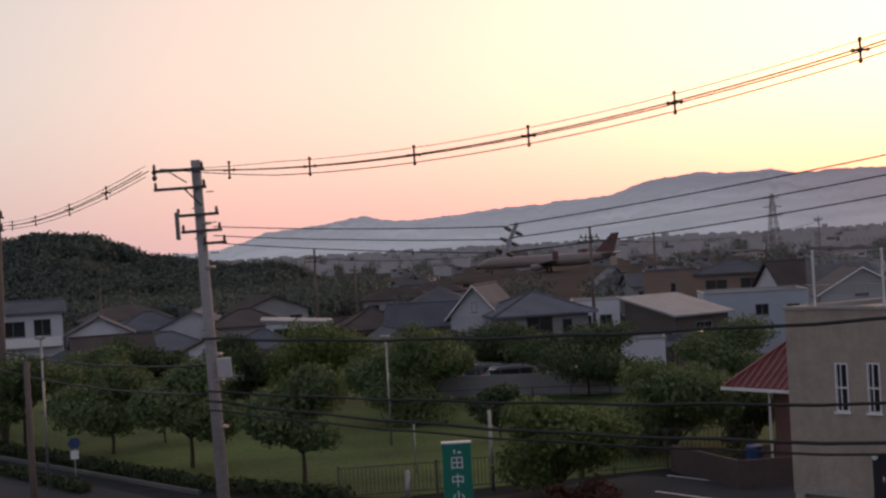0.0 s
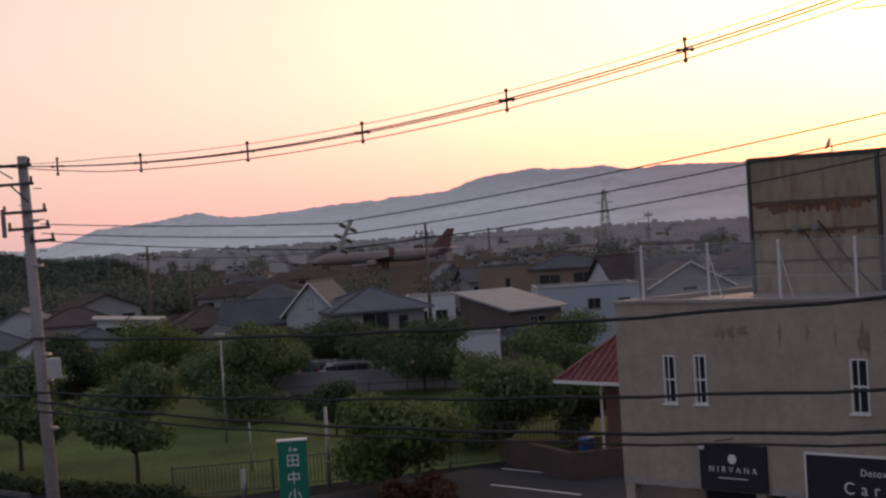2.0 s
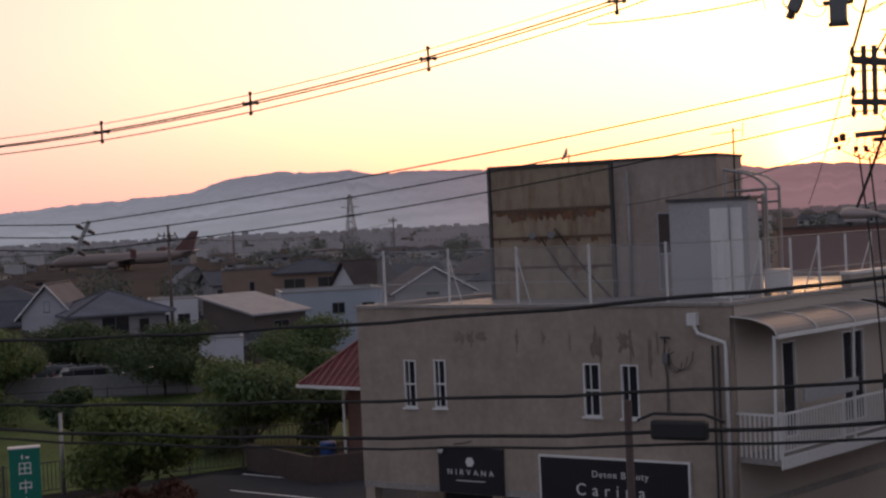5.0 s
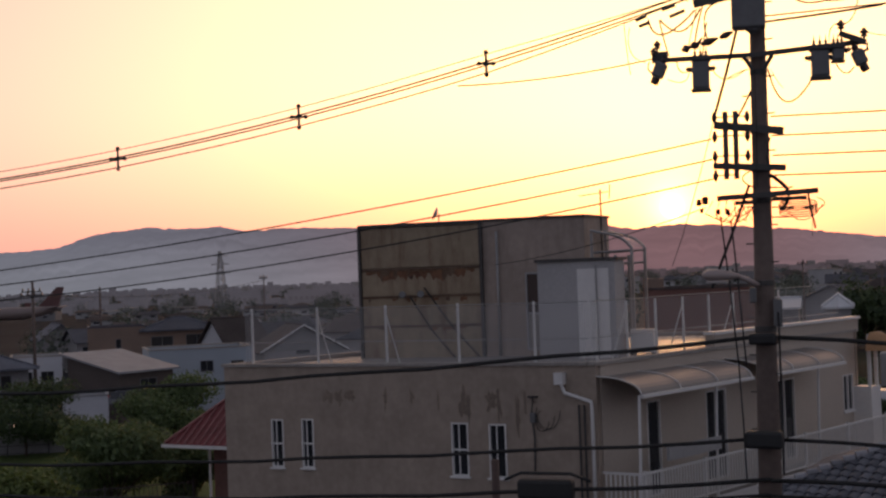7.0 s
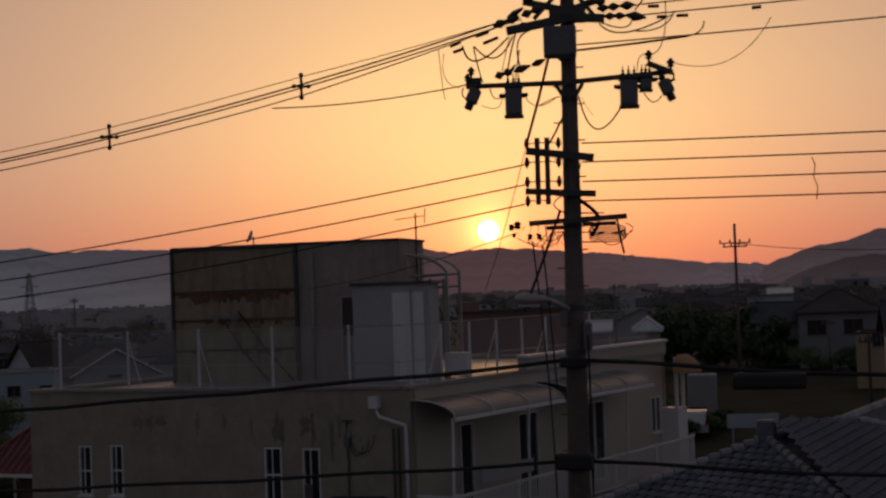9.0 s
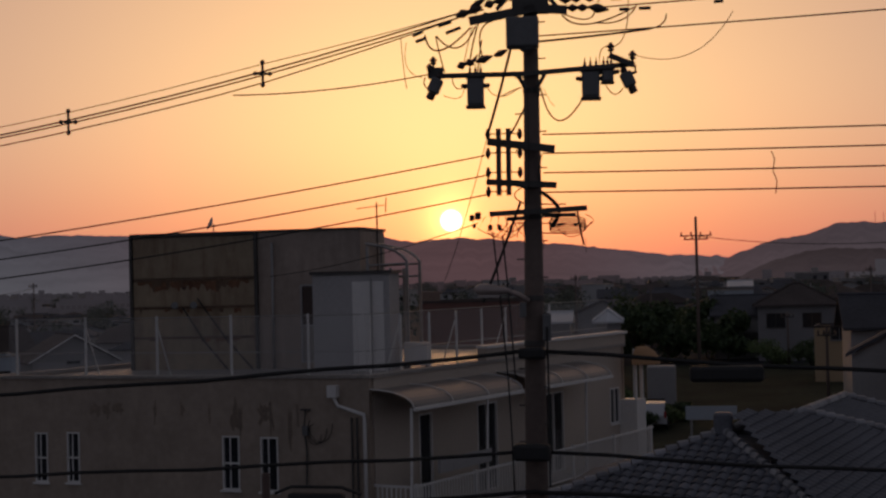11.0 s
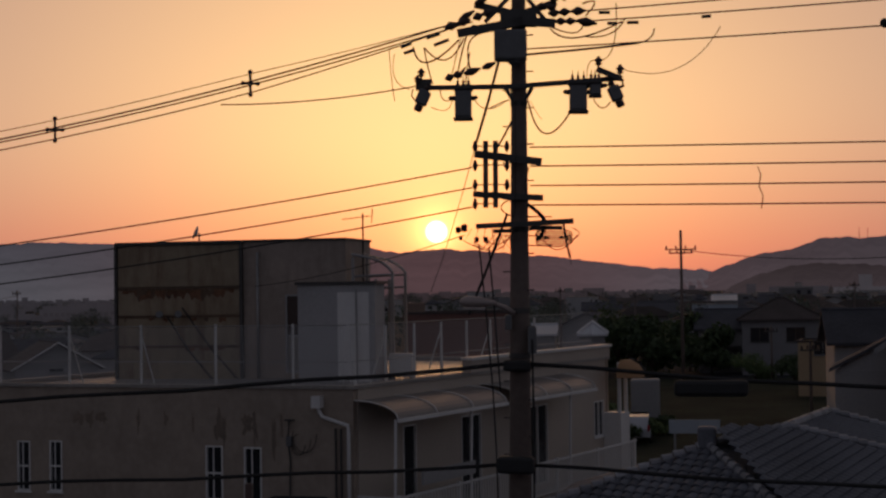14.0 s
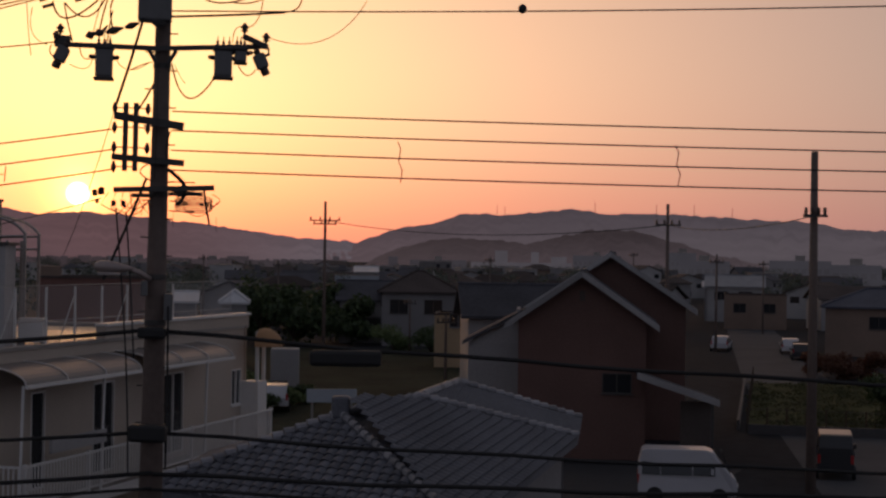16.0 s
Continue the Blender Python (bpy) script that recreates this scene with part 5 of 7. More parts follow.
# climbing bolts and bands
for k in range(24):
    s = 1 if k % 2 else -1
    part("step_bolt", tubed([(0.1 * s, -0.05, 6.0 + k * 0.3), (0.26 * s, -0.08, 6.0 + k * 0.3)], 0.012, 5), DSTEEL, MAIN)
for z in (7.62, 7.4, 5.9, 11.78, 8.36, 9.7, 10.2, 10.85):
    rr = 0.235 - 0.00873 * (z + 0.3)
    part("band", lathe(bmesh.new(), [(rr - 0.01, -0.05), (rr + 0.014, -0.04), (rr + 0.014, 0.04), (rr - 0.01, 0.05)], (0, 0, z), 16), DSTEEL, MAIN)
# street lamp on its short arm
LAMPM = mat("pale_lamp_casting", (0.42, 0.34, 0.31), 0.45, 0.1, vary=0.1)
lm = part("lamp_arm", tubed([P3(-0.1, 8.32, -0.16), P3(-0.26, 8.42), P3(-0.44, 8.49, -0.34)], 0.05, 8, 0.04), LAMPM, MAIN, smooth=True)
head = part("lamp_head", lathe(bmesh.new(), [(0.03, -0.04), (0.055, 0.0), (0.09, 0.14), (0.125, 0.32), (0.12, 0.46), (0.07, 0.54), (0.01, 0.56)], (0, 0, 0), 14), LAMPM, lm, "pale grey street lamp head", True)
head.matrix_basis = mm @ pose(-0.42, -0.36, 8.49, 0, -87, 0) @ Matrix.Diagonal((0.8, 1, 1, 1))
part("lens", bevelled(-0.92, -0.56, -0.44, -0.28, 8.38, 8.42, 0.01), mat("clear_lamp_lens", (0.5, 0.45, 0.42), 0.2, vary=0.05), lm).matrix_basis = mm
part("junction_box", bevelled(0.13, 0.27, -0.3, -0.12, 7.66, 8.1, 0.02), TANK, MAIN).matrix_basis = mm
part("junction_box", bevelled(-0.24, -0.13, -0.3, -0.14, 8.05, 8.3, 0.02), TANK, MAIN).matrix_basis = mm


def loop(p, q, r_, thick=0.013):
    """A slack jumper through three points."""
    p, q, r_ = (Vector((a[0], -0.15, a[1])) for a in (p, q, r_))
    c = q * 2 - (p + r_) / 2
    pts = [p * (1 - k) ** 2 + c * 2 * k * (1 - k) + r_ * k * k for k in [i / 14 for i in range(15)]]
    part("jumper", tubed([mm @ v for v in pts], thick, 5), CABLE, MAIN)


for a in (((-1.74, 12.72), (-1.5, 12.46), (-0.98, 12.83), 0.016), ((-1.55, 12.7), (-1.2, 12.5), (-0.9, 12.85), 0.014), ((-1.56, 12.7), (-1.5, 12.4), (-1.42, 12.1), 0.012), ((-2.14, 12.68), (-2.1, 12.2), (-2.05, 11.83), 0.007),
          ((-2.05, 12.6), (-2.04, 12.2), (-1.8, 12.02), 0.007), ((-1.74, 12.02), (-1.75, 11.88), (-1.6, 11.8), 0.012), ((-0.95, 12.85), (-1.02, 12.6), (-1.1, 12.25), 0.008), ((-0.86, 12.88), (-0.95, 12.55), (-1.0, 12.28), 0.014),
          ((-0.62, 12.93), (-0.82, 12.75), (-0.8, 12.35), 0.014), ((-0.8, 12.62), (-0.84, 12.4), (-0.88, 12.06), 0.012), ((-1.3, 12.06), (-1.25, 11.85), (-1.1, 11.84), 0.01), ((-1.45, 11.72), (-1.2, 11.67), (-1.1, 11.84), 0.007),
          ((-0.72, 11.82), (-0.5, 11.68), (-0.2, 11.82), 0.008), ((-0.15, 11.82), (-0.3, 11.78), (-0.5, 11.68), 0.01), ((0.52, 13.0), (0.95, 12.84), (1.7, 13.1), 0.014), ((0.52, 13.03), (0.9, 12.92), (1.06, 13.06), 0.012),
          ((1.06, 12.86), (1.5, 12.9), (1.75, 13.16), 0.012), ((1.05, 13.4), (1.25, 13.42), (1.1, 13.2), 0.014), ((0.12, 12.57), (1.2, 12.66), (1.95, 12.74), 0.02), ((1.95, 12.74), (2.15, 12.82), (2.22, 12.98), 0.012),
          ((1.6, 13.4), (1.55, 12.7), (1.32, 12.46), 0.009), ((1.12, 12.2), (1.16, 12.42), (1.3, 12.47), 0.008), ((0.15, 11.82), (0.42, 11.27), (0.83, 11.6), 0.014), ((0.2, 11.8), (0.3, 11.6), (0.38, 11.5), 0.005),
          ((1.22, 11.83), (1.36, 11.68), (1.5, 11.78), 0.01), ((1.68, 12.32), (2.6, 12.32), (3.3, 13.0), 0.007), ((-0.12, 10.2), (-0.3, 10.05), (-0.1, 9.9), 0.012), ((0.16, 10.72), (0.1, 10.4), (0.14, 10.2), 0.012),
          ((0.3, 9.68), (0.6, 9.36), (0.95, 9.6), 0.008), ((0.85, 9.72), (0.98, 9.62), (0.85, 9.52), 0.007), ((-0.1, 9.66), (-0.35, 9.45), (-0.6, 9.58), 0.01), ((-0.15, 9.6), (-0.4, 9.35), (-0.75, 9.45), 0.008)):
    loop(*a)
# stays and cables down the pole
for x0, z0, x1, z1, r in ((-0.33, 12.42, -0.7, 11.1, 0.024), (-0.7, 11.1, -1.13, 9.6, 0.007), (-1.13, 9.6, -1.45, 8.67, 0.006), (-0.12, 11.45, -0.4, 10.95, 0.018), (-0.2, 9.93, -0.83, 8.3, 0.024),
                          (-0.66, 9.45, -0.44, 7.06, 0.014), (-0.5, 9.4, -0.32, 7.06, 0.014), (-0.44, 7.06, -0.36, 5.2, 0.014), (-0.06, 11.7, -0.07, 9.9, 0.005), (0.2, 7.9, 0.22, 5.3, 0.018)):
    part("riser", tubed([P3(x0, z0, -0.35), P3((x0 + x1) / 2 + 0.01, (z0 + z1) / 2, -0.35), P3(x1, z1, -0.35)], r, 5), CABLE, MAIN)
part("cable_box", bevelled(-0.3, 0.3, -0.46, -0.2, 5.72, 6.0, 0.05), BLACK, MAIN)
part("cable_box", bevelled(-0.2, 0.24, -0.44, -0.2, 7.38, 7.56, 0.04), BLACK, MAIN)

# the pole at the park's corner
PL = Vector((-33.7, 25.2, 0))
LEFT = thing("corner_utility_pole", pose(-33.42, 25.45, 0, 0, -1.5, 53), "slim concrete utility pole with stacked arms and a meter box", "utility pole", "utility poles")
part("pole", tubed([(-0.11, 0, -0.3), (-0.12, 0, 11.35)], 0.19, 14, 0.135), POLE_PALE, LEFT, smooth=True)
for z, x0, x1 in ((11.1, -1.3, 0.1), (10.6, -1.3, 0.12), (9.85, -0.75, 0.4), (9.4, -0.65, 0.45), (9.05, -0.1, 0.55)):
    a_ = part("crossarm", boxed(x0, x1, -0.2, -0.12, z - 0.04, z + 0.04), DSTEEL, LEFT)
    for x in (x0 + 0.06, x1 - 0.06):
        insulator(a_, (x, -0.16, z + 0.04), s=0.9)
part("stay", tubed([(-0.5, -0.16, 10.6), (-0.05, -0.15, 10.1)], 0.025), DSTEEL, LEFT)
part("stay", tubed([(-0.9, -0.16, 11.1), (-0.4, -0.16, 10.75)], 0.02), DSTEEL, LEFT)
part("switch_can", bevelled(-0.8, -0.68, -0.3, -0.1, 9.2, 9.95, 0.02), TANK, LEFT)
part("strain_insulator", lathe(bmesh.new(), [(0.03, 0), (0.08, 0.08), (0.03, 0.16), (0.08, 0.24), (0.03, 0.3)], (-1.25, -0.16, 10.85), 8), PORC, LEFT)
part("meter_box", bevelled(0.02, 0.4, -0.42, -0.16, 5.35, 5.9, 0.03), PALEWALL, LEFT, "pale grey meter box")
for z in (6.4, 6.0, 5.3, 4.0, 8.4, 9.6):
    part("band", lathe(bmesh.new(), [(0.14, -0.04), (0.19, -0.03), (0.19, 0.03), (0.14, 0.04)], (0, 0, z), 12), STEEL, LEFT)
for k in range(14):
    part("step_bolt", tubed([(0.1 * (1 if k % 2 else -1), 0, 5.0 + k * 0.42), (0.32 * (1 if k % 2 else -1), 0, 5.0 + k * 0.42)], 0.014, 5), DSTEEL, LEFT)

# the pole that carries the lines beyond the view
far_pole(23.0, 25.6, 15.4, 0.17, "concrete utility pole holding the street's lines", ((0.4, 2.2), (4.6, 1.4)))
far_pole(*bp(60.6, 75), 11.5, 0.2, "leaning concrete utility pole at the wood's edge", ((0.4, 1.6), (1.0, 1.6)), lean=2.5)

# high line with cross-shaped spacers


def span(p0, p1, a, b, n=30, s0=0.0, s1=1.0):
    """Points on a hanging line: height p0.z + a s + b s^2."""
    out_ = []
    for i in range(n + 1):
        s = s0 + (s1 - s0) * i / n
        out_.append(Vector((p0[0] + (p1[0] - p0[0]) * s, p0[1] + (p1[1] - p0[1]) * s, p0[2] + a * s + b * s * s)))
    return out_


HL0, HL1 = (-34.4, 24.6, 11.15), (-5.6, 24.45, 13.1)
main_span = span(HL0, HL1, -2.85, 4.9)
LINE = "thin overhead power line of a three-wire bundle"
for dy, dz, r in ((0.0, 0.17, 0.008), (-0.14, 0.0, 0.016), (0.14, 0.0, 0.014), (0.0, -0.17, 0.012)):
    wire([p + Vector((0, dy, dz * min(1, 6 * i / 30, 6 * (30 - i) / 30 + 0.15))) for i, p in enumerate(main_span)], r, LINE, name="power_line", group="high power lines")


def spacer(p, s=1.0):
    t = thing("line_spacer", Matrix.Translation(p) @ Matrix.Rotation(radians(35), 4, "Z") @ Matrix.Scale(s, 4), "cross-shaped dark spacer clamped on the power lines", "spacer", "spacers on the power line")
    part("upright", bevelled(-0.022, 0.022, -0.02, 0.02, -0.2, 0.2, 0.008), DSTEEL, t)
    part("arm", bevelled(-0.12, 0.12, -0.018, 0.018, -0.022, 0.022, 0.008), DSTEEL, t)
    for x, z in ((0, 0.2), (0, -0.2), (-0.13, 0), (0.13, 0)):
        part("clamp", lathe(bmesh.new(), [(0.01, -0.03), (0.04, -0.02), (0.04, 0.02), (0.01, 0.03)], (x, 0, z), 8, Vector((0, 1, 0))), DSTEEL, t)


for az in (52.05, 49.05, 45.1, 40.76, 35.25, 28.48, 21.29):
    dx, dy = -math.sin(radians(az)), math.cos(radians(az))
    s = -(HL0[0] * dy - HL0[1] * dx) / ((HL1[0] - HL0[0]) * dy - (HL1[1] - HL0[1]) * dx)
    spacer(Vector((HL0[0] + (HL1[0] - HL0[0]) * s, HL0[1] + (HL1[1] - HL0[1]) * s, HL0[2] - 2.85 * s + 4.9 * s * s)))
WEST0, WEST1 = (-34.6, 24.1, 11.1), (*bp(60.6, 75), 9.6)
west = span(WEST0, WEST1, -2.0, 1.6)
for dy, dz, r in ((0, 0.15, 0.01), (-0.15, 0, 0.016), (0.15, 0, 0.014), (0, -0.15, 0.012)):
    wire([p + Vector((dy, 0, dz)) for p in west], r, LINE, name="power_line", group="high power lines")
for i in (5, 11, 18, 24):
    spacer(west[i], 0.9)

# low-voltage lines, left span with the slanting tension bar in mid-air
BAR = Vector((-21.9, 24.6, 8.68))
tb = thing("tension_bar", Matrix.Translation(BAR) @ Matrix.Rotation(radians(42), 4, "Z") @ Matrix.Rotation(radians(26), 4, "Y"), "slanting steel bar with insulators hung in the low-voltage lines", "line bar")
part("bar", bevelled(-0.045, 0.045, -0.03, 0.03, -0.4, 0.4, 0.01), STEEL, tb)
for z in (-0.3, -0.05, 0.2):
    for s in (-1, 1):
        insulator(tb, (0.05 * s, 0, z), Vector((s, 0, 0)), 0.9)
LOW = "thin black low-voltage line"
for k, (zl, zb_, zm) in enumerate(((9.5, 9.0, 10.73), (9.25, 8.72, 10.4), (9.05, 8.42, 10.08))):
    wire(sagging((PL.x + 0.3, PL.y + 0.2, zl), (BAR.x - 0.02, BAR.y, zb_ - 0.03), 0.06), 0.013, LOW, group="low-voltage lines")
    wire(sagging((BAR.x + 0.02, BAR.y, zb_), (PM.x - 0.75, PM.y - 0.2, zm), (0.16, 0.2, 0.24)[k]), 0.013, LOW, group="low-voltage lines")
for k, (zm, zr) in enumerate(((11.04, 10.98), (10.73, 10.66), (10.41, 10.33), (10.09, 10.0))):
    wire(sagging((PM.x + 0.2, PM.y - 0.1, zm), (23.0, 25.4, zr), 0.14), 0.013, LOW, group="low-voltage lines")
    part("sleeve", tubed(sagging((PM.x + 0.2, PM.y - 0.1, zm), (PM.x + 1.0, PM.y - 0.06, zm - 0.015), 0.01, 4), 0.024, 6), CABLE, MAIN)
for x in (-0.98, 3.55):
    tagged(mesh_ob("line_tie", tubed([(x, 24.75, 10.62), (x + 0.05, 24.7, 10.5), (x + 0.02, 24.7, 10.3), (x + 0.08, 24.7, 10.15), (x + 0.05, 24.75, 9.95)], 0.009, 5), CABLE), "thin vertical tie between the lines", "cable", "line ties")
# right span of the high line with a marker ball
for z0, z1 in ((13.08, 14.5), (13.25, 14.95), (13.5, 15.3), (12.68, 13.95)):
    wire(sagging((PM.x + (0.9 if z0 > 13 else 0.15), PM.y, z0), (23.0, 25.6, z1), 0.25), 0.013, LINE, name="power_line", group="high power lines")
ball = thing("marker_ball", Matrix.Translation((1.03, 24.8, 12.83)), "dark round marker ball on a power line", "marker")
part("shell", lathe(bmesh.new(), [(0.02, -0.075), (0.055, -0.055), (0.075, 0), (0.055, 0.055), (0.02, 0.075)], n=12), BLACK, ball, smooth=True)
wire(sagging((-10.1, 24.5, 12.0), (PM.x - 1.6, PM.y - 0.3, 12.12), 0.08), 0.012, LINE, name="power_line", group="high power lines")

# thick communication cables along the street
COMM = "thick black lashed communication cable"
for zl, zmid, zm, ze, r in ((6.45, 0.35, 7.5, 6.6, 0.036), (5.0, 0.25, 5.86, 5.45, 0.032), (4.75, 0.45, 5.2, 5.4, 0.036), (4.5, 0.4, 4.95, 5.1, 0.026)):
    a_ = sagging((PL.x, PL.y - 0.15, zl), (PM.x, PM.y - 0.25, zm), zmid)
    b_ = sagging((PM.x, PM.y - 0.25, zm), (23.0, 25.4, ze), 0.35)
    wire([p + Vector((0, 0, 0.02 * math.sin(i * 1.9))) for i, p in enumerate(a_)], r, COMM)
    wire([p + Vector((0, 0, 0.02 * math.sin(i * 1.7))) for i, p in enumerate(b_)], r, COMM)
wire(sagging((PL.x, PL.y - 0.1, 5.7), (-62, 33, 5.6), 0.4), 0.03, COMM)
wire(sagging((PL.x, PL.y - 0.1, 4.9), (-62, 33, 4.9), 0.4), 0.03, COMM)
wire(sagging((PM.x - 0.9, PM.y - 0.2, 9.62), NEAR @ Vector((-18.75, 48.25, 8.95)), 0.12), 0.009, "black service drop to the building")

# cable closure hung on the lower cables and its short post
cl = thing("cable_closure", Matrix.Translation((-8.62, 24.3, 5.0)), "black cable closure slung under a cable", "cable box")
part("body", bevelled(-0.55, 0.45, -0.12, 0.12, -0.2, 0.14, 0.06), BLACK, cl)
part("hood", tubed([(-0.8, 0, 0.12), (-0.5, 0, 0.24), (0.4, 0, 0.24), (0.75, 0, 0.12)], 0.03), BLACK, cl)
cp = thing("street_post", pose(-10.2, 25.85, 0), "brown steel post before the shop sign", "post")
part("shaft", tubed([(0, 0, -0.2), (0, 0, 5.25)], 0.075, 10), mat("brown_post_paint", (0.09, 0.055, 0.045), 0.6, vary=0.2), cp, smooth=True)
cl2 = thing("cable_closure", Matrix.Translation((-1.75, 24.3, 7.13)), "black cable closure slung under a cable", "cable box")
part("body", bevelled(-0.58, 0.58, -0.12, 0.12, -0.16, 0.1, 0.06), BLACK, cl2)

# ---- park ----
for k, (x, y, h, r, low, lm_, lab) in enumerate((
        (-58.5, 38.3, 3.8, 2.0, 1.2, LEAF, "small round park tree with a thin trunk"), (-51.1, 37.2, 4.0, 1.9, 1.3, LEAF, "small round park tree with a thin trunk"),
        (-42.9, 36.2, 4.2, 1.75, 1.25, LEAF, "small broad park tree with a dark trunk"), (-53.0, 51.4, 4.4, 2.5, 0.5, LEAF, "dense round green park tree"),
        (-64.3, 55.7, 4.4, 2.8, 0.9, LEAFL, "light green park tree"), (-69.1, 54.6, 3.9, 1.9, 0.6, LEAFD, "dark green park tree"),
        (-65.0, 37.7, 4.1, 2.2, 1.4, LEAF, "small round park tree with a thin trunk"), (-61.9, 68.1, 3.4, 3.0, 0.4, LEAFD, "dark spreading tree behind the park wall"),
        (-51.5, 63.9, 3.6, 3.2, 1.0, LEAFD, "dark spreading park tree"), (-34.8, 48.2, 3.6, 2.3, 0.3, LEAF, "large dense green shrub tree"),
        (-32.8, 38.8, 3.2, 2.0, 0.4, LEAFL, "pale green shrub tree beside the fence"), (-44.2, 48.5, 2.4, 1.0, 0.6, LEAFD, "small dark round tree on the lawn"),
        (-46.9, 70.9, 3.2, 2.7, 0.4, LEAF, "green tree behind the shop"), (-32.6, 50.4, 2.6, 1.2, 0.3, LEAF, "slim shrub beside the annexe"),
        (-78.5, 53.7, 3.6, 2.2, 0.7, LEAFD, "dark green park tree"), (-59.4, 41.8, 2.6, 1.1, 0.8, LEAF, "young slender park tree"), (-72.5, 39.5, 4.0, 2.2, 1.2, LEAF, "small round park tree with a thin trunk"),
        (-58.0, 58.5, 3.3, 1.8, 0.5, LEAF, "green park tree by the wall"), (-40.2, 55.8, 2.7, 2.0, 0.2, LEAF, "wide green shrub on the lawn"), (-74.0, 48.5, 3.6, 2.2, 0.9, LEAF, "round green park tree"))):
    tree(x, y, h * 1.04, r * 1.12, low, lm_, 20 + k, lab, 13000 if r > 1.5 else 5000, 0.1)
for x, y, r in ((-30.6, 38.0, 0.8), (-31.6, 37.2, 0.6), (-29.9, 37.6, 0.5)):
    t = thing("bush", pose(x, y, 0), "low reddish bush at the parking edge", "bush")
    me = leaves([(0, 0, r * 0.5), (r * 0.4, 0, r * 0.35), (-r * 0.4, 0.1, r * 0.4)], [(r * 0.6,) * 3] * 3, 900, 0.09, int(r * 100))
    me.materials.append(LEAFR)
    c = new("foliage", me)
    c.parent = t


def hedge(pts, w, h, label, seed):
    cs, ss = [], []
    for p, q in zip(pts, pts[1:]):
        n = int((Vector(q) - Vector(p)).length / 0.5)
        for i in range(n):
            c = Vector(p).lerp(Vector(q), i / n)
            cs.append((c.x, c.y, h * 0.5))
            ss.append((w / 2, w / 2, h * 0.5))
    me = leaves(cs, ss, len(cs) * 90, 0.1, seed)
    me.materials.append(HEDGE)
    return tagged(new("hedge", me), label, "hedge", kind="stuff")


hedge([(-90, 38.6), (-64.9, 36.3), (-46.6, 33.9), (-38.5, 34.6)], 0.8, 0.55, "low clipped dark hedge along the park edge", 61)
hedge([(-75, 34.0), (-59.1, 32.7), (-49.6, 31.2)], 0.7, 0.45, "low clipped hedge on the street's median", 62)
# kerb of the park
tagged(mesh_ob("kerb", boxed(0, 45, -0.08, 0.08, 0, 0.15, along(Vector((-90, 38.0, 0)), Vector((-46.5, 33.3, 0)))), mat("grimy_kerb_stone", (0.12, 0.115, 0.11), 0.9, vary=0.3)), "grey concrete kerb", "kerb", kind="structure")

def fence(pts, h, step, label, solid=True, post_r=0.03):
    f_ = thing("fence", Matrix.Identity(4), label, "fence", kind="")
    for p, q in zip(pts, pts[1:]):
        p, q = Vector((*p, 0)), Vector((*q, 0))
        L = (q - p).length
        m = along(p, q)
        n = max(1, int(L / 2.0))
        for i in range(n + 1):
            part("post", boxed(L * i / n - post_r, L * i / n + post_r, -post_r, post_r, -0.1, h + 0.06, m), DSTEEL, f_)
        for z in (0.15, h - 0.05):
            part("rail", boxed(0.04, L - 0.04, -0.015, 0.015, z, z + 0.035, m), DSTEEL, f_)
        if solid:
            for i in range(int(L / step)):
                u = 0.1 + i * step
                part("picket", boxed(u, u + 0.02, -0.01, 0.01, 0.186, h - 0.052, m), DSTEEL, f_)
    return f_


fence([(-39.2, 34.6), (-37.0, 37.2), (-35.6, 39.8)], 1.15, 0.14, "dark iron railing fence at the park entrance")
fence([(-34.6, 42.2), (-33.9, 43.2), (-32.7, 44.8), (-30.4, 47.0)], 1.5, 0.16, "dark mesh fence behind the parking", True)
fence([(-62, 57.2), (-58.4, 59.3), (-54.1, 62.3), (-50.5, 64.5)], 0.6, 0.3, "low dark fence before the grey wall", False)
tagged(mesh_ob("park_wall", pierced(bmesh.new(), 13.2, 0, 1.25, 0.15, [], along(Vector((-61.5, 58.6, 0)), Vector((-50.3, 65.6, 0)))), mat("grey_block_wall", (0.33, 0.32, 0.33), 0.9, grain=6, vary=0.2)), "grey block wall at the back of the park", "wall", kind="structure")
for p, q in (((-32.4, 44.6), (-28.1, 42.4)), ((-28.1, 42.4), (-26.2, 44.6))):
    w_ = pierced(bmesh.new(), (Vector(q) - Vector(p)).length, 0, 0.95, 0.15, [], along(Vector((*p, 0)), Vector((*q, 0))))
    tagged(mesh_ob("parking_wall", w_, mat("brown_block_wall", (0.085, 0.062, 0.055), 0.9, grain=6, vary=0.25)), "low brown block wall round the parking", "wall", kind="structure")
for k in range(4):
    p = Vector((-31.9, 43.6, 0)).lerp(Vector((-27.2, 35.0, 0)), k / 3)
    tagged(mesh_ob("parking_line", slab(bmesh.new(), [(p.x, p.y, 0.026), (p.x + 4.0, p.y - 0.6, 0.026), (p.x + 4.0, p.y - 0.48, 0.026), (p.x, p.y + 0.12, 0.026)], 0.003), WHITE), "worn white parking line", "marking", kind="structure")

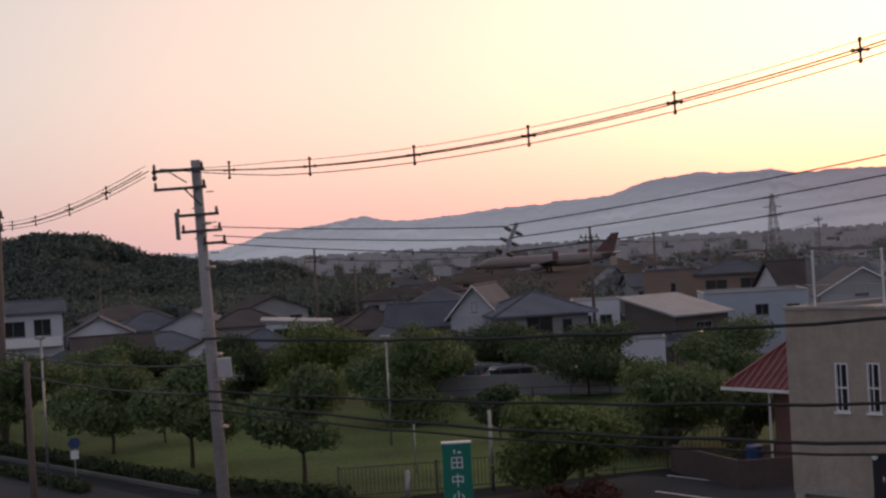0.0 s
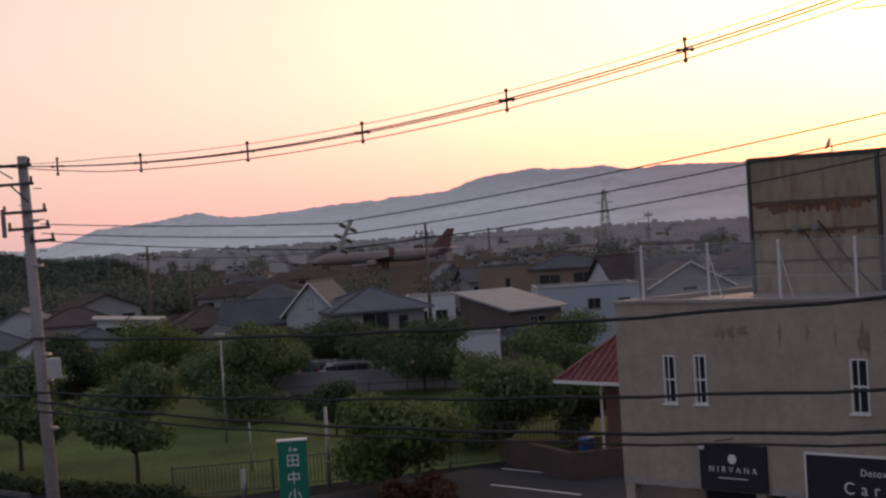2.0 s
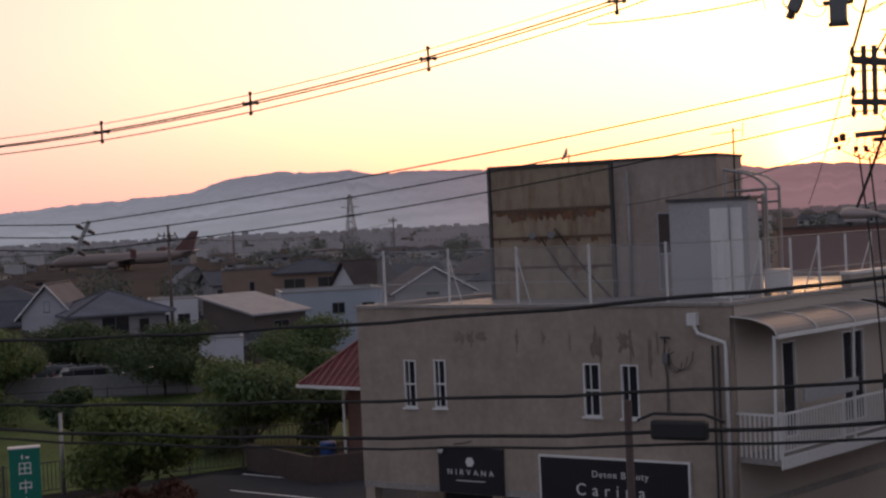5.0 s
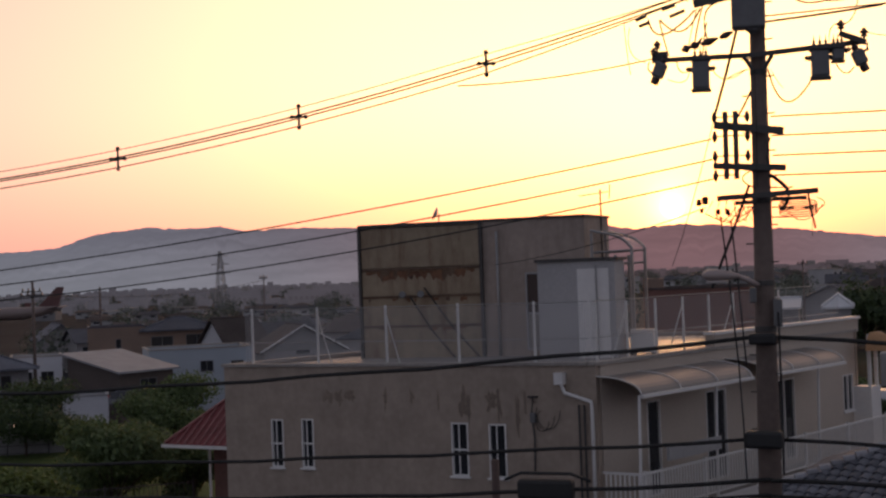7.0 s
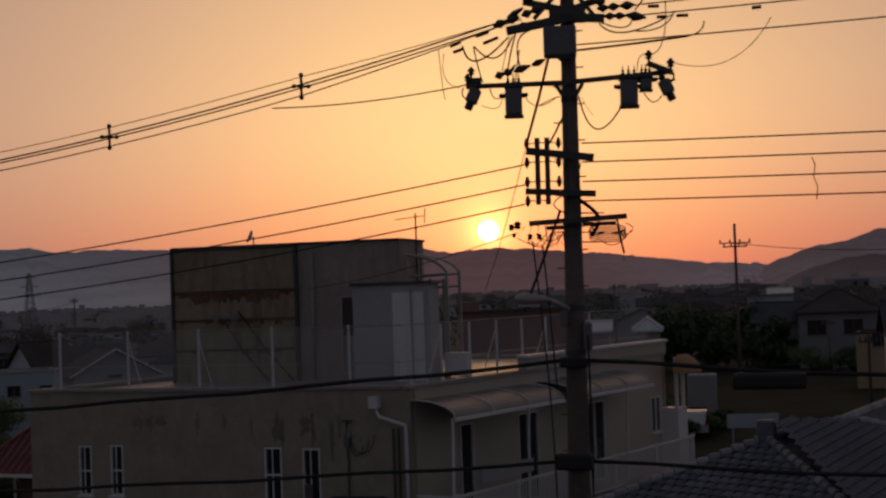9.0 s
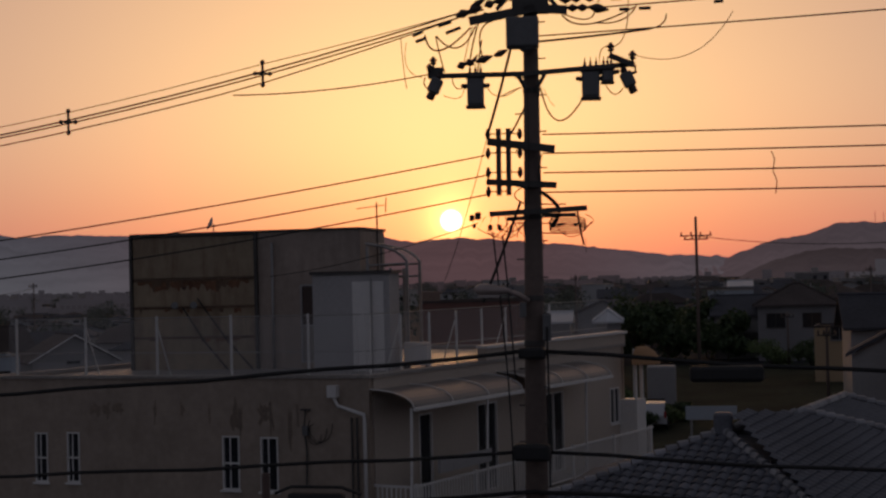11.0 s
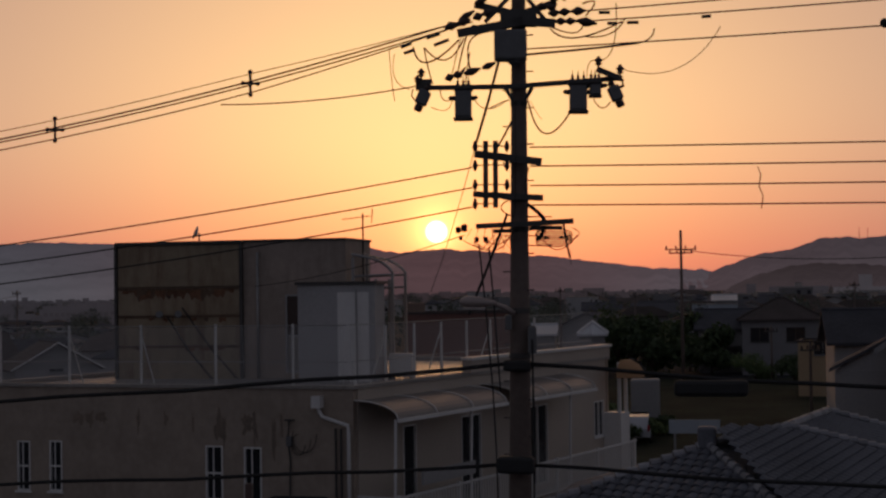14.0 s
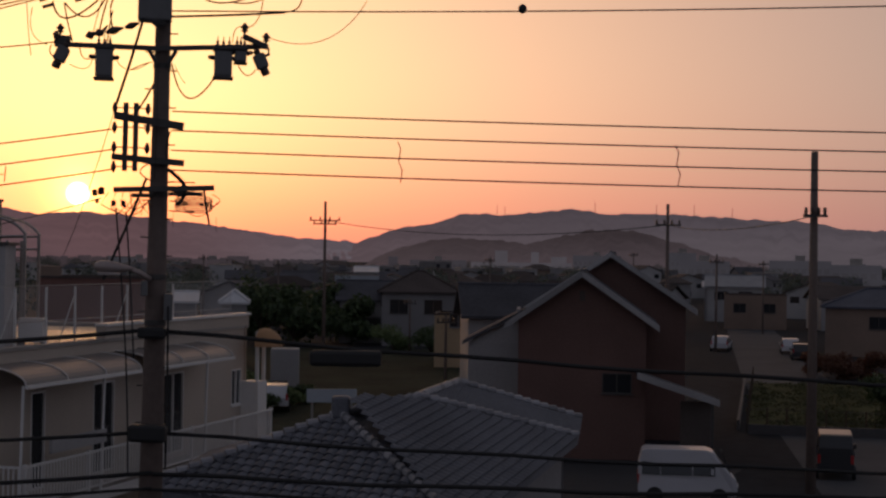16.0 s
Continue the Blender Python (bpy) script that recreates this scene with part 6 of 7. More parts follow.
# green school sign board on posts
sgn = thing("school_sign", Matrix.Translation((*bp(44.08, 45.0), 0)) @ Matrix.Rotation(radians(44), 4, "Z"), "tall green sign board with white characters", "sign")
part("board", boxed(-0.43, 0.43, -0.14, 0.14, 0.35, 2.72), mat("green_sign_paint", (0.0, 0.17, 0.115), 0.45, vary=0.1), sgn)
part("cap", boxed(-0.45, 0.45, -0.16, 0.16, 2.723, 2.77), WHITE, sgn)
for x in (-0.3, 0.3):
    part("leg", boxed(x - 0.04, x + 0.04, -0.04, 0.04, -0.1, 0.348), DSTEEL, sgn)
for z, ch in ((2.0, "田"), (1.48, "中"), (0.98, "小")):
    lettering(sgn, ch, (0.0, -0.145, z), 0.42)
part("mark", boxed(-0.09, -0.04, -0.145, -0.141, 2.43, 2.55), WHITE, sgn)
part("mark", boxed(0.03, 0.13, -0.145, -0.141, 2.43, 2.5), WHITE, sgn)


def lamp_post(x, y, h, label, head=True, r=0.05):
    p = thing("street_lamp" if head else "post", pose(x, y, 0), label, "street lamp" if head else "post")
    part("shaft", tubed([(0, 0, -0.1), (0, 0, h)], r, 10, r * 0.8), STEEL, p, smooth=True)
    if head:
        part("lamp_head", bevelled(-0.3, 0.22, -0.09, 0.09, h + 0.002, h + 0.12, 0.03), STEEL, p)
    return p


lamp_post(*bp(46.46, 66), 4.7, "slim grey park lamp post")
lamp_post(*bp(42.73, 52.5), 2.8, "plain grey post beside the school sign", False, 0.075)
lamp_post(*bp(59.18, 60.5), 5.85, "slim grey street lamp beside the road")
lamp_post(-36.6, 35.4, 1.1, "short grey pillar by the fence", False, 0.1)
lamp_post(*bp(45.6, 57.5), 1.9, "thin lawn post with a white lamp", False, 0.04)
far_pole(*bp(59.75, 52), 5.55, 0.14, "short brown wooden pole by the street", ())
rs = thing("road_sign", Matrix.Translation((*bp(58.2, 63.5), 0)) @ Matrix.Rotation(radians(58), 4, "Z"), "small blue and white road sign on a post", "sign")
part("shaft", tubed([(0, 0, -0.1), (0, 0, 1.5)], 0.035, 8), STEEL, rs)
part("plate", lathe(bmesh.new(), [(0.26, 0), (0.26, 0.02)], (0, -0.05, 1.4), 6, Vector((0, -1, 0))), mat("blue_sign", (0.03, 0.06, 0.16), 0.4), rs)
part("plate", boxed(-0.16, 0.16, -0.07, -0.04, 0.75, 1.1), WHITE, rs, "white plate")

# small clutter by the annexe
bn = thing("blue_bin", pose(-29.9, 46.2, 0), "blue plastic bin by the wall", "bin")
part("tub", lathe(bmesh.new(), [(0.24, 0), (0.3, 0.75), (0.31, 0.78)], n=14), mat("blue_plastic", (0.04, 0.1, 0.3), 0.4), bn)
part("lid", lathe(bmesh.new(), [(0.32, 0.783), (0.3, 0.85), (0.05, 0.9)], n=14), MATS["blue_plastic"], bn)
mc = thing("bollard", pose(-17.3, 31.6, 0), "red traffic cone before the shop", "cone")
part("cone", lathe(bmesh.new(), [(0.17, 0), (0.17, 0.03), (0.13, 0.04), (0.03, 0.7)], n=12), mat("red_plastic", (0.5, 0.03, 0.03), 0.5), mc)

# ---- houses west of the shop, over the park ----
LOWZ = -3.0


def west_house(label, az, d, w, dep, ztop, rh, roof, wallm, roofm, turn=0.0, wins=(), **kw):
    """A house on the lower ground beyond the park; ztop: height of its roof's top over the street."""
    x, y = bp(az, d + dep / 2)
    h = ztop - LOWZ - (rh if roof in ("hip", "gable_x", "gable_y") else 0.0) - 0.2
    return house(label, x, y, az + turn, w, dep, h, roof, rh, wallm, roofm, wins, base=LOWZ, **kw)


west_house("white two-storey house with a railed upper floor", 59.5, 150, 6.3, 7, 5.3, 0.9, "gable_x", WHITEWALL, HAZETILE, 0, (("f", 0.6, 5.0, 2.2, 1.5), ("f", 3.6, 5.0, 1.6, 1.6), ("f", 3.9, 1.2, 1.5, 1.8)))
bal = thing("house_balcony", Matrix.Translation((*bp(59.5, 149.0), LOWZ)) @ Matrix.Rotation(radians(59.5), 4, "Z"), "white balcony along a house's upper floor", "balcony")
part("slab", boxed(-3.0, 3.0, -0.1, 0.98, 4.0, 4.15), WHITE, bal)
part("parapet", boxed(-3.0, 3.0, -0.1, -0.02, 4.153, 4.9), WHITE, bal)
west_house("small grey gabled house front", 57.0, 150, 6.2, 7, 3.5, 1.6, "gable_y", WHITEWALL, HAZETILE, 0, (("f", 1.8, 3.2, 1.6, 1.0),))
west_house("low long house with a grey tiled roof", 55.2, 172, 8, 7, 3.0, 1.9, "hip", WHITEWALL, HAZETILE, 5, (("f", 2, 2.6, 1.6, 1.0),))
west_house("house with a pale gable and grey roof", 53.4, 168, 7.5, 7, 2.9, 1.7, "gable_y", WHITEWALL, HAZETILE, -8)
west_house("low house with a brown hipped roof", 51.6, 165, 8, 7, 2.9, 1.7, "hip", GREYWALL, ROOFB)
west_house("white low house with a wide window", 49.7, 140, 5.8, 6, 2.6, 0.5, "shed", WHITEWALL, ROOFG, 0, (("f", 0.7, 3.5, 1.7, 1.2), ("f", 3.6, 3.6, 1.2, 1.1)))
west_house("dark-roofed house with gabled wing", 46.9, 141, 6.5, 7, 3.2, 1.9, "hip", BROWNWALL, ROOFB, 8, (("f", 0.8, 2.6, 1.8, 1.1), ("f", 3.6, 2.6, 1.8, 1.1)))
west_house("dark-roofed brown house with a veranda", 44.9, 135, 6.0, 7, 3.4, 1.8, "gable_x", BROWNWALL, HAZETILE, -4, (("f", 0.6, 2.5, 2.0, 1.1), ("f", 3.4, 2.5, 2.0, 1.1)))
west_house("pale house with a steep gable and small attic window", 42.55, 130, 4.3, 8, 4.9, 2.4, "gable_y", WHITEWALL, HAZETILE, -14, (("f", 0.8, 2.6, 1.2, 1.0), ("f", 1.9, 5.6, 0.5, 0.9)), trim=WHITE)
west_house("two-storey house with a dark hipped tile roof", 40.75, 127, 7.6, 7.6, 4.3, 1.75, "hip", GREYWALL, HAZETILE, 14, (("f", 2.2, 3.2, 2.3, 1.9), ("f", 5.3, 3.6, 0.9, 1.2), ("f", 0.6, 3.6, 0.7, 1.3)), over=0.7)
west_house("pale grey house with a dark gabled roof", 37.65, 226, 5.6, 7, 3.6, 2.0, "gable_y", GREYWALL, HAZETILE, 10, (("f", 1.4, 4.2, 1.5, 1.2),))
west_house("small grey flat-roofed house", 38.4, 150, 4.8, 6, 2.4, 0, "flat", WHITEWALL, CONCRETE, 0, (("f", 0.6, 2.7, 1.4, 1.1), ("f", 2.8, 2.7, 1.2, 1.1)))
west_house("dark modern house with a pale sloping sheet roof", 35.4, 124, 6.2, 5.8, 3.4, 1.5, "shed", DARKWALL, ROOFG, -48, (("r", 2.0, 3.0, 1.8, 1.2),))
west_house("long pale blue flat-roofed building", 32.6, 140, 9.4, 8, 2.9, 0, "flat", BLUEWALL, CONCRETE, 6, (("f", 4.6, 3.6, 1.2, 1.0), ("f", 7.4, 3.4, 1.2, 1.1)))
west_house("dark brown flat-roofed house", 35.5, 170, 6.2, 7, 4.4, 0, "flat", BROWNWALL, HAZETILE, 0, (("f", 3.0, 4.6, 0.6, 1.3),))
west_house("brown house with low hipped roof and balcony", 33.2, 170, 7.8, 7, 5.2, 1.3, "hip", BROWNWALL, HAZETILE, 0, (("f", 0.8, 4.4, 2.4, 1.6), ("f", 4.6, 4.2, 2.4, 1.9)))
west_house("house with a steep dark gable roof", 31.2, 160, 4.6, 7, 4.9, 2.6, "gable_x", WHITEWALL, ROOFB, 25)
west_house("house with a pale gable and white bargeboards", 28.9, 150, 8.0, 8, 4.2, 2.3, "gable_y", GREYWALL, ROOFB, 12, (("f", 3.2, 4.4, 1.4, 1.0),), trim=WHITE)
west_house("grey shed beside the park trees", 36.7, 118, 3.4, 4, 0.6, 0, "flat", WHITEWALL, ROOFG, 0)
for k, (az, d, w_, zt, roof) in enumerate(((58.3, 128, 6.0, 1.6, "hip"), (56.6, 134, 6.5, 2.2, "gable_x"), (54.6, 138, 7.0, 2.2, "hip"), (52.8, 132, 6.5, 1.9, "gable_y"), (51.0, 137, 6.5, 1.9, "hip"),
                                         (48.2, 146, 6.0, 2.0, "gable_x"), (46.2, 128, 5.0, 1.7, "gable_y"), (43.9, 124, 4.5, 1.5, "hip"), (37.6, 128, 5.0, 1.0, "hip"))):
    west_house(("low house with a dark grey tiled roof", "low pale house with a brown tiled roof")[k % 2], az, d, w_, 6, zt, 1.5, roof, (WHITEWALL, GREYWALL, BROWNWALL)[k % 3], (HAZETILE, ROOFB)[k % 2], (-9, 5, 12, -4)[k % 4],
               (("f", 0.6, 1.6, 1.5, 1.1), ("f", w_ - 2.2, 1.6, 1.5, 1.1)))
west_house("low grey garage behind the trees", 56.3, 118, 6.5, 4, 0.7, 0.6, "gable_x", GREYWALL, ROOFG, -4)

# ---- yards and houses to the east ----
gh = house("brown two-storey house with a steep gable and pale bargeboards", 5.75, 70.5, -6, 5.6, 8.0, 6.05, "gable_y", 1.95, mat("brown_brick_siding", (0.15, 0.085, 0.07), 0.85, grain=10, vary=0.2), ROOF,
           (("f", 3.7, 2.9, 1.3, 0.9),), over=0.55, trim=PALEWALL, frame_mat=DSTEEL)
part("gable_vent", boxed(-0.12, 0.12, -4.04, -4.003, 6.95, 7.4), DARKWALL, gh)
house("brown house wing with a steep gable and pale bargeboards", 7.75, 77.8, -7, 7.3, 7.0, 6.5, "gable_y", 2.4, MATS["brown_brick_siding"], ROOF, (), over=0.55, trim=PALEWALL)
porch = thing("porch_roof", pose(9.3, 64.9, 0, 0, 0, -5), "dark porch with a sloping pale-edged roof", "porch")
part("roof", slab(bmesh.new(), [(-1.7, -0.9, 3.95), (1.7, -0.9, 2.85), (1.7, 1.4, 2.85), (-1.7, 1.4, 3.95)], 0.15), ROOF, porch)
part("edge", slab(bmesh.new(), [(-1.72, -0.96, 4.02), (1.74, -0.96, 2.92), (1.74, -0.904, 2.92), (-1.72, -0.904, 4.02)], 0.28), PALEWALL, porch)
part("post", boxed(1.4, 1.52, -0.7, -0.58, 0, 2.75), DSTEEL, porch)
part("wall", boxed(0.2, 1.6, 0.6, 0.75, 0, 2.7), DARKWALL, porch)
house("pale lean-to beside the brown house", 1.7, 74.5, -3, 2.4, 4.0, 4.6, "shed", -1.6, PALEWALL, ROOF, (), over=0.3)
house("house with a dark grey roof behind the brown house", 2.9, 92, 4, 5.5, 7, 5.4, "gable_x", 1.6, PALEWALL, ROOF, (("f", 0.5, 3.2, 1.4, 1.2),))
house("two-storey house with dark tiled roof and balcony", -4.4, 153, 2, 7.5, 7, 5.4, "hip", 2.0, GREYWALL, ROOFB, (("f", 0.8, 3.2, 1.8, 1.4), ("f", 4.2, 3.2, 1.8, 1.4)), frame_mat=DSTEEL)
bal2 = thing("house_balcony", Matrix.Translation((*bp(3.35, 153.4), 0)) @ Matrix.Rotation(radians(4), 4, "Z"), "pale balcony along a house's upper floor", "balcony")
part("slab", boxed(-2.6, 2.6, -0.1, 1.0, 2.6, 2.72), PALEWALL, bal2)
part("parapet", boxed(-2.6, 2.6, -0.1, -0.02, 2.723, 3.75), PALEWALL, bal2)
house("two-storey house with a pale balcony", *bp(3.35, 158), 4, 7.2, 7, 4.4, "gable_x", 1.7, GREYWALL, ROOF, (("f", 0.8, 2.9, 2.0, 1.3), ("f", 4.2, 2.9, 2.0, 1.3)), frame_mat=DSTEEL)
house("small ochre rendered house", *bp(0.15, 124), -2, 3.6, 6, 4.2, "flat", 1.6, OCHRE, ROOFB, (("f", 1.2, 3.2, 1.4, 1.2),))
house("long house with a blue-grey hipped roof beside the lane", *bp(-16.3, 152), -14, 15.0, 8, 4.7, "hip", 1.7, BROWNWALL, mat("blue_grey_tiles", (0.085, 0.09, 0.115), 0.8, grain=5, vary=0.3), (("f", 4.0, 2.6, 1.8, 1.2), ("f", 9.0, 2.6, 1.8, 1.2)), frame_mat=DSTEEL)
house("brown flat-roofed building down the lane", *bp(-10.9, 205), -10, 8.0, 7, 4.5, "flat", 0, BROWNWALL, ROOFB, (("f", 1.2, 2.2, 1.6, 1.2), ("f", 5.0, 2.2, 1.6, 1.2)), name="building", frame_mat=DSTEEL)
# sheet roofs from here on: a white glint painted as a pale base colour
house("low shed with a pale sheet roof behind the lane", *bp(-10.0, 230), -10, 7.5, 6, 5.0, "gable_x", 0.7, GREYWALL, mat("glint_sheet_roof", (0.62, 0.62, 0.63), 0.45, vary=0.15), (), name="building")
house("pale blue flat-roofed building", *bp(4.05, 225), 4, 6.5, 6, 6.0, "flat", 0, BLUEWALL, CONCRETE, (("f", 0.8, 3.6, 1.6, 1.2), ("f", 4.0, 3.6, 1.6, 1.2)), name="building")
house("small house with a shining sheet roof", *bp(3.7, 232), 4, 3.0, 5, 6.5, "gable_x", 0.6, GREYWALL, MATS["glint_sheet_roof"], (), name="building")
house("low house with a glinting sheet roof behind the shop", *bp(10.4, 118), 8, 1.6, 4, 5.1, "gable_x", 0.6, GREYWALL, MATS["glint_sheet_roof"], (), name="building", over=0.25)
house("low house with a pale hipped sheet roof", *bp(8.6, 120), 8, 1.9, 4, 5.1, "hip", 0.9, GREYWALL, MATS["glint_sheet_roof"], (), name="building", over=0.25)
house("house with a sheet roof down the lane", 40.5, 226, -10, 8, 7, 5.2, "gable_x", 1.4, PALEWALL, ROOFG, (("f", 1.0, 3.2, 2.0, 1.3), ("f", 4.5, 3.2, 2.0, 1.3)))
house("brown flat-topped block behind the shop", *bp(13.6, 88), 13.6, 6.2, 5, 7.35, "flat", 0, mat("red_brown_siding", (0.2, 0.1, 0.08), 0.85, vary=0.2), ROOFB, (), name="building")
tk = thing("roof_tank", Matrix.Translation((*bp(15.3, 87.6), 7.0)) @ Matrix.Rotation(radians(15), 4, "Z"), "dark brown tank box on a flat roof", "tank")
part("case", bevelled(-0.6, 0.6, -0.4, 0.4, 0.16, 1.0, 0.04), BROWNWALL, tk)
for x in (-0.5, 0.4):
    part("foot", boxed(x, x + 0.1, -0.35, 0.35, 0.0, 0.158), DSTEEL, tk)
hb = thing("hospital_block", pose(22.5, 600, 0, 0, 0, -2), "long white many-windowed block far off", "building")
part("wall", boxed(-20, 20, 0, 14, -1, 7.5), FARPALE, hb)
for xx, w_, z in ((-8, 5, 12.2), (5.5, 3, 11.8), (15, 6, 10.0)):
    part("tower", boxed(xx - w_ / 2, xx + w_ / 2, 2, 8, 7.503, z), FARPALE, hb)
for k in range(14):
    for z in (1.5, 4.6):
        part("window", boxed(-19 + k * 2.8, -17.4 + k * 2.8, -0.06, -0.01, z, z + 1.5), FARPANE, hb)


# ---- near tiled house ----
th_ = thing("tiled_house", Matrix.Identity(4), "low house with a grey clay-tiled hip roof", "house")
S85 = Matrix.Translation((0, 0, 8.7)) @ Matrix.Scale(0.85, 4) @ Matrix.Translation((0, 0, -8.7))
P1, P2, P3 = (S85 @ Vector(p) for p in ((-2.65, 35.0, 5.05), (-0.9, 37.1, 5.28), (0.05, 40.1, 5.4)))
R1, R2 = S85 @ Vector((3.45, 42.0, 4.3)), S85 @ Vector((3.2, 39.9, 4.05))
E1, E2, E4, E5 = (S85 @ Vector(p) for p in ((-7.0, 33.6, 3.5), (0.25, 30.4, 3.3), (-6.2, 38.2, 3.8), (-4.5, 42.5, 3.9)))
roof_t = plate_part("roof", [E1, E2, P1], 0.15, TILE, th_)
for pts in ([P1, E2, R2, P2], [E1, P1, P2, E4], [P2, R2, R1, P3], [E4, P2, P3, E5]):
    plate_part("roof_slope", pts, 0.15, TILE, th_)
ring_ = [(-5.4, 29.4), (0.1, 27.0), (2.4, 33.8), (2.3, 35.0), (-3.6, 35.4)]
tops = (3.95, 3.95, 4.5, 4.55, 4.05)
for k, (p, q) in enumerate(zip(ring_, ring_[1:] + ring_[:1])):
    p, q = Vector((*p, 0)), Vector((*q, 0))
    L = (q - p).length - 0.17
    bm = prism([(0, 0), (L, 0), (L, tops[(k + 1) % 5]), (0, tops[k])], "y", 0, 0.15)
    bm.transform(along(p, q))
    part("wall", bm, GREYWALL, th_)


RIDGE_TILE = mat("pale_ridge_tile", (0.25, 0.25, 0.265), 0.5, grain=14, vary=0.3, each=0.3)


def ridge_tiles(p, q, r=0.085, step=0.24):
    n = int((q - p).length / step)
    for i in range(n):
        a, b = p.lerp(q, i / n), p.lerp(q, (i + 0.92) / n)
        part("ridge_tile", tubed([a + Vector((0, 0, 0.05)), b + Vector((0, 0, 0.08))], r * 0.92, 8, r * 1.1), RIDGE_TILE, roof_t)


for p, q in ((P1, E2), (P1, P2), (P2, P3), (P2, R2), (P3, R1), (P1, E1)):
    ridge_tiles(p, q)
part("ridge_end", bevelled(-0.18, 0.18, -0.15, 0.15, -0.05, 0.4, 0.06), TILE, roof_t).matrix_basis = Matrix.Translation(P1)
# pantile courses on the street slope


def courses(poly, step_u, step_v, limit):
    """Tiles over a convex slope whose first two corners are its eave, laid in rows along the eave."""
    a, b = poly[0], poly[1]
    u = (b - a).normalized()
    nrm = u.cross(poly[2] - a).normalized()
    if nrm.z < 0:
        nrm = -nrm
    v = nrm.cross(u).normalized()
    if v.dot(poly[2] - a) < 0:
        v = -v
    flat = [(u.dot(p - a), v.dot(p - a)) for p in poly]
    H_ = max(q[1] for q in flat)
    bm = bmesh.new()
    rim = [(-0.5, 0.0), (-0.25, 0.035), (0.0, 0.05), (0.25, 0.035), (0.5, 0.0)]
    for j in range(2):
        for s, h in rim:
            bm.verts.new((s * step_u * 0.96, j * step_v * 1.12, h + (0.035 if j == 0 else 0.0)))
    bm.verts.ensure_lookup_table()
    for k in range(4):
        bm.faces.new((bm.verts[k], bm.verts[k + 1], bm.verts[k + 6], bm.verts[k + 5]))
    low = [bm.verts.new((s * step_u * 0.96, 0, -0.01)) for s, h in rim]
    bm.verts.ensure_lookup_table()
    for k in range(4):
        bm.faces.new((bm.verts[k], low[k], low[k + 1], bm.verts[k + 1]))
    me_ = bpy.data.meshes.new("tile")
    bm.to_mesh(me_)
    bm.free()
    me_.materials.append(TILE)
    rot = Matrix((u, v, nrm)).transposed().to_4x4()
    spots = []
    for j in range(int(H_ / step_v)):
        hgt = (j + 0.3) * step_v
        xs = [x0 + (x1 - x0) * (hgt - y0) / (y1 - y0) for (x0, y0), (x1, y1) in zip(flat, flat[1:] + flat[:1]) if (y0 - hgt) * (y1 - hgt) < 0]
        if len(xs) < 2:
            continue
        x0, x1 = min(xs), max(xs)
        for i in range(int((x1 - x0) / step_u)):
            spots.append(a + u * (x0 + (i + 0.5) * step_u) + v * (j * step_v) + nrm * 0.012)
    spots.sort(key=lambda p: (p - Vector((-1.3, 28, 5))).length)
    for p in spots[:limit]:
        ob = new("tile", me_)
        ob.parent = roof_t
        ob.matrix_basis = Matrix.Translation(p) @ rot
    vs, fs = [], []
    base_v = [rot @ w_.co for w_ in me_.vertices]
    for p in spots[limit:]:
        k0 = len(vs)
        vs += [(p + w_)[:] for w_ in base_v]
        fs += [tuple(k0 + i for i in f.vertices) for f in me_.polygons]
    if vs:
        m2 = bpy.data.meshes.new("tile_field")
        m2.from_pydata(vs, [], fs)
        m2.materials.append(TILE)
        o2 = new("tile_field", m2)
        o2.parent = roof_t
        tagged(o2, kind="stuff")


courses([E1, E2, P1], 0.22, 0.2, 300)
for slope in ([E2, R2, P2, P1], [R2, R1, P3, P2]):
    courses(slope, 0.22, 0.2, 0)

# ---- vehicles ----


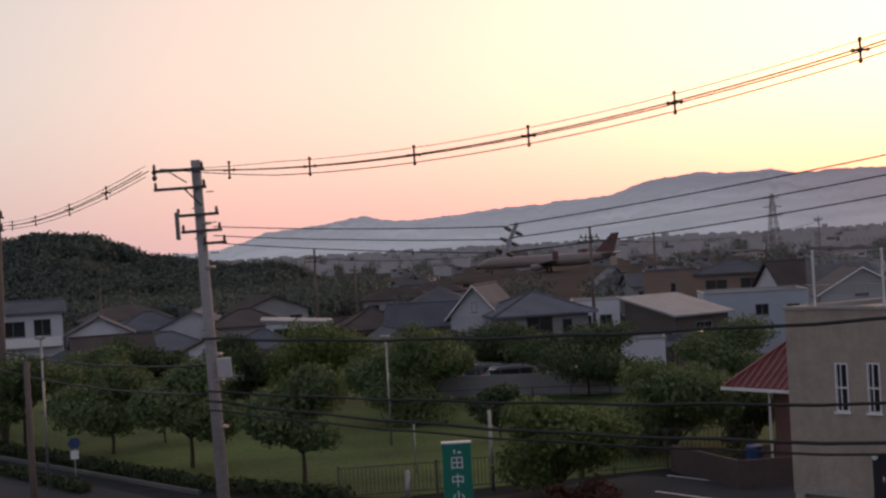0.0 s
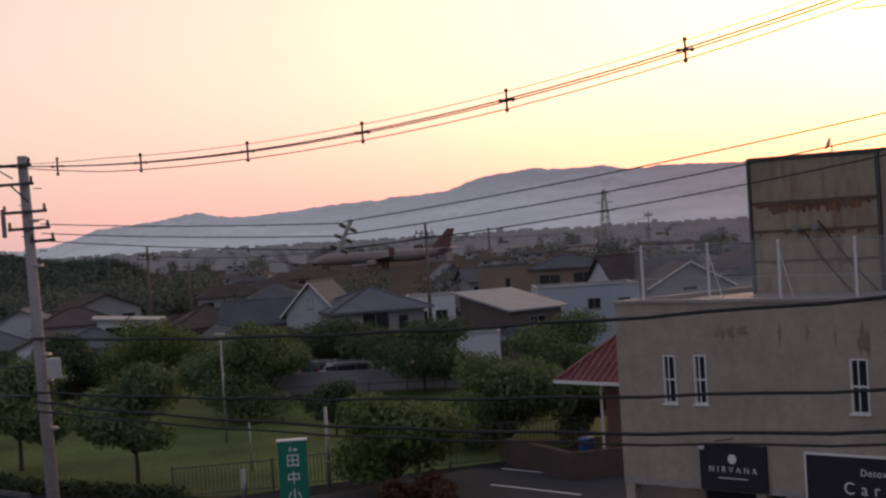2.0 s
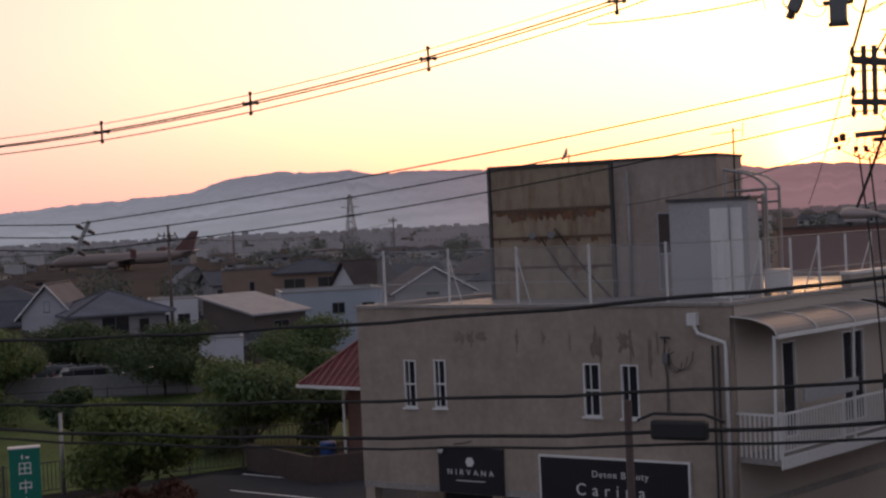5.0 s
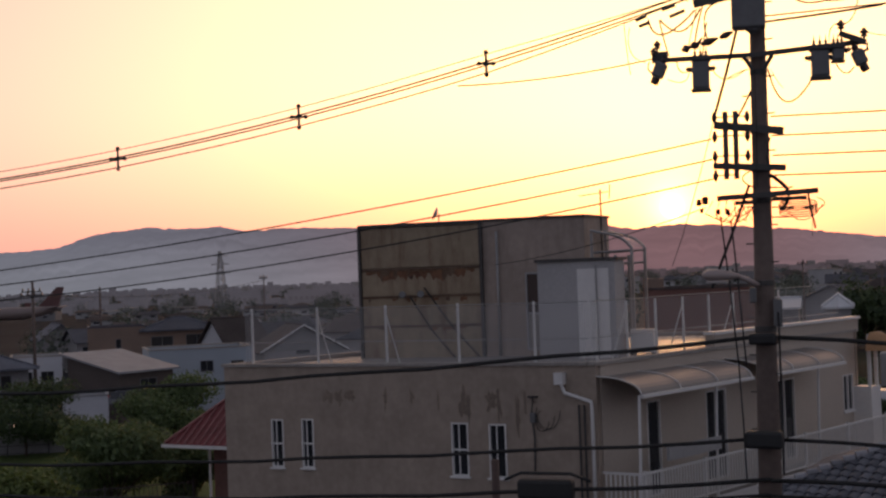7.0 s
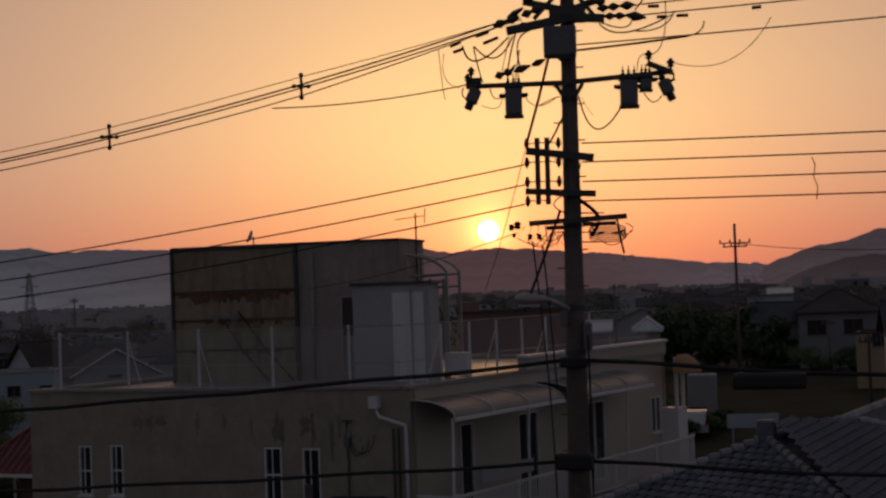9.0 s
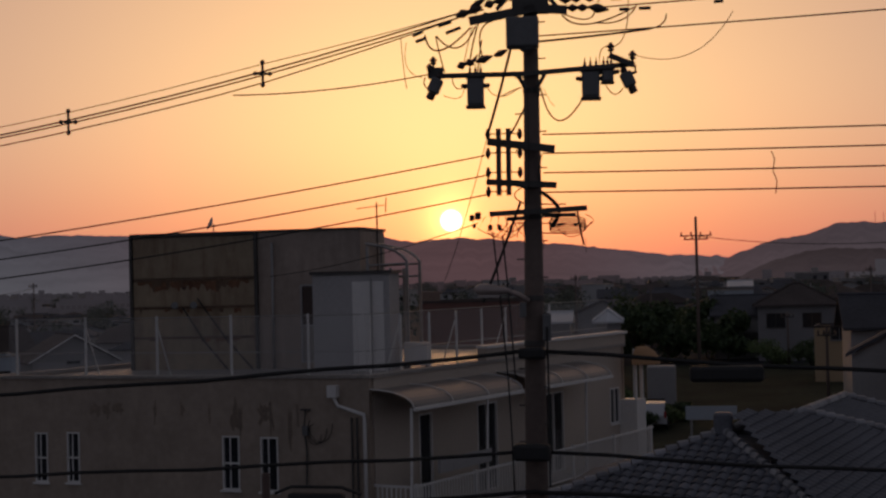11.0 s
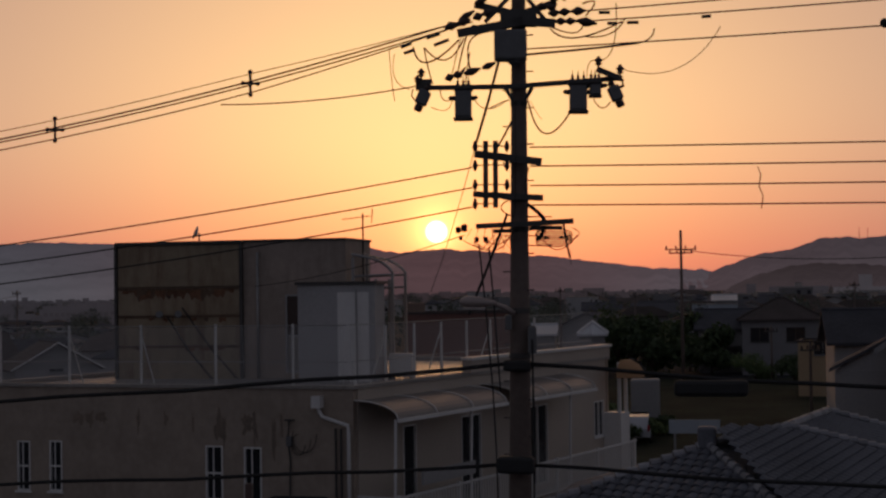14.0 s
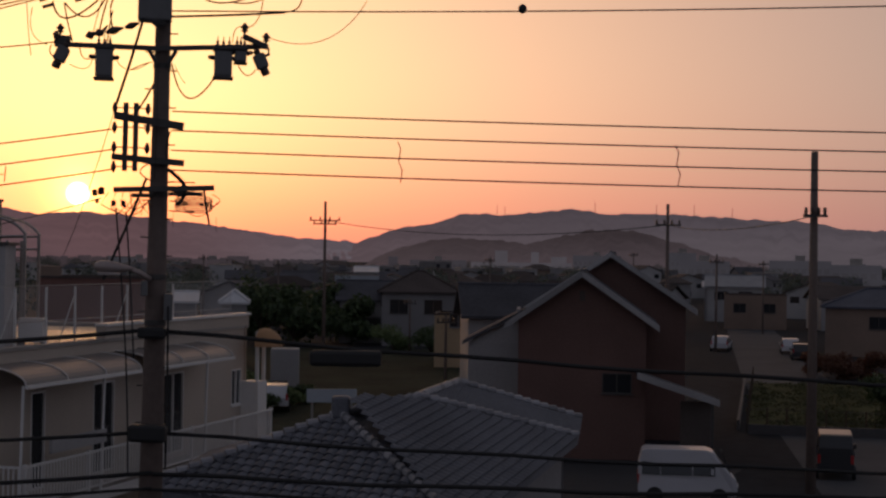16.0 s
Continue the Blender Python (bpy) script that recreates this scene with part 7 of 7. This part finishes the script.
def van(x, y, rz, L, Wd, Hh, paint, label, name="van", nose=0.55):
    c = thing(name, pose(x, y, 0, 0, 0, rz), label, "car" if name == "car" else "van")
    if name == "car":
        side = [(-L / 2, 0.35), (-L / 2, 0.85), (-L / 2 + 0.25, Hh * 0.72), (-L / 2 + 0.65, Hh - 0.03), (0.15, Hh), (0.55, Hh - 0.08), (L / 2 - 1.05, Hh * 0.64), (L / 2 - 0.15, Hh * 0.5), (L / 2, 0.55), (L / 2 - 0.03, 0.3)]
    else:
        side = [(-L / 2, 0.35), (-L / 2, Hh * 0.72), (-L / 2 + 0.12, Hh - 0.06), (-L / 2 + 0.3, Hh), (L / 2 - nose - 0.55, Hh), (L / 2 - nose - 0.3, Hh - 0.1), (L / 2 - nose * 0.45, Hh * 0.56), (L / 2 - 0.05, Hh * 0.47), (L / 2, 0.5), (L / 2 - 0.03, 0.3)]
    bm = bmesh.new()
    a = [bm.verts.new((px, -Wd / 2 + (0.1 if pz > Hh * 0.6 else 0), pz)) for px, pz in side]
    b = [bm.verts.new((px, Wd / 2 - (0.1 if pz > Hh * 0.6 else 0), pz)) for px, pz in side]
    bm.faces.new(a)
    bm.faces.new(b[::-1])
    n = len(side)
    for i in range(n):
        bm.faces.new((a[i], b[i], b[(i + 1) % n], a[(i + 1) % n]))
    bmesh.ops.recalc_face_normals(bm, faces=bm.faces[:])
    bmesh.ops.bevel(bm, geom=bm.edges[:], offset=0.04, segments=2, affect="EDGES", profile=0.5)
    part("body", bm, paint, c)
    for s in (-1, 1):
        y0 = s * (Wd / 2 - 0.04)
        for x0, x1 in ((-L / 2 + 0.14, -L / 2 + 0.78), (-L / 2 + 0.83, L / 2 - nose - 1.08), (L / 2 - nose - 1.03, L / 2 - nose - 0.25)):
            if x1 - x0 > 0.2:
                zz0, zz1 = Hh * 0.53, Hh * 0.87
                bm = boxed(x0, x1, -0.012, 0.012, 0, zz1 - zz0, Matrix.Translation((0, s * (Wd / 2 - 0.005), zz0)) @ Matrix.Rotation(s * 0.2, 4, "X"))
                part("side_window", bm, GLASS, c)
        for xx in (-L / 2 + 0.6, L / 2 - 0.65):
            w_ = part("tyre", lathe(bmesh.new(), [(0.17, 0), (0.28, 0.0), (0.3, 0.03), (0.3, 0.13), (0.28, 0.16), (0.17, 0.16)], (xx, s * (Wd / 2 - 0.1), 0.3), 18, Vector((0, s, 0))), BLACK, c, smooth=False)
            part("rim", lathe(bmesh.new(), [(0.05, 0), (0.168, 0.02), (0.168, 0.12), (0.12, 0.14), (0.03, 0.13)], (xx, s * (Wd / 2 - 0.1), 0.3), 14, Vector((0, s, 0))), STEEL, w_)
        part("headlight", bevelled(L / 2 - 0.1, L / 2 + 0.015, s * Wd * 0.36 - 0.12, s * Wd * 0.36 + 0.12, 0.62, 0.8, 0.02), WHITE, c, "clear headlight")
        part("tail_light", bevelled(-L / 2 - 0.015, -L / 2 + 0.05, s * (Wd / 2 - 0.1) - 0.06, s * (Wd / 2 - 0.1) + 0.06, 0.7, 1.05, 0.01), mat("red_lens", (0.4, 0.02, 0.02), 0.3), c)
        part("mirror", bevelled(L / 2 - nose - 0.42, L / 2 - nose - 0.3, s * (Wd / 2 + 0.09) - 0.07, s * (Wd / 2 + 0.09) + 0.07, Hh * 0.56, Hh * 0.67, 0.02), paint, c)
    part("windscreen", boxed(0, math.hypot(Hh * 0.34, nose * 0.55 + 0.1), -Wd / 2 + 0.16, Wd / 2 - 0.16, -0.01, 0.014, pose(L / 2 - nose * 0.5, 0, Hh * 0.59, 0, 0, 180) @ Matrix.Rotation(-math.atan2(Hh * 0.34, nose * 0.3 + 0.1), 4, "Y")), GLASS, c)
    part("number_plate", boxed(L / 2 + 0.004, L / 2 + 0.02, -0.16, 0.16, 0.42, 0.58), PALEWALL, c)
    return c


van(8.35, 55.3, -6, 3.55, 1.5, 1.95, CARWHITE, "white kei van parked in the yard")
van(*bp(-13.9, 64.5), 78, 3.4, 1.5, 1.85, mat("black_car_paint", (0.03, 0.03, 0.033), 0.3, vary=0.05, bump=0), "dark van parked by the lane")
van(*bp(-12.2, 150), 80, 4.2, 1.7, 1.5, CARWHITE, "white car parked beside the lane", "car", 1.0)
van(*bp(-12.6, 141), 80, 4.2, 1.7, 1.5, MATS["black_car_paint"], "dark car parked beside the lane", "car", 1.0)
van(*bp(-9.7, 152), 75, 4.2, 1.7, 1.5, CARWHITE, "white car down the lane", "car", 1.0)
van(-10.6, 86, 95, 4.0, 1.7, 1.5, CARWHITE, "white car behind the shop", "car", 1.0)
for az, d, rz in ((41.5, 88, 55), (42.3, 90, 40), (38.6, 84, 30), (37.6, 86, 40), (34.8, 110, 30), (43.1, 92, 50)):
    van(*bp(az, d), rz, 4.0, 1.7, 1.45, CARGREY, "car parked behind the park trees", "car", 1.0)
bb = thing("pale_signboard", Matrix.Translation((*bp(4.85, 70), 0)) @ Matrix.Rotation(radians(5), 4, "Z"), "faded pale blue board on posts", "sign")
part("board", boxed(-1.15, 1.15, -0.04, 0.04, 2.0, 2.62), BLUEWALL, bb)
for x in (-0.9, 0.9):
    part("leg", boxed(x - 0.05, x + 0.05, 0.045, 0.13, 0, 2.6), STEEL, bb)
wt = thing("white_tank", pose(-11.1, 95, 0, 0, 0, 6), "white boxy shed behind the shop", "shed")
part("body", bevelled(-0.9, 0.9, 0, 1.5, 0, 2.9, 0.1), PALEWALL, wt)
field = [bp(-10.7, 80), bp(-16.5, 80), bp(-16.5, 114), bp(-10.9, 112)]
sheet("weed_field", field, 0.022, mat("yellow_green_weeds", (0.055, 0.06, 0.024), 0.95, grain=3, vary=0.5, stain=0.2, bump=0.6, spec=0.1), "dull yellow-green weedy plot beside the lane", "field")
rngw = np.random.default_rng(71)
me = leaves([(*bp(rngw.uniform(-16.3, -10.9), rngw.uniform(81, 112)), 0.14) for i in range(260)], [(0.6, 0.6, 0.1)] * 260, 9000, 0.07, 71)
me.materials.append(leaf_mat("weed_leaf", (0.04, 0.046, 0.018), (0.07, 0.076, 0.028)))
tagged(new("field_weeds", me), "yellow-green weeds standing on a plot", "weeds", kind="stuff")
tagged(mesh_ob("plot_wall", pierced(bmesh.new(), 32, 0, 0.55, 0.15, [], along(Vector((*bp(-10.45, 80), 0)), Vector((*bp(-10.65, 112), 0)))), mat("dark_block_wall", (0.09, 0.085, 0.085), 0.9, vary=0.25)), "low dark block wall along the lane", "wall", kind="structure")
tagged(mesh_ob("front_plot_wall", pierced(bmesh.new(), 7.4, 0, 0.5, 0.15, [], along(Vector((*bp(-10.75, 78.6), 0)), Vector((*bp(-16.1, 78.8), 0)))), MATS["dark_block_wall"]), "low dark block wall before the weedy plot", "wall", kind="structure")
pf = thing("plot_fence", Matrix.Identity(4), "dark posts with wires round the weedy plot", "fence")
for k in range(9):
    p = Vector(bp(-10.75, 80)).lerp(Vector(bp(-16.4, 80)), k / 8)
    part("post", tubed([(p.x, p.y, -0.1), (p.x, p.y, 1.25)], 0.045, 6), BARK, pf)
    p = Vector(bp(-10.8, 80)).lerp(Vector(bp(-10.95, 111)), k / 8)
    part("post", tubed([(p.x - 0.1, p.y, -0.1), (p.x - 0.1, p.y, 1.25)], 0.045, 6), BARK, pf)
for z in (0.6, 1.15):
    part("wire", tubed([(*bp(-10.75, 80), z), (*bp(-16.4, 80), z)], 0.012, 4), DSTEEL, pf)
tree(*bp(-15.9, 84), 2.9, 1.7, 0.3, LEAFD, 411, "dark rounded shrub at the edge of the plot", 4200, 0.11)
for k, (az, d, r) in enumerate(((-14.0, 118, 1.5), (-15.0, 120, 1.7), (-13.2, 121, 1.2))):
    tree(*bp(az, d), 1.9, r, 0.2, LEAFR, 420 + k, "reddish-brown shrub beyond the plot", 2600, 0.11)
for k, (az, d, h, r) in enumerate(((6.4, 148, 6.3, 3.4), (5.0, 156, 5.8, 3.0), (7.6, 150, 6.0, 3.2), (4.2, 150, 4.6, 2.6), (3.2, 175, 4.6, 2.6))):
    tree(*bp(az, d), h, r, 0.8, LEAFD, 90 + k, "dark tree behind the shop", 2600, 0.28)

for k, (az, d, h, r) in enumerate(((7.6, 84, 1.2, 1.1), (6.9, 87, 1.4, 1.3), (6.1, 90, 1.0, 1.0), (8.2, 92, 1.6, 1.3), (1.2, 139, 2.2, 1.8), (2.6, 141, 2.4, 2.0))):
    tree(*bp(az, d), h, r, 0.15, (LEAFD, LEAF)[k % 2], 300 + k, "dark shrubby tree on waste ground", 2200, 0.12)
sheet("waste_ground", [bp(9.0, 62), bp(-1.2, 58), bp(-1.8, 145), bp(9.2, 145)], 0.006, mat("dark_weeds", (0.04, 0.043, 0.03), 0.95, spec=0.03, grain=2, vary=0.5, stain=0.2, bump=0.5), "dark weedy waste ground", "ground")

# ---- farther poles, mast and aeroplane ----
far_pole(*bp(38.45, 135), 9.4, 0.17, "concrete utility pole among the houses", ((0.9, 2.0), (1.25, 2.4)))
far_pole(*bp(48.9, 150), 8.9, 0.17, "concrete utility pole among the houses", ((0.9, 2.2), (1.3, 2.6)))
far_pole(*bp(47.4, 170), 6.8, 0.16, "concrete utility pole among the houses", ((0.6, 1.4),))
far_pole(*bp(36.05, 190), 8.7, 0.2, "bare tapered pole among the houses", ())
far_pole(*bp(5.25, 128), 13.4, 0.17, "concrete utility pole with a pointed head", ((1.6, 2.6), (1.9, 2.0)))
far_pole(*bp(-7.7, 95), 12.3, 0.15, "concrete utility pole with a pointed head", ((1.3, 1.6),))
far_pole(*bp(-13.08, 58), 12.9, 0.2, "plain concrete utility pole beside the lane", ((2.4, 0.9),))
far_pole(*bp(-9.5, 150), 9.5, 0.15, "concrete utility pole down the lane", ((0.8, 1.4),))
for az, d, h in ((56.9, 160, 6.0), (7.0, 170, 8.2), (9.8, 180, 8.8), (2.0, 140, 5.0), (55.8, 175, 5.5), (-1.0, 180, 9.0), (-6.4, 210, 10.0), (-11.2, 190, 9.0), (43.7, 210, 6.0), (30.0, 200, 9.5), (0.6, 95, 5.2)):
    far_pole(*bp(az, d), h, 0.12, "thin utility pole among the houses", ((0.5, 1.2),))
wire(sagging((*bp(48.9, 150), 7.9), (*bp(38.45, 135), 8.2), 0.8), 0.03, "far overhead line between poles")
wire(sagging((*bp(38.45, 135), 8.2), (*bp(30.0, 200), 8.8), 0.9), 0.03, "far overhead line between poles")
wire(sagging((*bp(5.25, 128), 11.8), (*bp(-7.7, 95), 11.0), 0.9), 0.03, "far overhead line between poles")
wire(sagging((*bp(-7.7, 95), 11.0), (*bp(-13.08, 58), 10.5), 0.4), 0.02, "far overhead line between poles")

mast = thing("lattice_tower", pose(*bp(31.6, 700), -3.0, 0, 0, 12), "grey steel lattice power tower", "pylon")


def lat(z):
    return 2.6 - 2.1 * min(z / 26, 1)


TW = 26.0
for sx in (-1, 1):
    for sy in (-1, 1):
        part("leg", tubed([(sx * lat(0), sy * lat(0), -1), (sx * lat(TW), sy * lat(TW), TW)], 0.22, 5), STEEL, mast)
for k in range(9):
    z0, z1 = k * TW / 9, (k + 1) * TW / 9
    for sx, sy, ex, ey in ((-1, -1, 1, -1), (1, -1, 1, 1), (-1, 1, 1, 1), (-1, -1, -1, 1)):
        part("lattice_bar", tubed([(sx * lat(z0), sy * lat(z0), z0), (ex * lat(z1), ey * lat(z1), z1)], 0.1, 4), STEEL, mast)
        part("lattice_bar", tubed([(ex * lat(z0), ey * lat(z0), z0), (sx * lat(z1), sy * lat(z1), z1)], 0.1, 4), STEEL, mast)
for z, w_ in ((16, 5.2), (20, 4.6), (24, 3.8)):
    for s in (-1, 1):
        part("tower_arm", tubed([(0, 0, z + 0.7), (s * w_, 0, z)], 0.16, 4, 0.08), STEEL, mast)
        part("tower_arm", tubed([(0, 0, z - 0.3), (s * w_, 0, z)], 0.16, 4, 0.08), STEEL, mast)

jet = thing("airliner", Matrix.Translation((*bp(40.1, 515), -3.0)) @ Matrix.Rotation(radians(40.1 - 14), 4, "Z"), "parked twin-engined airliner with a dark red tail", "aeroplane")
# fuselage and tail colours have the haze and orange evening light mixed in
JET = mat("hazy_airliner_paint", (0.24, 0.185, 0.165), 0.4, vary=0.05)
prof = [(-24.5, 0.05, 3.2), (-23.8, 0.8, 3.3), (-22, 1.6, 3.6), (-19, 2.1, 3.9), (12, 2.1, 4.0), (18, 1.6, 4.5), (23, 0.8, 5.2), (25, 0.15, 5.5)]
bm = bmesh.new()
rings = [[bm.verts.new((x, r * math.cos(k * math.tau / 14), z + r * math.sin(k * math.tau / 14))) for k in range(14)] for x, r, z in prof]
for u, v in zip(rings, rings[1:]):
    for k in range(14):
        bm.faces.new((u[k], u[(k + 1) % 14], v[(k + 1) % 14], v[k]))
part("fuselage", bm, JET, jet, smooth=True)
bm = bmesh.new()
for s in (-0.2, 0.2):
    bm.faces.new([bm.verts.new(p) for p in ((16.5, s, 5.6), (23.5, s, 5.8), (25.5, s * 0.4, 12.2), (23.0, s * 0.4, 12.2))])
bmesh.ops.bridge_loops(bm, edges=bm.edges[:])
part("tail_fin", bm, mat("dark_red_tail", (0.12, 0.05, 0.045), 0.4), jet)
for s in (-1, 1):
    bm = slab(bmesh.new(), [(-4, s * 1.5, 3.2), (3.5, s * 1.5, 3.2), (9.5, s * 22, 4.6), (7.5, s * 22, 4.6)], 0.4)
    wing = part("wing", bm, JET, jet)
    part("winglet", slab(bmesh.new(), [(7.6, s * 22 - 0.1, 7.2), (9.6, s * 22 - 0.1, 7.2), (9.6, s * 22 + 0.1, 7.2), (7.6, s * 22 + 0.1, 7.2)], 2.7), MATS["dark_red_tail"], wing)
    part("engine", lathe(bmesh.new(), [(0.9, -2.0), (1.15, -1.6), (1.15, 0.6), (0.7, 2.0)], (-1.5, s * 7.5, 1.9), 14, Vector((1, 0, 0))), JET, jet, smooth=True)
    part("tailplane", slab(bmesh.new(), [(19, s * 0.8, 5.4), (22.5, s * 0.8, 5.4), (25, s * 7.5, 6.0), (23.6, s * 7.5, 6.0)], 0.25), JET, jet)
    part("gear", boxed(0.5, 1.5, s * 2.6 - 0.3, s * 2.6 + 0.3, 0, 2.4), BLACK, jet)
part("gear", boxed(-19.6, -19, -0.3, 0.3, 0, 2.2), BLACK, jet)

# ---- town beyond: rows of houses and trees ----
rng = random.Random(77)
KINDS = []
for k, (roof, lab) in enumerate((("hip", "pale house with a dark hipped roof"), ("gable_x", "grey house with a dark gabled roof"), ("gable_y", "pale house with a dark gable front"), ("hip", "brown house with a hipped roof"),
                                 ("flat", "grey flat-roofed block of flats"), ("gable_x", "pale house with a brown roof"), ("hip", "grey house with a brown hipped roof"), ("flat", "pale flat-roofed block of flats"))):
    KINDS.append(town_house(lab, 7 + (k * 1.3) % 4, 7 + k % 3, 7.5 if roof == "flat" else 5.3, roof, 1.9, (PALEWALL, GREYWALL, PALEWALL, BROWNWALL, GREYWALL, PALEWALL, GREYWALL, PALEWALL)[k],
                            (ROOF, ROOF, ROOFB, ROOFB, CONCRETE, ROOFB, ROOFB, CONCRETE)[k]))
taken = []
placed = 0
for tries in range(6000):
    if placed >= 255:
        break
    az = rng.uniform(-17, 62)
    d = 165 + 430 * rng.random() ** 1.3
    x, y = bp(az, d)
    if -13 < az < -7 and d < 300 or (46 < az and d > 195) or (36.3 < az < 43.8 and d < 560) or (8.5 < az < 17.5 and d < 420) or (d < 185 and 26 < az) or any((x - a) ** 2 + (y - b) ** 2 < 130 for a, b in taken):
        continue
    if az < 8 and d < 185:
        continue
    low = LOWZ if az > 26 else LOWZ * max(0.0, min(1.0, (az - 14) / 12.0))
    taken.append((x, y))
    k = rng.randrange(8)
    h_ = KINDS[{4: 1, 7: 3}.get(k, k) if d < 420 else k]
    made = copy_thing(h_, pose(x, y, low - 0.1, 0, 0, az + rng.choice((-20, 0, 0, 15, 70, 90))))
    if az > 20:
        made.scale = (0.9, 0.9, max(0.45, 0.95 - (d - 165) / 420))
    else:
        made.scale = (0.9, 0.9, 0.8)
    placed += 1
for k, hh in enumerate(KINDS):
    hh.matrix_basis = pose(*bp(-14.5 + k * 3.9, 470 + 17 * k), 0, 0, 0, k * 11)
vs, fs = [], []
for k in range(2600):
    az, d = rng.uniform(-20, 64), 650 + 2300 * rng.random()
    if 4.5 > az > -12 and d > 1100:
        continue
    w_, h_ = rng.uniform(4, 12), rng.uniform(3.5, 6.5) * (1.8 if rng.random() < 0.02 else 1)
    x, y = bp(az, d)
    q = Matrix.Rotation(radians(az + rng.uniform(-30, 30)), 3, "Z")
    k0 = len(vs)
    for zz in (-4, h_ - 4 + (2 if az < 20 else 0)):
        for xx, yy in ((-w_ / 2, -3), (w_ / 2, -3), (w_ / 2, 3), (-w_ / 2, 3)):
            p = q @ Vector((xx, yy, zz))
            vs.append((x + p.x, y + p.y, p.z))
    fs += [(k0, k0 + 1, k0 + 5, k0 + 4), (k0 + 1, k0 + 2, k0 + 6, k0 + 5), (k0 + 2, k0 + 3, k0 + 7, k0 + 6), (k0 + 3, k0, k0 + 4, k0 + 7), (k0 + 4, k0 + 5, k0 + 6, k0 + 7)]
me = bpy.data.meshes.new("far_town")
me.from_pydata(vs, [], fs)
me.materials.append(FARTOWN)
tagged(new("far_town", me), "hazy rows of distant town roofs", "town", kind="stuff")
cs, ss = [], []
for k in range(520):
    az = rng.uniform(-18, 62)
    d = 200 + 900 * rng.random()
    s = rng.uniform(1.4, 3.4)
    low = LOWZ if az > 26 else 0
    if 36 < az < 44 and 280 < d < 560:
        continue
    cs.append((*bp(az, d), low + s * 0.9 + rng.uniform(0, 1.2)))
    ss.append((s * 1.2, s * 1.2, s))
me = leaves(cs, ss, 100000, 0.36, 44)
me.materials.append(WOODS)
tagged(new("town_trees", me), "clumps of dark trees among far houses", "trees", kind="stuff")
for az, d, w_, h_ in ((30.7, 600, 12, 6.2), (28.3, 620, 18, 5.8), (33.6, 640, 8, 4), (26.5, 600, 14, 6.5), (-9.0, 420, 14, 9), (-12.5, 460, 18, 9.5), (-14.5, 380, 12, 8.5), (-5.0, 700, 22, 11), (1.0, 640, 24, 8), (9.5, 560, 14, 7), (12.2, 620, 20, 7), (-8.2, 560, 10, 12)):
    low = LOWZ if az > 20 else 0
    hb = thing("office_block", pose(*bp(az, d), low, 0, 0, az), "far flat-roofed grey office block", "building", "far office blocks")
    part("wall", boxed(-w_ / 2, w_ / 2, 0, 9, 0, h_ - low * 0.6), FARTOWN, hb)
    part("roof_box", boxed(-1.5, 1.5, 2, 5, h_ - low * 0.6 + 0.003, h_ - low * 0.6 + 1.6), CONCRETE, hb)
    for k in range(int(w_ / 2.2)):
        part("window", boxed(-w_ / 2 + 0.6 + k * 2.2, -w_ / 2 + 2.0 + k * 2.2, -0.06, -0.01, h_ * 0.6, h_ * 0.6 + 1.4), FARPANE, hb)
for az, el0 in ((-1.2, 1.75), (-4.9, 1.9), (-7.2, 1.8), (-8.6, 1.8), (-10.0, 1.7), (9.4, 1.1), (11.0, 1.3), (-1.5, 1.7)):
    ms_ = thing("crest_mast", pose(*bp(az, 3900), 0), "thin radio mast on the mountain crest", "mast", "masts on the crest")
    part("shaft", tubed([(0, 0, 60), (0, 0, 8.7 + 3900 * math.tan(radians(el0 + 0.32)))], 1.0, 4, 0.5), DSTEEL, ms_)
